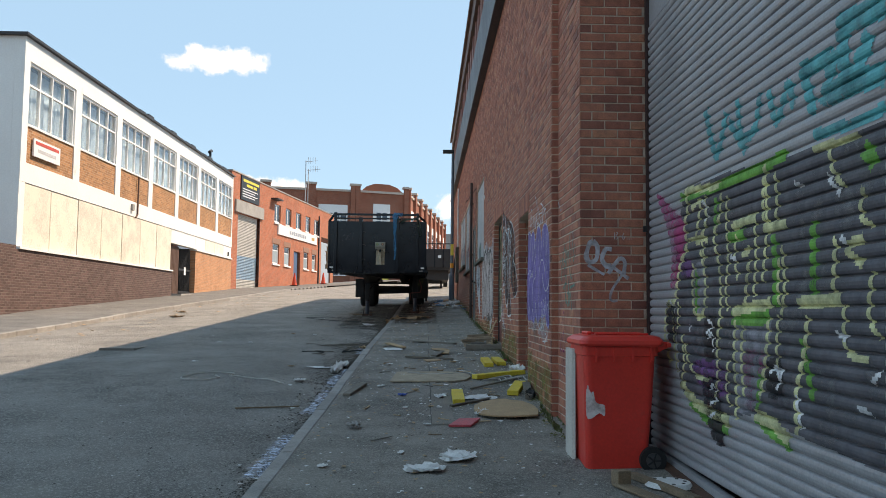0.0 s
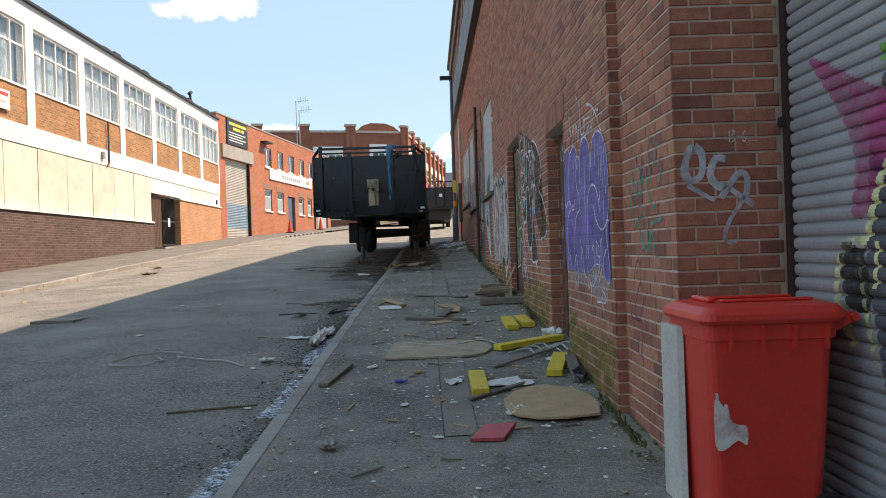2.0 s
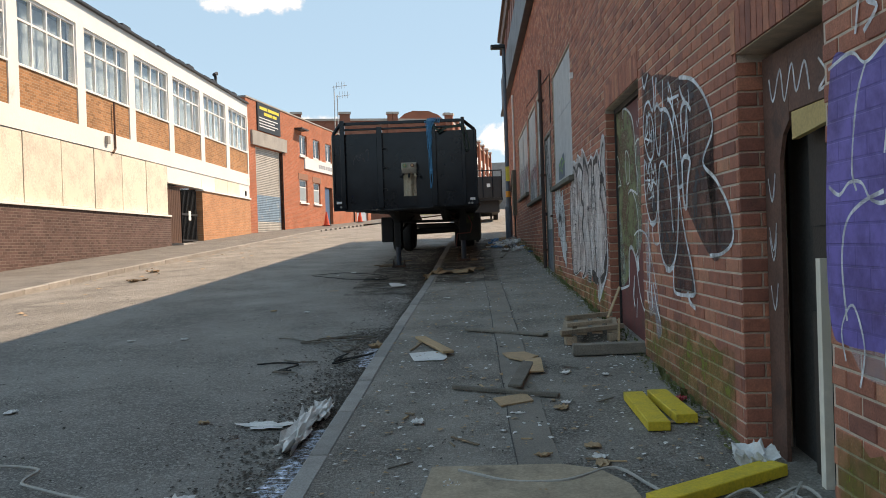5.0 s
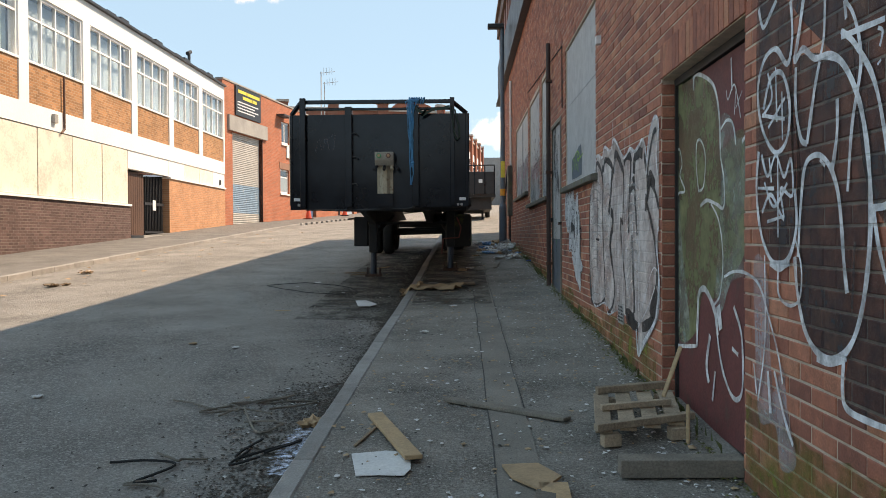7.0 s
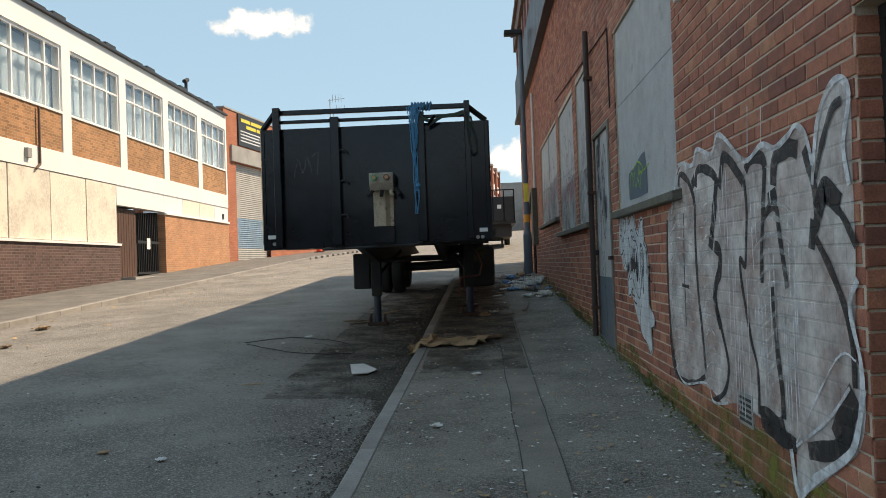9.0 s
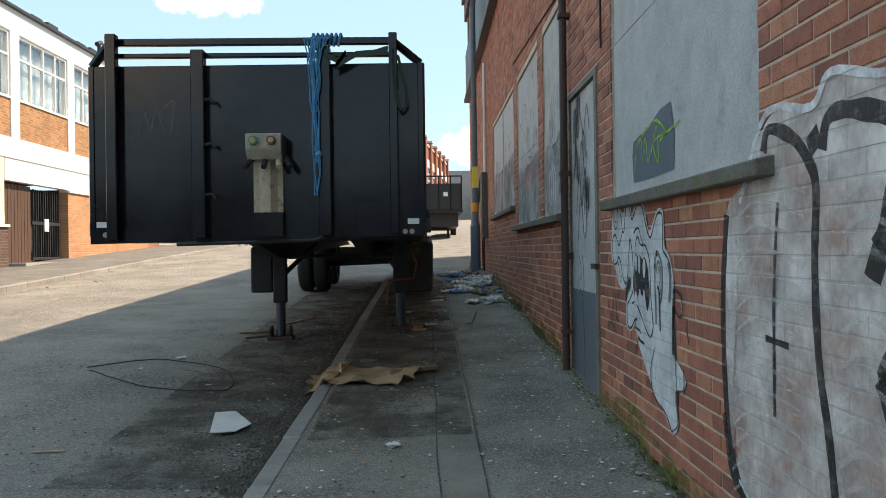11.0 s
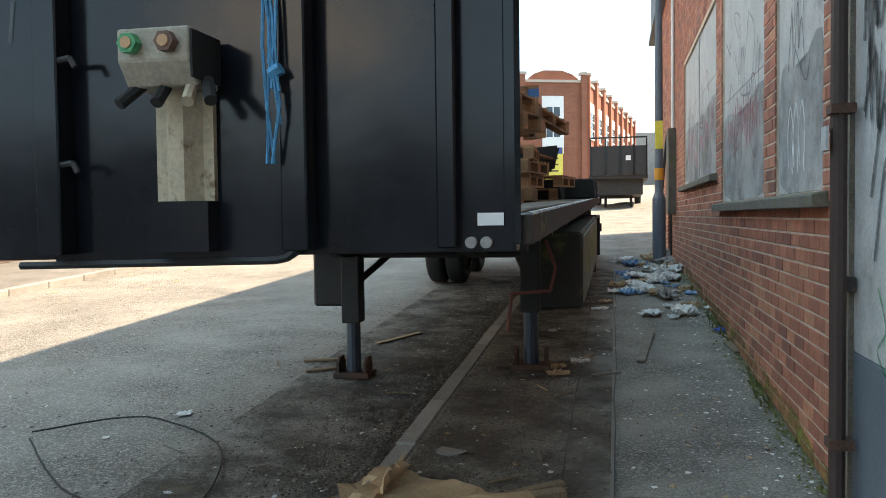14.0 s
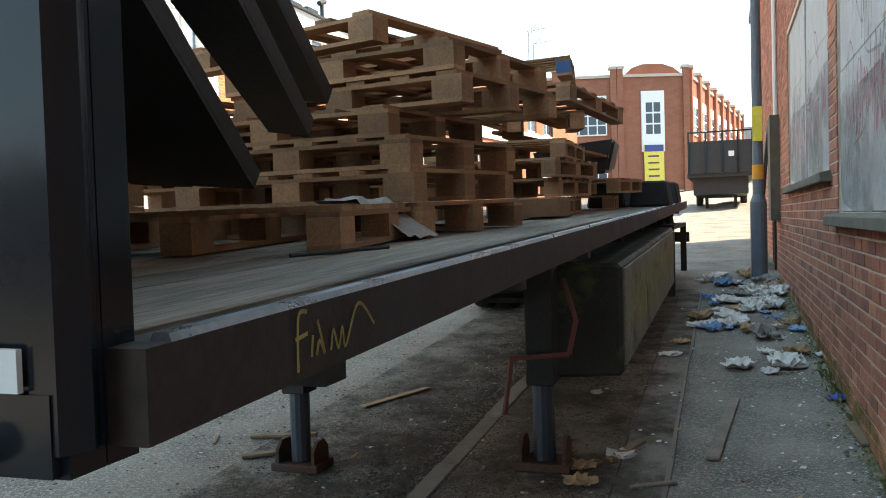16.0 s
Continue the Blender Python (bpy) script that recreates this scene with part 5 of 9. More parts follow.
art.append(("thin", 0.03, [(16.632, 1.501), (16.486, 1.582), (16.396, 1.608), (16.233, 1.599)], False))
art.append(("thin", 0.03, [(16.62, 1.423), (16.475, 1.507), (16.399, 1.532), (16.236, 1.528)], False))
graffiti("tall silver graffiti letters with black outlines", art)
# black and white monster face
art = []
art.append(("solid", 0, [(20.886, 2.541), (20.769, 2.551), (20.695, 2.516), (20.66, 2.496), (20.592, 2.489), (20.55, 2.534), (20.487, 2.553), (20.427, 2.53), (20.379, 2.468), (20.333, 2.501), (20.214, 2.541), (20.127, 2.527), (20.074, 2.472), (20.03, 2.398), (19.988, 2.355), (19.943, 2.364), (19.864, 2.435), (19.807, 2.469), (19.739, 2.473), (19.696, 2.448), (19.685, 2.392), (19.677, 2.268), (19.624, 2.237), (19.574, 2.195), (19.523, 2.107), (19.512, 2.031), (19.526, 1.952), (19.561, 1.858), (19.554, 1.757), (19.539, 1.699), (19.342, 1.606), (19.381, 1.529), (19.504, 1.5), (19.463, 1.346), (19.574, 1.277), (19.715, 1.358), (19.902, 1.425), (20.218, 1.646), (20.292, 1.722), (20.338, 1.778), (20.423, 1.737), (20.499, 1.735), (20.558, 1.775), (20.56, 1.886), (20.503, 1.962), (20.418, 2.021), (20.469, 2.076), (20.557, 2.006), (20.669, 1.99), (20.76, 2.025), (20.879, 2.132), (20.963, 2.187), (20.958, 2.315)], True))
art.append(("white", 0.02, [(20.859, 2.544), (20.884, 2.463), (20.83, 2.381), (20.755, 2.462), (20.794, 2.542)], False))
art.append(("black", 0.014, [(20.872, 2.541), (20.898, 2.463), (20.83, 2.385), (20.755, 2.452), (20.781, 2.542)], False))
art.append(("black", 0.012, [(20.845, 2.503), (20.857, 2.452), (20.805, 2.432), (20.78, 2.482)], False))
art.append(("black", 0.018, [(20.689, 2.484), (20.659, 2.442), (20.635, 2.366), (20.59, 2.367), (20.564, 2.442), (20.528, 2.524), (20.477, 2.528), (20.412, 2.468), (20.378, 2.433), (20.319, 2.467), (20.255, 2.511), (20.173, 2.513), (20.115, 2.48), (20.058, 2.397), (20.005, 2.339), (19.961, 2.316), (19.923, 2.336), (19.863, 2.401), (19.806, 2.442), (19.752, 2.448), (19.713, 2.423), (19.708, 2.341), (19.709, 2.252), (19.671, 2.225), (19.612, 2.196), (19.568, 2.149)], False))
art.append(("black", 0.018, [(20.646, 2.356), (20.734, 2.275), (20.829, 2.341), (20.909, 2.328), (20.929, 2.253), (20.893, 2.152), (20.794, 2.161), (20.763, 2.194), (20.702, 2.17), (20.63, 2.063), (20.557, 2.026), (20.505, 2.08), (20.481, 2.173), (20.443, 2.301), (20.418, 2.302), (20.384, 2.235), (20.358, 2.1), (20.37, 1.995), (20.476, 1.921), (20.528, 1.884), (20.526, 1.783), (20.473, 1.75), (20.399, 1.77), (20.33, 1.814), (20.276, 1.819)], False))
art.append(("black", 0.012, [(20.775, 2.173), (20.731, 2.108), (20.699, 2.03), (20.665, 2.077)], False))
art.append(("black", 0.016, [(20.314, 2.173), (20.302, 2.258), (20.272, 2.31), (20.23, 2.321), (20.189, 2.283), (20.137, 2.271), (20.074, 2.272), (20.02, 2.235), (19.978, 2.181), (19.967, 2.095), (19.965, 2.009), (19.947, 1.926), (19.919, 1.818), (19.944, 1.765), (19.993, 1.744), (20.083, 1.784), (20.201, 1.863), (20.309, 1.921), (20.402, 1.91)], False))
art.append(("black", 0.016, [(20.339, 2.344), (20.274, 2.373), (20.211, 2.37), (20.162, 2.316), (20.111, 2.27)], False))
art.append(("grey", 0.03, [(19.867, 2.139), (19.853, 2.203), (19.81, 2.228), (19.76, 2.201), (19.725, 2.148), (19.721, 2.059), (19.743, 1.983), (19.782, 1.946)], False))
art.append(("grey", 0.02, [(19.834, 2.117), (19.818, 2.167), (19.779, 2.176), (19.748, 2.118), (19.751, 2.026), (19.775, 1.995)], False))
art.append(("grey", 0.016, [(19.805, 2.109), (19.786, 2.149), (19.766, 2.102), (19.776, 2.047)], False))
art.append(("grey", 0.04, [(19.867, 2.167), (19.868, 2.056), (19.857, 1.948), (19.852, 1.832)], False))
art.append(("black", 0.03, [(19.821, 2.038), (19.787, 2.019), (19.779, 1.914), (19.771, 1.797)], False))
art.append(("grey", 0.035, [(19.836, 2.219), (19.808, 2.231)], False))
art.append(("grey", 0.05, [(19.605, 2.179), (19.572, 2.113), (19.575, 2.041), (19.596, 1.965)], False))
art.append(("black", 0.016, [(20.321, 1.808), (20.302, 1.77), (20.22, 1.76), (20.191, 1.744)], False))
art.append(("black", 0.02, [(20.273, 1.628), (20.249, 1.711), (20.198, 1.698), (20.111, 1.69)], False))
art.append(("black", 0, [(20.326, 2.121), (20.292, 2.217), (20.228, 2.207), (20.187, 2.211), (20.133, 2.191), (20.073, 2.2), (20.018, 2.146), (20, 2.09), (19.975, 2.007), (19.987, 1.945), (20.031, 1.89), (20.067, 1.927), (20.143, 1.972), (20.224, 1.972), (20.31, 1.938), (20.343, 2.016)], True))
art.append(("tooth", 0, [(20.305, 2.199), (20.266, 2.212), (20.257, 2.155), (20.277, 2.114), (20.3, 2.141)], True))
art.append(("tooth", 0, [(20.228, 2.202), (20.183, 2.2), (20.182, 2.14), (20.206, 2.101), (20.227, 2.134)], True))
art.append(("tooth", 0, [(20.124, 2.163), (20.091, 2.195), (20.061, 2.156), (20.071, 2.101), (20.096, 2.077), (20.123, 2.113)], True))
art.append(("tooth", 0, [(20.332, 1.925), (20.297, 1.994), (20.253, 1.949), (20.269, 1.893)], True))
art.append(("tooth", 0, [(20.236, 1.928), (20.204, 2.011), (20.163, 1.976), (20.146, 1.905)], True))
art.append(("tooth", 0, [(20.131, 1.92), (20.11, 2.01), (20.079, 1.985), (20.067, 1.908)], True))
art.append(("black", 0.02, [(19.529, 1.951), (19.536, 1.825), (19.543, 1.698)], False))
art.append(("black", 0.014, [(19.573, 1.29), (19.695, 1.369), (19.903, 1.416), (19.972, 1.553), (19.88, 1.694)], False))
art.append(("black", 0.014, [(19.573, 1.29), (19.463, 1.354), (19.504, 1.5), (19.364, 1.543), (19.356, 1.646)], False))
art.append(("black", 0.02, [(19.519, 2.027), (19.461, 2.035), (19.381, 2.003), (19.362, 1.942), (19.38, 1.914), (19.428, 1.906), (19.505, 1.948)], False))
art.append(("black", 0.02, [(19.308, 1.866), (19.28, 1.821), (19.263, 1.782)], False))
graffiti("white monster face graffiti with black lines and open mouth", art)
art = []
art.append(("black", 0.012, [(21.133, 1.967), (21.092, 1.866), (21.052, 1.737)], False))
art.append(("black", 0.012, [(21.07, 1.881), (20.978, 1.74), (20.932, 1.975)], False))
art.append(("black", 0.012, [(20.932, 1.975), (20.908, 1.773)], False))
art.append(("black", 0.012, [(20.87, 1.978), (20.833, 1.779)], False))
art.append(("black", 0.012, [(20.772, 1.979), (20.847, 1.796), (20.756, 1.77)], False))
art.append(("black", 0.012, [(20.785, 1.961), (20.721, 1.853)], False))
art.append(("black", 0.012, [(21.106, 1.702), (20.993, 1.741), (20.832, 1.682)], False))
graffiti("small black scrawl on the bricks beside the door", art)

# tags on the pillar
on_side = lambda u, v: (PILLAR - 0.004, u, v)
on_front = lambda u, v: (u, 7.088, v)


def tag(label, m, strokes, place):
    g = thing("graffiti", label, "graffiti", "graffiti on the factory wall")
    bm = bmesh.new()
    for w, pts in strokes:
        stroke(bm, pts, w, place)
    part("paint_line", bm, m, g)


F_white = paint("grey_white_spray", (0.55, 0.56, 0.60), 0.85, False)
oca = []
oca.append((0.05, [(1.479, 2.015), (1.45, 1.994), (1.424, 1.889), (1.457, 1.839), (1.512, 1.868), (1.521, 1.973), (1.479, 2.023)]))
oca.append((0.045, [(1.647, 1.951), (1.593, 1.951), (1.562, 1.867), (1.604, 1.804), (1.646, 1.812)]))
oca.append((0.04, [(1.616, 1.741), (1.71, 1.867), (1.76, 1.845), (1.751, 1.74)]))
oca.append((0.035, [(1.659, 1.796), (1.793, 1.698)]))
oca.append((0.03, [(1.436, 1.814), (1.582, 1.729)]))
oca.append((0.028, [(1.743, 1.74), (1.657, 1.615), (1.631, 1.531), (1.656, 1.502), (1.694, 1.51)]))
wht = []
wht.append((0.02, [(8.253, 2.515), (8.108, 2.407), (8.001, 2.455)]))
wht.append((0.012, [(7.444, 2.145), (7.435, 2.116)]))
grn = []
grn.append((0.022, [(7.923, 2.086), (7.889, 2.017), (7.99, 1.914), (8.077, 1.725), (8.041, 1.723)]))
grn.append((0.022, [(7.889, 2.017), (7.81, 1.954), (7.85, 1.877), (7.941, 1.919)]))
grn.append((0.022, [(8.015, 1.928), (7.876, 1.818), (7.781, 1.93), (7.745, 2.035), (7.808, 1.812), (7.682, 1.976), (7.64, 1.854), (7.568, 1.753), (7.504, 1.712), (7.461, 1.745)]))
grn.append((0.018, [(8.172, 1.958), (7.997, 1.785)]))
grn.append((0.022, [(7.981, 1.622), (7.771, 1.698), (7.834, 1.742), (7.824, 1.506), (7.759, 1.487)]))
grn.append((0.022, [(7.73, 1.666), (7.884, 1.651), (7.698, 1.458), (7.673, 1.566), (7.734, 1.577)]))
grn.append((0.025, [(7.655, 1.702), (7.656, 1.508), (7.619, 1.47), (7.575, 1.585), (7.482, 1.42)]))
grn.append((0.022, [(7.55, 2.151), (7.599, 2.058), (7.545, 1.862)]))
grn.append((0.025, [(7.396, 2.09), (7.45, 2.012), (7.486, 1.964)]))
grn.append((0.025, [(7.326, 2.016), (7.403, 1.934), (7.396, 1.863), (7.329, 1.923)]))
grn.append((0.03, [(7.573, 1.631), (7.465, 1.637), (7.34, 1.65)]))
pnk = []
pnk.append((0.03, [(8.174, 1.432), (8.143, 1.411)]))
pnk.append((0.02, [(8.06, 1.104), (8.024, 1.284), (7.97, 1.375), (7.897, 1.4), (7.857, 1.298), (7.956, 1.182), (8.036, 1.063), (7.917, 1.017), (7.844, 1.092), (7.796, 1.181)]))
pnk.append((0.025, [(8.137, 1.139), (8.116, 1.028), (7.893, 1.021), (7.853, 0.924), (7.904, 0.808)]))
pnk.append((0.02, [(7.784, 0.979), (7.762, 1.003)]))
pnk.append((0.02, [(7.944, 0.948), (7.975, 0.812), (7.859, 0.798)]))
tag("grey spray tag on the brick pillar", F_white, oca, on_front)
tag("small white painted mark on the brick pillar", paint("white_mark", (0.8, 0.8, 0.8), 1.0, False), [(0.008, [(1.672, 2.10), (1.672, 2.04)]), (0.007, [(1.685, 2.10), (1.70, 2.095), (1.685, 2.07), (1.702, 2.055), (1.683, 2.04)]), (0.007, [(1.715, 2.07), (1.732, 2.07)]), (0.007, [(1.757, 2.10), (1.742, 2.07), (1.745, 2.045), (1.758, 2.045), (1.756, 2.065), (1.744, 2.06)])] + [(0.006, [(1.775 + i * 0.018, 2.045), (1.786 + i * 0.018, 2.045)]) for i in range(3)], on_front)
tag("white spray tag on the side of the pillar", F_white, wht, on_side)
tag("green scribbled tag on the pillar side", paint("teal_tag", (0.10, 0.34, 0.26), 0.75, False), grn, on_side)
tag("faint magenta scribble low on the pillar", paint("pink_tag", (0.35, 0.03, 0.18), 0.55, False), pnk, on_side)

# brick reveals of the openings
for h in (D1, D2, D4):
    bricks_mesh("reveal_bricks", lay(0.004, 0.22, h[2] - 0.3, h[3], [], 12), lambda u, d, z, h=h: (WALL + u, h[1] - 0.012 + d, z), M_brick, fw)

# ---- roller shutter garage ----
SX, PITCH, SZ0 = 1.955, 0.068, 0.30
gs = thing("roller_shutter", "grey steel roller shutter covered with bright graffiti", "roller shutter")
PROFILE = [(0.0, 0.0), (0.007, 0.005), (0.012, 0.018), (0.013, 0.034), (0.009, 0.050), (0.002, 0.056), (-0.008, 0.058), (-0.008, 0.066), (0.0, 0.068)]


def slat_segments(z0, z1):
    z = z0
    while z < z1:
        for (da, za), (db, zb) in zip(PROFILE, PROFILE[1:]):
            yield SX - da, z + za, SX - db, z + zb
        z += PITCH


k = 0
while SZ0 + k * PITCH < 5.2:
    z = SZ0 + k * PITCH
    if k < 53:
        bm = bmesh.new()
        prev = None
        for d, dz in PROFILE:
            cur = [bm.verts.new((SX - d, y, z + dz)) for y in (-3.5, 6.955)]
            if prev:
                bm.faces.new((prev[0], prev[1], cur[1], cur[0]))
            prev = cur
        part("slat", bm, M_shutter, gs)
    k += 1
boxes("upper_curtain", M_shutter, gs, (SX, SX + 0.02, -3.5, 6.955, SZ0 + 53 * PITCH, 5.3))
bm = bmesh.new()
prism(bm, [(SX - 0.03, -3.5, -0.10), (SX + 0.03, -3.5, -0.10), (SX + 0.03, -3.5, 0.05), (SX - 0.03, -3.5, 0.05)], (0, 10.45, 0.25))
part("bottom_rail", bm, M_shutter, gs, "grey steel bottom rail")
bm = bmesh.new()
prism(bm, [(SX - 0.16, -3.5, -0.38), (SX - 0.02, -3.5, -0.38), (SX - 0.02, -3.5, -0.09), (SX - 0.10, -3.5, -0.10)], (0, 10.45, 0.36))
part("threshold", bm, M_rust, gs, "rusty steel threshold bar")
boxes("guide", mat("dark_red_guide_rail", (0.045, 0.02, 0.018), 0.6), gs, (1.93, 2.02, 6.96, 7.018, 0.1, 5.3))
boxes("guide_bolt", M_steel_dark, gs, (1.90, 1.929, 6.97, 7.01, 2.10, 2.15))


def scan(bm, poly, layer):
    """Paint a polygon (y, z) onto the curved slats, strip by strip."""
    zs = [p[1] for p in poly]
    for xa, za, xb, zb in slat_segments(SZ0, 3.8):
        zm = (za + zb) / 2
        if zm < min(zs) or zm > max(zs):
            continue
        us = []
        for i in range(len(poly)):
            (u0, v0), (u1, v1) = poly[i - 1], poly[i]
            if (v0 > zm) != (v1 > zm):
                us.append(u0 + (zm - v0) / (v1 - v0) * (u1 - u0))
        us.sort()
        for a, b in zip(us[::2], us[1::2]):
            o = 0.003 + 0.0012 * layer
            bm.faces.new([bm.verts.new(p) for p in ((xa - o, a, za), (xa - o, b, za), (xb - o, b, zb), (xb - o, a, zb))])


def ribbon(pts, w, closed=False):
    path = smooth_path(pts, 8, closed)
    k = len(path)
    left, right = [], []
    for i, q in enumerate(path):
        d = (path[min(i + 1, k - 1)] - path[max(i - 1, 0)]).normalized()
        nrm = Vector((-d.y, d.x)) * w / 2
        left.append(tuple(q + nrm))
        right.append(tuple(q - nrm))
    quads = []
    for i in range(k - 1):
        quads.append([left[i], left[i + 1], right[i + 1], right[i]])
    return quads


def shutter_paint(name, color, layer, polys=(), lines=(), cover=0.92, patch=6.0):
    m = paint(name, color, cover, False, patch=patch)
    jobs = [[p if len(p) > 9 else [tuple(q) for q in smooth_path(p, 5, True)]] for p in polys] + [ribbon(pts, w * 1.1) for w, pts in lines]
    for job in jobs:
        bm = bmesh.new()
        for q in job:
            scan(bm, q, layer)
        part("paint_mark", bm, m, gs, name)



charcoal = []
charcoal.append([(5.972, 2.323), (5.075, 2.301), (4.181, 2.242), (3.755, 2.23), (3.281, 2.216), (3.356, 0.755), (3.937, 0.775), (4.648, 0.834), (5.447, 0.733), (6.118, 0.836), (6.241, 1.381), (6.178, 1.984)])
pink = []
pink.append([(6.717, 2.392), (6.28, 2.209), (5.98, 2.062), (6.002, 1.909), (6.188, 1.64), (6.349, 1.609), (6.31, 1.865), (6.449, 2.102)])
pink.append([(4.88, 1.169), (4.686, 1.194), (4.769, 1.084), (4.746, 0.878), (4.829, 0.867)])
pink.append([(4.584, 1.188), (4.622, 1.047), (4.653, 1.044), (4.635, 1.184)])
lavender = []
lavender.append([(5.009, 1.355), (4.483, 1.395), (4.56, 1.127), (4.64, 0.919), (4.977, 0.804), (5.016, 1.007)])
lavender.append([(5.785, 1.722), (5.55, 1.724), (5.573, 1.408), (5.766, 1.391)])
plum = []
plum.append([(5.818, 1.058), (5.336, 1.094), (5.132, 0.938), (5.415, 0.844), (5.733, 0.933)])
plum.append([(6.183, 1.854), (5.802, 1.757), (5.895, 1.661), (6.085, 1.706)])
green = []
green.append((0.06, [(6.072, 2.267), (5.385, 2.246), (4.918, 2.247), (4.54, 2.243), (4.235, 2.259)]))
green.append((0.05, [(5.915, 0.779), (5.573, 0.697), (5.138, 0.665)]))
green.append((0.05, [(4.72, 0.805), (4.519, 0.764), (4.262, 0.71)]))
green.append((0.08, [(5.059, 1.379), (4.709, 1.383), (4.483, 1.395)]))
green.append((0.07, [(5.1, 1.88), (4.956, 1.878), (4.838, 1.891)]))
green.append((0.06, [(4.415, 1.841), (4.4, 1.661), (4.413, 1.448)]))
green.append((0.05, [(5.313, 2.172), (5.332, 1.965)]))
green.append((0.05, [(5.716, 1.702), (5.74, 1.408)]))
green.append((0.04, [(4.637, 1.071), (4.677, 0.863)]))
green.append((0.08, [(3.455, 2.143), (3.368, 2.053)]))
green.append((0.06, [(3.944, 1.873), (3.964, 1.456)]))
green.append((0.05, [(4.094, 1.286), (3.986, 0.986)]))
palel = []
palel.append((0.05, [(5.955, 2.309), (5.62, 2.273), (5.241, 2.243)]))
palel.append((0.045, [(5.955, 2.299), (5.902, 2.171), (5.98, 2.045), (5.927, 1.902), (6.084, 1.776), (6.168, 1.639), (6.244, 1.497), (6.43, 1.462), (6.505, 1.234), (6.363, 1.017)]))
palel.append((0.04, [(5.811, 2.157), (5.622, 2.177), (5.711, 1.946), (5.644, 1.907), (5.504, 2.049), (5.54, 2.211)]))
palel.append((0.04, [(5.785, 1.756), (5.806, 1.591), (5.766, 1.408), (5.598, 1.399), (5.538, 1.581), (5.566, 1.725), (5.629, 1.841)]))
palel.append((0.035, [(5.208, 2.184), (5.245, 2.043), (5.355, 1.907), (5.266, 1.72), (5.243, 1.483), (5.319, 1.215), (5.323, 1.005), (5.378, 0.818)]))
palel.append((0.05, [(5.035, 1.943), (4.808, 1.967), (4.646, 1.97)]))
palel.append((0.05, [(4.869, 1.768), (4.745, 1.784)]))
palel.append((0.04, [(4.757, 1.725), (4.803, 1.609), (4.829, 1.464)]))
palel.append((0.06, [(5.045, 1.419), (4.762, 1.445), (4.459, 1.468)]))
palel.append((0.035, [(4.516, 2.232), (4.543, 2.066), (4.536, 1.917)]))
palel.append((0.05, [(4.546, 1.893), (4.405, 1.887), (4.242, 1.888)]))
palel.append((0.035, [(4.996, 1.369), (5.026, 1.117), (4.993, 0.898), (5.021, 0.756)]))
palel.append((0.035, [(4.498, 1.388), (4.55, 1.153), (4.639, 0.944)]))
palel.append((0.07, [(6.104, 0.895), (5.824, 0.791), (5.493, 0.756), (5.123, 0.724)]))
palel.append((0.07, [(4.72, 0.831), (4.518, 0.813), (4.261, 0.755)]))
palel.append((0.035, [(6.076, 1.249), (6.022, 1.042), (6.104, 0.895)]))
palel.append((0.03, [(4.342, 1.704), (4.367, 1.542), (4.347, 1.448)]))
palel.append((0.03, [(6.141, 1.495), (6.176, 1.281)]))
palel.append((0.03, [(4.507, 2.255), (4.5, 1.901), (4.576, 1.587)]))
palel.append((0.03, [(3.766, 2.232), (3.734, 2.091), (3.633, 1.996)]))
palel.append((0.035, [(3.723, 1.77), (3.764, 1.482)]))
palel.append((0.06, [(4.137, 1.463), (3.684, 1.481)]))
palel.append((0.03, [(3.66, 1.455), (3.645, 1.251), (3.455, 1.212)]))
palel.append((0.04, [(4.027, 1.4), (4.066, 1.23), (4.172, 0.994), (4.168, 0.795)]))
palel.append((0.03, [(3.463, 1.97), (3.493, 1.85), (3.404, 1.791)]))
palel.append((0.03, [(3.413, 1.598), (3.446, 1.405), (3.362, 1.312)]))
palel.append((0.035, [(3.499, 2.203), (3.649, 2.208), (3.927, 2.223)]))
palel.append((0.04, [(3.474, 1.749), (3.622, 1.71), (3.481, 1.626)]))
glint = []
glint.append((0.02, [(5.581, 2.186), (5.502, 2.142), (5.558, 2.119)]))
glint.append((0.02, [(5.464, 2.074), (5.528, 2.036)]))
glint.append((0.02, [(5.495, 1.362), (5.404, 1.333), (5.521, 1.268)]))
glint.append((0.02, [(5.521, 1.237), (5.406, 1.272), (5.393, 1.151)]))
glint.append((0.02, [(5.49, 0.896), (5.398, 0.937), (5.354, 0.897)]))
glint.append((0.02, [(5.453, 0.808), (5.326, 0.855)]))
glint.append((0.02, [(5.494, 0.709), (5.372, 0.759)]))
glint.append((0.025, [(4.489, 1.085), (4.419, 1.115), (4.366, 1.073), (4.399, 0.999)]))
glint.append((0.02, [(5.903, 1.323), (5.858, 1.273)]))
glint.append((0.025, [(5.051, 1.762), (4.958, 1.74)]))
glint.append((0.02, [(6.352, 1.498), (6.277, 1.461)]))
glint.append((0.025, [(4.135, 2.085), (4.058, 2.059)]))
glint.append((0.025, [(3.79, 2.073), (3.661, 1.961)]))
glint.append((0.025, [(4.429, 1.12), (4.336, 1.097), (4.389, 1.032)]))
glint.append((0.025, [(3.438, 1.118), (3.369, 1.17)]))
glint.append((0.03, [(3.67, 1.766), (3.621, 1.736)]))
glint.append((0.025, [(3.745, 1.324), (3.642, 1.302)]))
glint.append((0.03, [(4.172, 0.994), (4.116, 0.831)]))
glint.append((0.025, [(3.559, 1.008), (3.444, 0.986)]))
drip = []
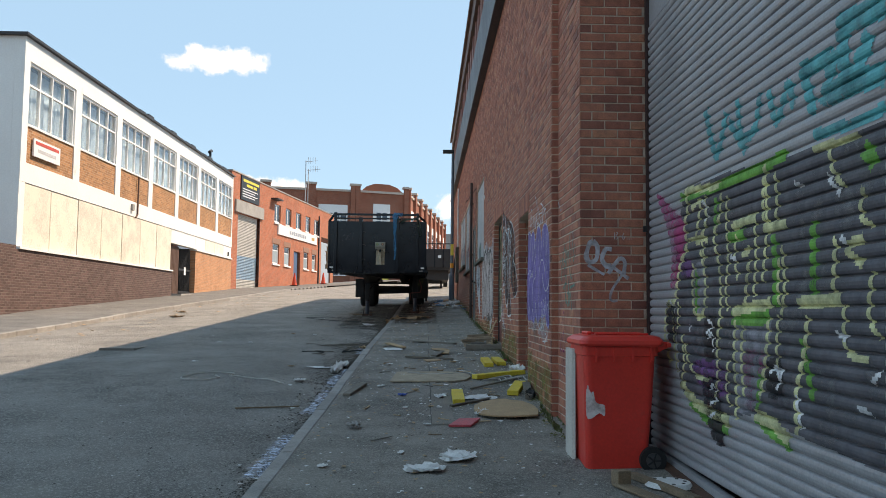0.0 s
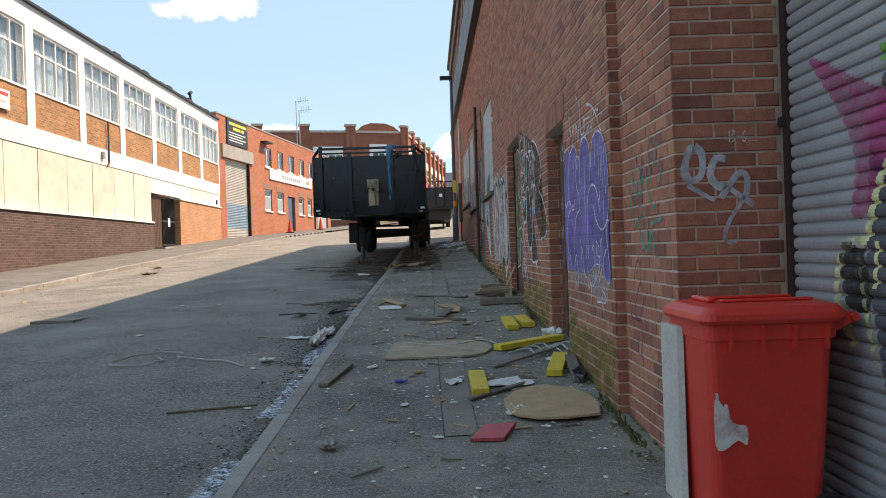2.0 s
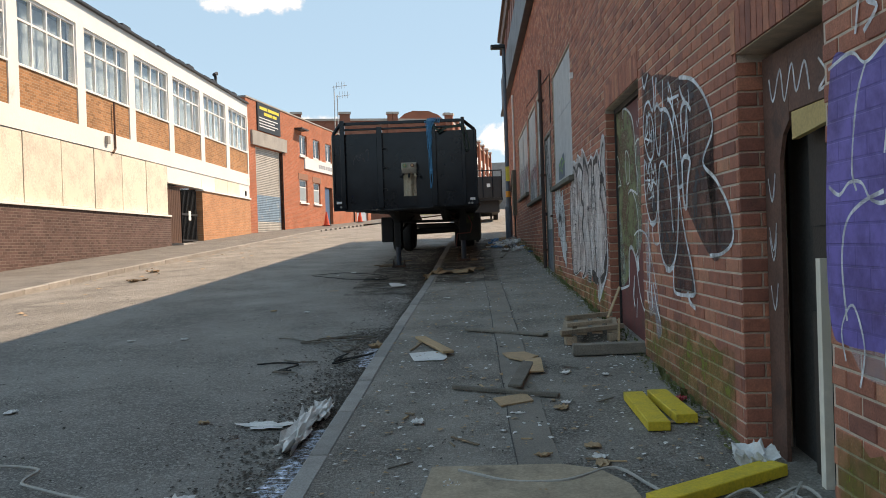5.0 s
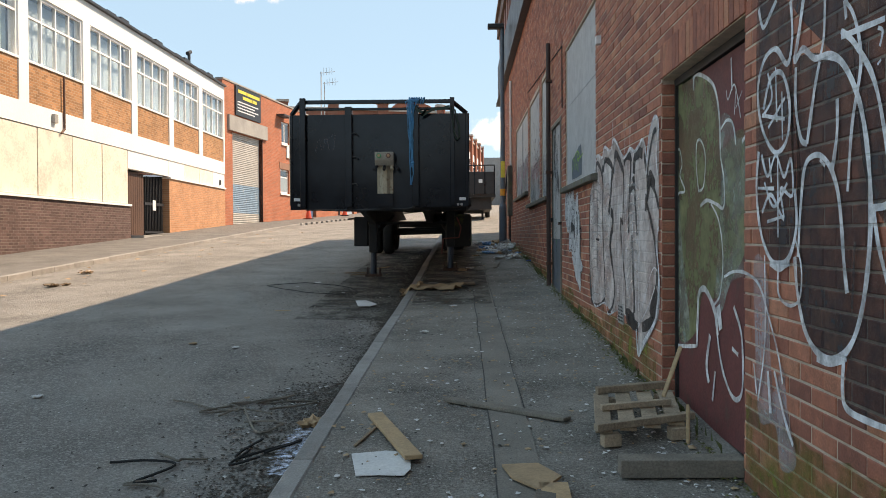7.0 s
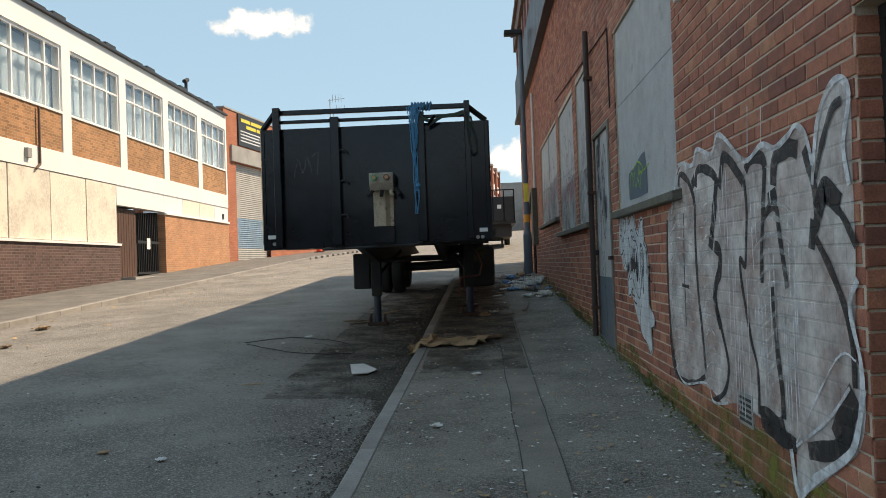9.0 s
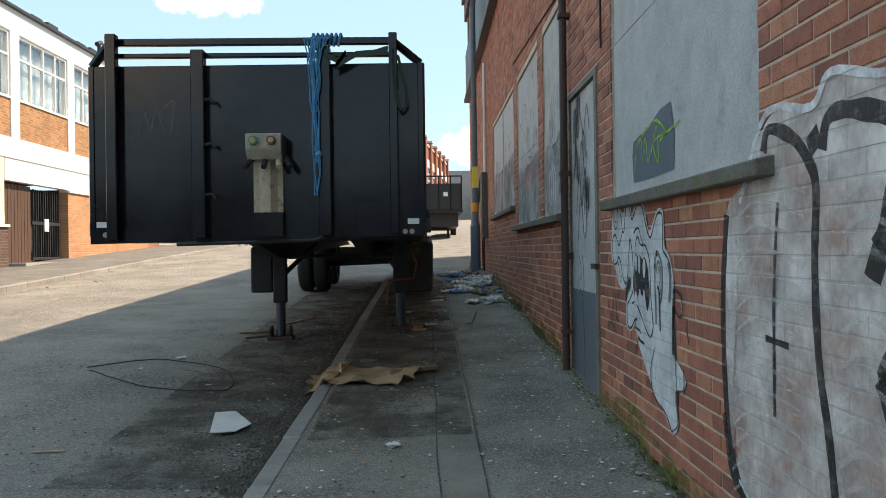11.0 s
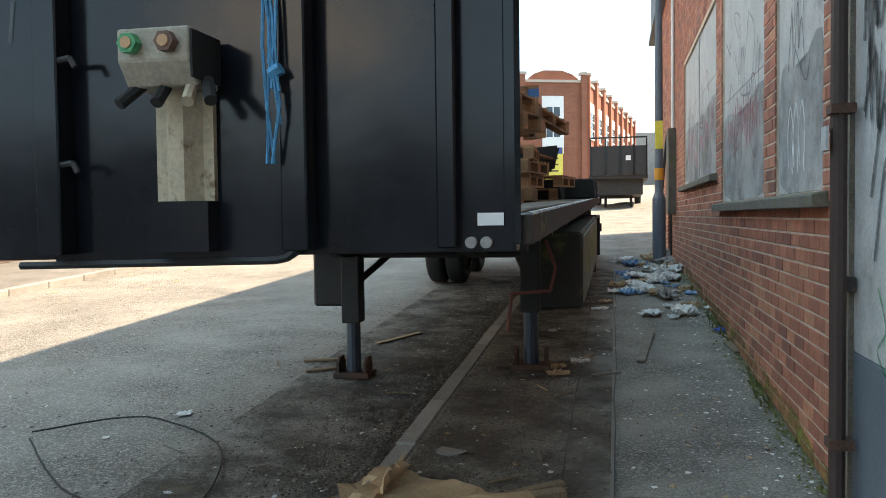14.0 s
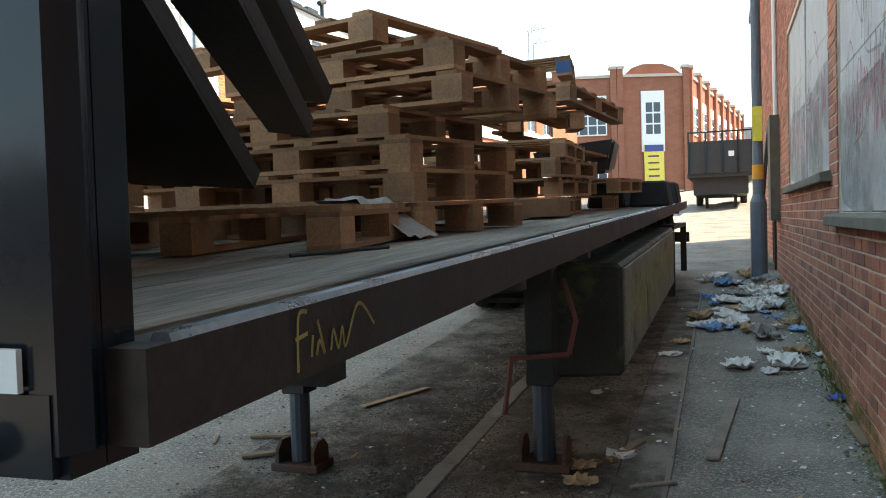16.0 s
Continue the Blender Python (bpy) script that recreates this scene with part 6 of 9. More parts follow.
drip.append([(5.558, 1.361), (5.366, 1.379), (5.348, 1.214), (5.424, 1.087), (5.564, 1.108)])
drip.append([(5.608, 0.946), (5.375, 0.985), (5.284, 0.861), (5.239, 0.632), (5.241, 0.567), (5.384, 0.56), (5.533, 0.703)])
drip.append([(6.465, 1.462), (6.277, 1.461), (6.219, 1.208), (6.414, 1.2)])
drip.append([(4.536, 1.129), (4.352, 1.168), (4.342, 0.983), (4.515, 0.948)])
teal = []
teal.append((0.07, [(5.504, 2.805), (5.295, 2.451), (5.109, 2.69)]))
teal.append((0.06, [(4.914, 2.732), (4.86, 2.491), (4.659, 2.482), (4.569, 2.676)]))
teal.append((0.055, [(5.062, 2.625), (4.793, 2.374)]))
teal.append((0.06, [(4.451, 2.661), (4.347, 2.461), (4.198, 2.624), (4.136, 2.487)]))
teal.append((0.08, [(4.03, 2.666), (3.919, 2.405)]))
teal.append((0.09, [(4.063, 2.646), (3.735, 2.633)]))
teal.append((0.08, [(3.83, 2.425), (3.68, 2.643)]))
teal.append((0.1, [(3.623, 2.732), (3.585, 2.455), (3.384, 2.624)]))
teal.append((0.1, [(3.772, 2.452), (3.487, 2.441), (3.271, 2.417)]))
teal.append((0.1, [(3.675, 2.763), (3.256, 2.701)]))
teal.append((0.05, [(3.924, 2.293), (3.496, 2.265), (3.278, 2.275)]))
palel.append((0.03, [(5.504, 2.049), (5.587, 1.901), (5.533, 1.77)]))
palel.append((0.03, [(5.108, 2.152), (5.124, 1.968), (5.102, 1.766), (5.146, 1.568), (5.122, 1.424)]))
palel.append((0.03, [(4.955, 1.891), (4.989, 1.757), (4.943, 1.616)]))
palel.append((0.03, [(4.672, 1.935), (4.661, 1.73), (4.707, 1.502)]))
palel.append((0.03, [(4.378, 2.178), (4.359, 2.009), (4.396, 1.897)]))
palel.append((0.03, [(6.299, 1.424), (6.252, 1.17), (6.184, 0.959)]))
palel.append((0.035, [(4.877, 1.344), (4.905, 1.126), (4.874, 0.914)]))
palel.append((0.03, [(4.369, 1.401), (4.395, 1.212), (4.375, 1.072)]))
palel.append((0.03, [(5.889, 1.932), (5.627, 1.937), (5.468, 1.889)]))
palel.append((0.03, [(4.311, 1.77), (4.28, 1.584), (4.326, 1.401)]))
palel.append((0.03, [(6, 1.182), (5.909, 1.051), (5.733, 0.966), (5.488, 0.958)]))
palel.append((0.03, [(5.129, 1.11), (5.165, 0.934), (5.102, 0.827)]))
shutter_paint("charcoal painted letters", (0.10, 0.10, 0.115), 0, charcoal, cover=0.9, patch=3.0)
shutter_paint("pink spray", (0.62, 0.07, 0.24), 1, pink, cover=0.6, patch=4.0)
shutter_paint("grey lavender columns", (0.30, 0.29, 0.32), 1, lavender, cover=0.85)
shutter_paint("plum touches", (0.22, 0.08, 0.24), 1, plum, cover=0.6)
shutter_paint("bright green spray", (0.12, 0.42, 0.06), 2, [], green, 0.9)
shutter_paint("pale yellow outlines", (0.70, 0.68, 0.36), 3, [], palel, 0.92)
shutter_paint("black drips", (0.02, 0.02, 0.022), 3, drip, [], 0.9)
shutter_paint("white glints", (0.8, 0.8, 0.8), 4, [], glint, 0.95)
shutter_paint("turquoise letters", (0.05, 0.46, 0.48), 1, [], teal, 0.85)

# ---- white workshop across the road ----


def brick_mat(name, color, mortar, axis="Y", vary=0.3):
    """Brickwork seen from far off: courses at real size, colour by brick."""
    m = bpy.data.materials.new(name)
    m.use_nodes = True
    N, L = m.node_tree.nodes, m.node_tree.links
    b = N["Principled BSDF"]
    b.inputs["Roughness"].default_value = 0.88
    geo, sp, cb = N.new("ShaderNodeNewGeometry"), N.new("ShaderNodeSeparateXYZ"), N.new("ShaderNodeCombineXYZ")
    L.new(geo.outputs["Position"], sp.inputs[0])
    L.new(sp.outputs[axis], cb.inputs["X"])
    L.new(sp.outputs["Z"], cb.inputs["Y"])
    bt = N.new("ShaderNodeTexBrick")
    for key, v in (("Scale", 1.0), ("Mortar Size", 0.007), ("Mortar Smooth", 0.2), ("Brick Width", 0.235), ("Row Height", 0.08), ("Bias", 0.0)):
        bt.inputs[key].default_value = v
    bt.inputs["Color1"].default_value = (*[c * (1 - vary) for c in color], 1)
    bt.inputs["Color2"].default_value = (*[c * (1 + vary * 0.7) for c in color], 1)
    bt.inputs["Mortar"].default_value = (*mortar, 1)
    L.new(cb.outputs[0], bt.inputs["Vector"])
    nz = N.new("ShaderNodeTexNoise")
    nz.inputs["Scale"].default_value, nz.inputs["Detail"].default_value = 0.9, 5.0
    L.new(geo.outputs["Position"], nz.inputs["Vector"])
    mr = N.new("ShaderNodeMapRange")
    mr.inputs["To Min"].default_value, mr.inputs["To Max"].default_value = 0.7, 1.3
    L.new(nz.outputs["Fac"], mr.inputs["Value"])
    vm = N.new("ShaderNodeVectorMath")
    vm.operation = "SCALE"
    L.new(bt.outputs["Color"], vm.inputs[0])
    L.new(mr.outputs["Result"], vm.inputs["Scale"])
    L.new(vm.outputs["Vector"], b.inputs["Base Color"])
    bp = N.new("ShaderNodeBump")
    bp.inputs["Strength"].default_value, bp.inputs["Distance"].default_value = 0.5, 0.01
    bp.invert = True
    L.new(bt.outputs["Fac"], bp.inputs["Height"])
    L.new(bp.outputs["Normal"], b.inputs["Normal"])
    return m


B_orange = brick_mat("orange_brickwork", (0.40, 0.19, 0.085), (0.42, 0.30, 0.2))
B_pale = brick_mat("pale_orange_brickwork", (0.50, 0.235, 0.12), (0.5, 0.33, 0.22), vary=0.15)
B_plinth = brick_mat("dark_purple_brickwork", (0.105, 0.06, 0.052), (0.18, 0.14, 0.12))
B_red = brick_mat("bright_red_brickwork", (0.44, 0.135, 0.07), (0.42, 0.24, 0.17), vary=0.18)
B_red_far = brick_mat("factory_red_brickwork", (0.33, 0.105, 0.062), (0.3, 0.18, 0.13), "X", vary=0.15)
G_pane = bpy.data.materials.new("clear_glass")
G_pane.use_nodes = True
g_b = G_pane.node_tree.nodes["Principled BSDF"]
g_b.inputs["Base Color"].default_value = (0.86, 0.92, 0.95, 1)
g_b.inputs["Roughness"].default_value, g_b.inputs["Transmission Weight"].default_value = 0.02, 1.0
M_blind_tint = mat("pale_blind_and_sky_tint", (0.27, 0.335, 0.37), 0.9, vary=0.08, scale=3, fine=20, obj_random=0.15)

lb = thing("workshop_building", "white two-storey workshop with boarded ground floor and long windows", "building")
X = LFRONT
bays = [24.75 + 3.81 * i for i in range(7)]
bm = bmesh.new()
grid_wall(bm, lambda u, d, z: (X - d, u, z), 24.4, 51.1, 5.08, 9.45, [(y, y + 3.3, 5.68, 8.78) for y in bays], 0.3)
part("white_frame", bm, M_white, lb)
for i, y in enumerate(bays):
    boxes("spandrel", B_orange, lb, (X - 0.3, X - 0.04, y + 0.002, y + 3.298, 5.682, 6.80))
    w = boxes("window", M_frame_white, lb, (X - 0.2, X - 0.0, y + 0.002, y + 3.298, 6.802, 6.87), (X - 0.16, X - 0.05, y + 0.002, y + 3.298, 8.70, 8.778), (X - 0.16, X - 0.05, y + 0.002, y + 0.07, 6.871, 8.70), (X - 0.16, X - 0.05, y + 3.23, y + 3.298, 6.871, 8.70), label="white painted timber window frame")
    for k in (1, 2, 3):
        boxes("mullion", M_frame_white, w, (X - 0.15, X - 0.055, y + k * 0.825 - 0.03, y + k * 0.825 + 0.03, 6.871, 8.70))
    boxes("transom", M_frame_white, w, (X - 0.145, X - 0.06, y + 0.07, y + 3.23, 8.05, 8.11))
    for k in range(4):
        p = boxes("pane", G_pane, w, (X - 0.115, X - 0.105, y + k * 0.825 + 0.035, y + (k + 1) * 0.825 - 0.035, 6.872, 8.04))
        q = boxes("pane", G_pane, w, (X - 0.115, X - 0.105, y + k * 0.825 + 0.035, y + (k + 1) * 0.825 - 0.035, 8.115, 8.698))
        p.visible_shadow = q.visible_shadow = False
    rnd = random.Random(i)
    bm = bmesh.new()
    # folded blinds in two bays; elsewhere a flat sheet coloured like reflected sky
    u, fold = y + 0.04, 0.05 if i < 2 else 0.008
    row = []
    while u < y + 3.26:
        d = rnd.uniform(0, fold)
        if i == 1 and rnd.random() < 0.16:
            d += 0.25
        row.append((bm.verts.new((X - 0.30 - d, u, 6.88)), bm.verts.new((X - 0.30 - d, u, 8.68))))
        u += rnd.uniform(0.07, 0.12)
    for a, b in zip(row, row[1:]):
        bm.faces.new((a[0], b[0], b[1], a[1]))
    part("blind", bm, M_blind_tint, w, "pale sheet behind the glass, blinds in two bays and sky-reflection tint elsewhere")
for i in range(7):
    y = 24.46 + i * 2.09
    boxes("plywood_panel", M_ply, lb, (X - 0.3, X - 0.02 - 0.006 * (i % 2), y + 0.022, y + 2.066, 3.15, 5.06), bev=0.004)
boxes("window_sill", M_white, lb, (X - 0.3, X + 0.12, 24.4, 39.1, 3.06, 3.13))
boxes("window_sill", M_white, lb, (X - 0.3, X + 0.06, 43.2, 51.1, 4.33, 4.40))
boxes("plinth", B_plinth, lb, (X - 0.3, X + 0.06, 24.2, 39.1, 0.5, 3.055))
boxes("plinth_pier", B_plinth, lb, (X - 1.2, X + 0.1, 23.2, 24.198, 0.3, 3.15))
boxes("low_wall", B_pale, lb, (X - 0.3, X, 43.2, 51.1, 1.5, 4.325))
for i in range(4):
    y = 43.2 + i * 1.98
    boxes("upper_panel", M_ply if i in (1, 2) else M_white, lb, (X - 0.3, X - 0.03, y + 0.01, y + 1.96, 4.41, 5.075))
boxes("upper_panel", M_white, lb, (X - 0.3, X - 0.03, 39.12, 43.19, 4.42, 5.075))
# entrance back and sides coloured dark as an unlit interior
en = boxes("entrance", M_shade_in, lb, (X - 1.0, X - 0.95, 39.1, 43.2, 1.5, 4.40), (X - 0.95, X - 0.3, 39.1, 39.2, 1.5, 4.40), (X - 0.95, X - 0.3, 43.1, 43.2, 1.5, 4.40))
M_gate = mat("brown_boarded_gate", (0.09, 0.045, 0.03), 0.8, vary=0.2)
for k in range(9):
    boxes("gate_board", M_gate, lb, (X - 0.25, X - 0.2, 39.2 + k * 0.2, 39.38 + k * 0.2, 2.0, 4.35))
for k in range(12):
    boxes("gate_bar", M_steel_dark, lb, (X - 0.24, X - 0.21, 41.2 + k * 0.16, 41.23 + k * 0.16, 2.1, 4.3))
boxes("gate_rail", M_steel_dark, lb, (X - 0.26, X - 0.20, 41.1, 43.1, 3.2, 3.3))
boxes("gate_rail", M_steel_dark, lb, (X - 0.26, X - 0.20, 41.1, 43.1, 2.1, 2.18))
boxes("gate_notice", M_frame_white, lb, (X - 0.2, X - 0.19, 41.9, 42.2, 3.0, 3.4))
boxes("step", M_concrete, lb, (X - 0.3, X + 0.5, 39.2, 42.6, 1.6, 2.02))
boxes("roof", M_clad, lb, (-26, X + 0.12, 24.25, 51.1, 9.455, 9.53))
boxes("end_wall", M_white, lb, (-26, X - 0.302, 24.4, 24.7, 0.5, 9.45))
boxes("corner_column", M_white, lb, (X - 0.32, X - 0.001, 24.385, 24.745, 3.136, 5.075))
boxes("back_wall", M_concrete, lb, (-26, -25.7, 24.71, 51.1, 0.5, 9.45))
boxes("floor_slab", M_concrete, lb, (-25.6, X - 0.31, 24.71, 51.0, 5.2, 5.35))
ew = boxes("window", M_frame_white, lb, (-14.9, -13.0, 24.33, 24.399, 6.9, 7.0), (-14.9, -13.0, 24.33, 24.399, 8.7, 8.8), (-13.1, -13.0, 24.33, 24.399, 7.0, 8.7))
boxes("pane", M_glass, ew, (-14.9, -13.1, 24.36, 24.39, 7.0, 8.7))
boxes("spandrel", B_orange, lb, (-14.9, -13.0, 24.36, 24.398, 5.7, 6.88))
sg = boxes("sign_board", M_frame_white, lb, (X + 0.0, X + 0.05, 25.1, 26.9, 5.95, 6.5), label="white sign board with red and grey lines")
boxes("print_bar", mat("red_print", (0.55, 0.08, 0.06), 0.6), sg, (X + 0.052, X + 0.056, 25.2, 26.8, 6.33, 6.43))
boxes("print_bar", mat("grey_print", (0.5, 0.5, 0.5), 0.6), sg, (X + 0.052, X + 0.056, 25.35, 26.6, 6.1, 6.2))
bm = bmesh.new()
tube(bm, (X + 0.04, 34.3, 6.78), (X + 0.04, 34.3, 5.2), 0.035, 8)
tube(bm, (X + 0.04, 34.3, 5.2), (X + 0.04, 34.1, 5.05), 0.035, 8)
part("downpipe", bm, M_brown, lb)
boxes("alarm_box", M_concrete, lb, (X + 0.0, X + 0.10, 33.6, 33.8, 5.3, 5.55))
boxes("vent_plate", M_clad, lb, (X - 0.02, X + 0.03, 50.2, 50.35, 4.5, 4.75))
for i in range(16):
    y = 33 + i * 1.1
    boxes("roof_tile", M_clad, lb, (X - 0.3, X + 0.05, y, y + 0.7, 9.532, 9.56 + 0.05 * (i % 3)))
bm = bmesh.new()
tube(bm, (X - 0.4, 47.0, 9.5), (X - 0.4, 47.0, 10.2), 0.07, 8)
tube(bm, (X - 0.4, 46.8, 10.2), (X - 0.4, 47.2, 10.35), 0.09, 8)
part("vent_cowl", bm, M_clad, lb)

# ---- brick shop and garage, along the bend ----
SH0, SHD = Vector((-12.03, 52.06)), Vector((-9.06 + 12.03, 73.15 - 52.06)).normalized()
SHN = Vector((SHD.y, -SHD.x))


def sh(u, d, z):
    """Along the shop front, d metres out towards the road."""
    p = SH0 + SHD * u + SHN * d
    return (p.x, p.y, z)


def shbox(name, material, parent, u0, u1, d0, d1, z0, z1, label=""):
    bm = bmesh.new()
    prism(bm, [sh(u0, d0, z0), sh(u1, d0, z0), sh(u1, d1, z0), sh(u0, d1, z0)], (0, 0, z1 - z0))
    return part(name, bm, material, parent, label)


sb = thing("brick_shop", "bright red brick garage and trade shop with white windows", "building")
up = [(7.44 + 2.62 * i, 7.44 + 2.62 * i + 1.4, 7.55, 8.9) for i in range(5)]
lo = [(7.2, 8.7, 4.55, 6.0), (9.9, 11.3, 4.55, 5.95), (14.95, 16.3, 4.55, 5.9), (17.4, 18.6, 4.55, 5.9)]
dr = [(12.3, 14.0, 2.5, 5.8)]
gr = [(0.3, 4.3, 2.0, 7.4), (20.2, 23.5, 2.5, 7.6)]
bm = bmesh.new()
grid_wall(bm, lambda u, d, z: sh(u, -d, z), -0.9, 24.4, 2.0, 9.9, up + lo + dr + gr, 0.35)
part("wall", bm, B_red, sb)
bm = bmesh.new()
prism(bm, [sh(-0.9, -0.36, 9.7), sh(24.4, -0.36, 9.7), sh(24.4, -15, 9.7), sh(-0.9, -15, 9.7)], (0, 0, 0.15))
part("roof", bm, M_clad, sb)
shbox("coping", M_concrete, sb, -0.9, 24.4, -0.38, 0.04, 9.902, 9.98)
for k in range(54):
    sm = bmesh.new()
    z = 2.0 + k * 0.1
    prism(sm, [sh(0.3, -0.20, z), sh(4.3, -0.20, z), sh(4.3, -0.17, z + 0.03), sh(0.3, -0.17, z + 0.03)], (0, 0, 0.065))
    part("shutter_slat", sm, M_shutter_far if z > 4.6 or z < 3.2 else M_shutter_blue, sb)
shbox("lintel_beam", M_concrete, sb, -0.3, 4.9, 0.0, 0.12, 7.42, 8.2)
# jamb coloured dark for the shade on its return face
shbox("jamb", mat("shaded_jamb_tone", (0.06, 0.03, 0.025), 0.8), sb, 4.3, 4.36, -0.25, 0.03, 2.0, 7.41)
shbox("shutter_upper", mat("blue_grey_shutter", (0.35, 0.42, 0.48), 0.6), sb, 20.2, 23.5, -0.2, -0.15, 2.5, 7.2)
for a, b, c, d in up + lo:
    w = shbox("window", M_frame_white, sb, a, b, -0.16, -0.10, c, d, "white framed window")
    if (a, b, c, d) in up:
        for k in (0, 1):
            shbox("pane", M_glass, w, a + 0.12 + k * (b - a) / 2 - k * 0.04, a + (k + 1) * (b - a) / 2 - 0.08, -0.099, -0.09, c + 0.14, d - 0.12)
    else:
        shbox("pane", M_glass, w, a + 0.12, b - 0.12, -0.099, -0.09, d - 0.42, d - 0.1)
        shbox("pane", M_blind_tint, w, a + 0.12, b - 0.12, -0.099, -0.09, c + 0.12, d - 0.5)
    shbox("window_sill", M_white, w, a - 0.08, b + 0.08, -0.1, 0.08, c - 0.1, c - 0.004)
    if (a, b, c, d) in lo:
        shbox("lintel", mat("brown_lintel", (0.30, 0.16, 0.11), 0.8), w, a - 0.15, b + 0.15, 0.0, 0.02, d + 0.02, d + 0.4)
shbox("door", mat("blue_door", (0.06, 0.12, 0.22), 0.5), sb, 12.3, 13.5, -0.2, -0.1, 2.5, 5.75)
shbox("door_side", M_shade_in, sb, 13.5, 14.0, -0.25, -0.2, 2.5, 5.75)
ss = shbox("shop_sign", M_frame_white, sb, 8.2, 18.5, 0.0, 0.08, 6.75, 7.5, "long white sign board with grey lettering")
for k in range(9):
    shbox("print_bar", mat("sign_grey", (0.35, 0.38, 0.42), 0.6), ss, 10.9 + k * 0.5, 11.28 + k * 0.5, 0.081, 0.09, 6.98, 7.24)
shbox("print_bar", mat("sign_red", (0.5, 0.3, 0.1), 0.6), ss, 16.9, 17.7, 0.081, 0.09, 7.0, 7.25)
bs = shbox("sign_board", mat("black_sign", (0.025, 0.03, 0.035), 0.5), sb, 0.6, 4.0, 0.0, 0.08, 8.3, 9.85, "black sign board with yellow and white lettering")
M_yel, M_wht = mat("sign_yellow", (0.75, 0.62, 0.08), 0.5), mat("sign_white", (0.75, 0.75, 0.75), 0.5)
for u, w_, z in ((0.9, 1.1, 9.5), (2.1, 1.7, 9.5), (1.5, 1.2, 9.22), (2.8, 0.6, 9.22)):
    shbox("print_bar", M_yel, bs, u, u + w_, 0.081, 0.088, z, z + 0.17)
for k in range(4):
    shbox("print_bar", M_wht, bs, 0.8, 3.6 - 0.5 * (k % 2), 0.081, 0.088, 9.0 - k * 0.16, 9.06 - k * 0.16)
shbox("awning_light", M_clad, sb, 6.6, 7.9, 0.0, 0.5, 9.1, 9.2)
shbox("downpipe", M_clad, sb, 19.2, 19.32, 0.0, 0.1, 3.0, 9.3)
for u in (9.7, 17.8):
    tc_ = thing("traffic_cone", "orange red traffic cone on the pavement by the shop", "traffic cone", "cones by the shop")
    p = sh(u, 0.9, 0)
    zg = G(p[1]) - 0.10
    bm = bmesh.new()
    tube(bm, (p[0], p[1], zg + 0.04), (p[0], p[1], zg + 0.95), 0.2, 12, 0.04)
    part("cone", bm, mat("cone_orange", (0.75, 0.09, 0.04), 0.5), tc_)
    boxes("base", M_rubber, tc_, (p[0] - 0.28, p[0] + 0.28, p[1] - 0.28, p[1] + 0.28, zg, zg + 0.05))
an = thing("roof_aerial", "thin television aerial mast on the shop roof", "aerial")
bm = bmesh.new()
for u, h in ((18.4, 4.2), (19.2, 3.6)):
    p = sh(u, -1.0, 9.8)
    tube(bm, p, (p[0], p[1], 9.8 + h), 0.035, 6)
    tube(bm, (p[0] - 0.1, p[1], 9.7 + h), (p[0] + 1.0, p[1] + 0.2, 9.85 + h), 0.02, 5)
    for k in range(4):
        tube(bm, (p[0] + 0.2 + 0.2 * k, p[1], 9.55 + h), (p[0] + 0.2 + 0.2 * k, p[1], 10.1 + h), 0.015, 5)
part("mast", bm, M_board_grey, an)

# ---- factory at the bend ----
fb = thing("far_factory", "large red brick factory with white framed windows and parapet piers", "building")
FP = [Vector((-34.0, 92.0)), Vector((-8.6, 97.8)), Vector((-2.4, 100.0)), Vector((2.9, 143.0))]
bm = bmesh.new()
prism(bm, [(p.x, p.y, 2) for p in FP] + [(-34, 143, 2)], (0, 0, 13.2))
part("wall", bm, B_red_far, fb)


def face_box(name, material, parent, a, b, u0, u1, d0, d1, z0, z1, label=""):
    """A block on the face from a to b, u metres along it, d out."""
    d = (b - a).normalized()
    n = Vector((d.y, -d.x))
    bm = bmesh.new()
    q = [a + d * u + n * e for u, e in ((u0, d0), (u1, d0), (u1, d1), (u0, d1))]
    prism(bm, [(p.x, p.y, z0) for p in q], (0, 0, z1 - z0))
    return part(name, bm, material, parent, label)


M_cope = mat("pale_coping", (0.5, 0.42, 0.36), 0.8)
for a, b in zip(FP, FP[1:]):
    L_ = (b - a).length
    face_box("coping", M_cope, fb, a, b, 0, L_, -0.3, 0.15, 15.2, 15.45)
    n = max(1, round(L_ / 5.4))
    for i in range(n + 1):
        u = L_ * i / n
        face_box("pier", B_red_far, fb, a, b, max(0, u - 0.55), min(L_, u + 0.55), 0.0, 0.35, 2, 15.9)
        face_box("pier_cap", M_cope, fb, a, b, max(0, u - 0.65), min(L_, u + 0.65), -0.35, 0.45, 15.9, 16.15)
    if L_ > 10:
        for i in range(n):
            for z0, z1 in ((5.2, 8.2), (10.0, 13.6)):
                u0, u1 = L_ * i / n + 0.9, L_ * (i + 1) / n - 0.9
                w = face_box("window", M_frame_white, fb, a, b, u0, u1, 0.0, 0.12, z0, z1, "white framed steel window")
                m_ = 4 if a.x < -20 else 3
                for k in range(m_):
                    for r in range(3):
                        x0 = u0 + 0.12 + (u1 - u0 - 0.12) * k / m_
                        face_box("pane", M_glass, w, a, b, x0, x0 + (u1 - u0 - 0.12) / m_ - 0.12, 0.121, 0.13, z0 + 0.12 + r * (z1 - z0 - 1.0) / 3, z0 + (r + 1) * (z1 - z0 - 1.0) / 3)
a, b = FP[1], FP[2]
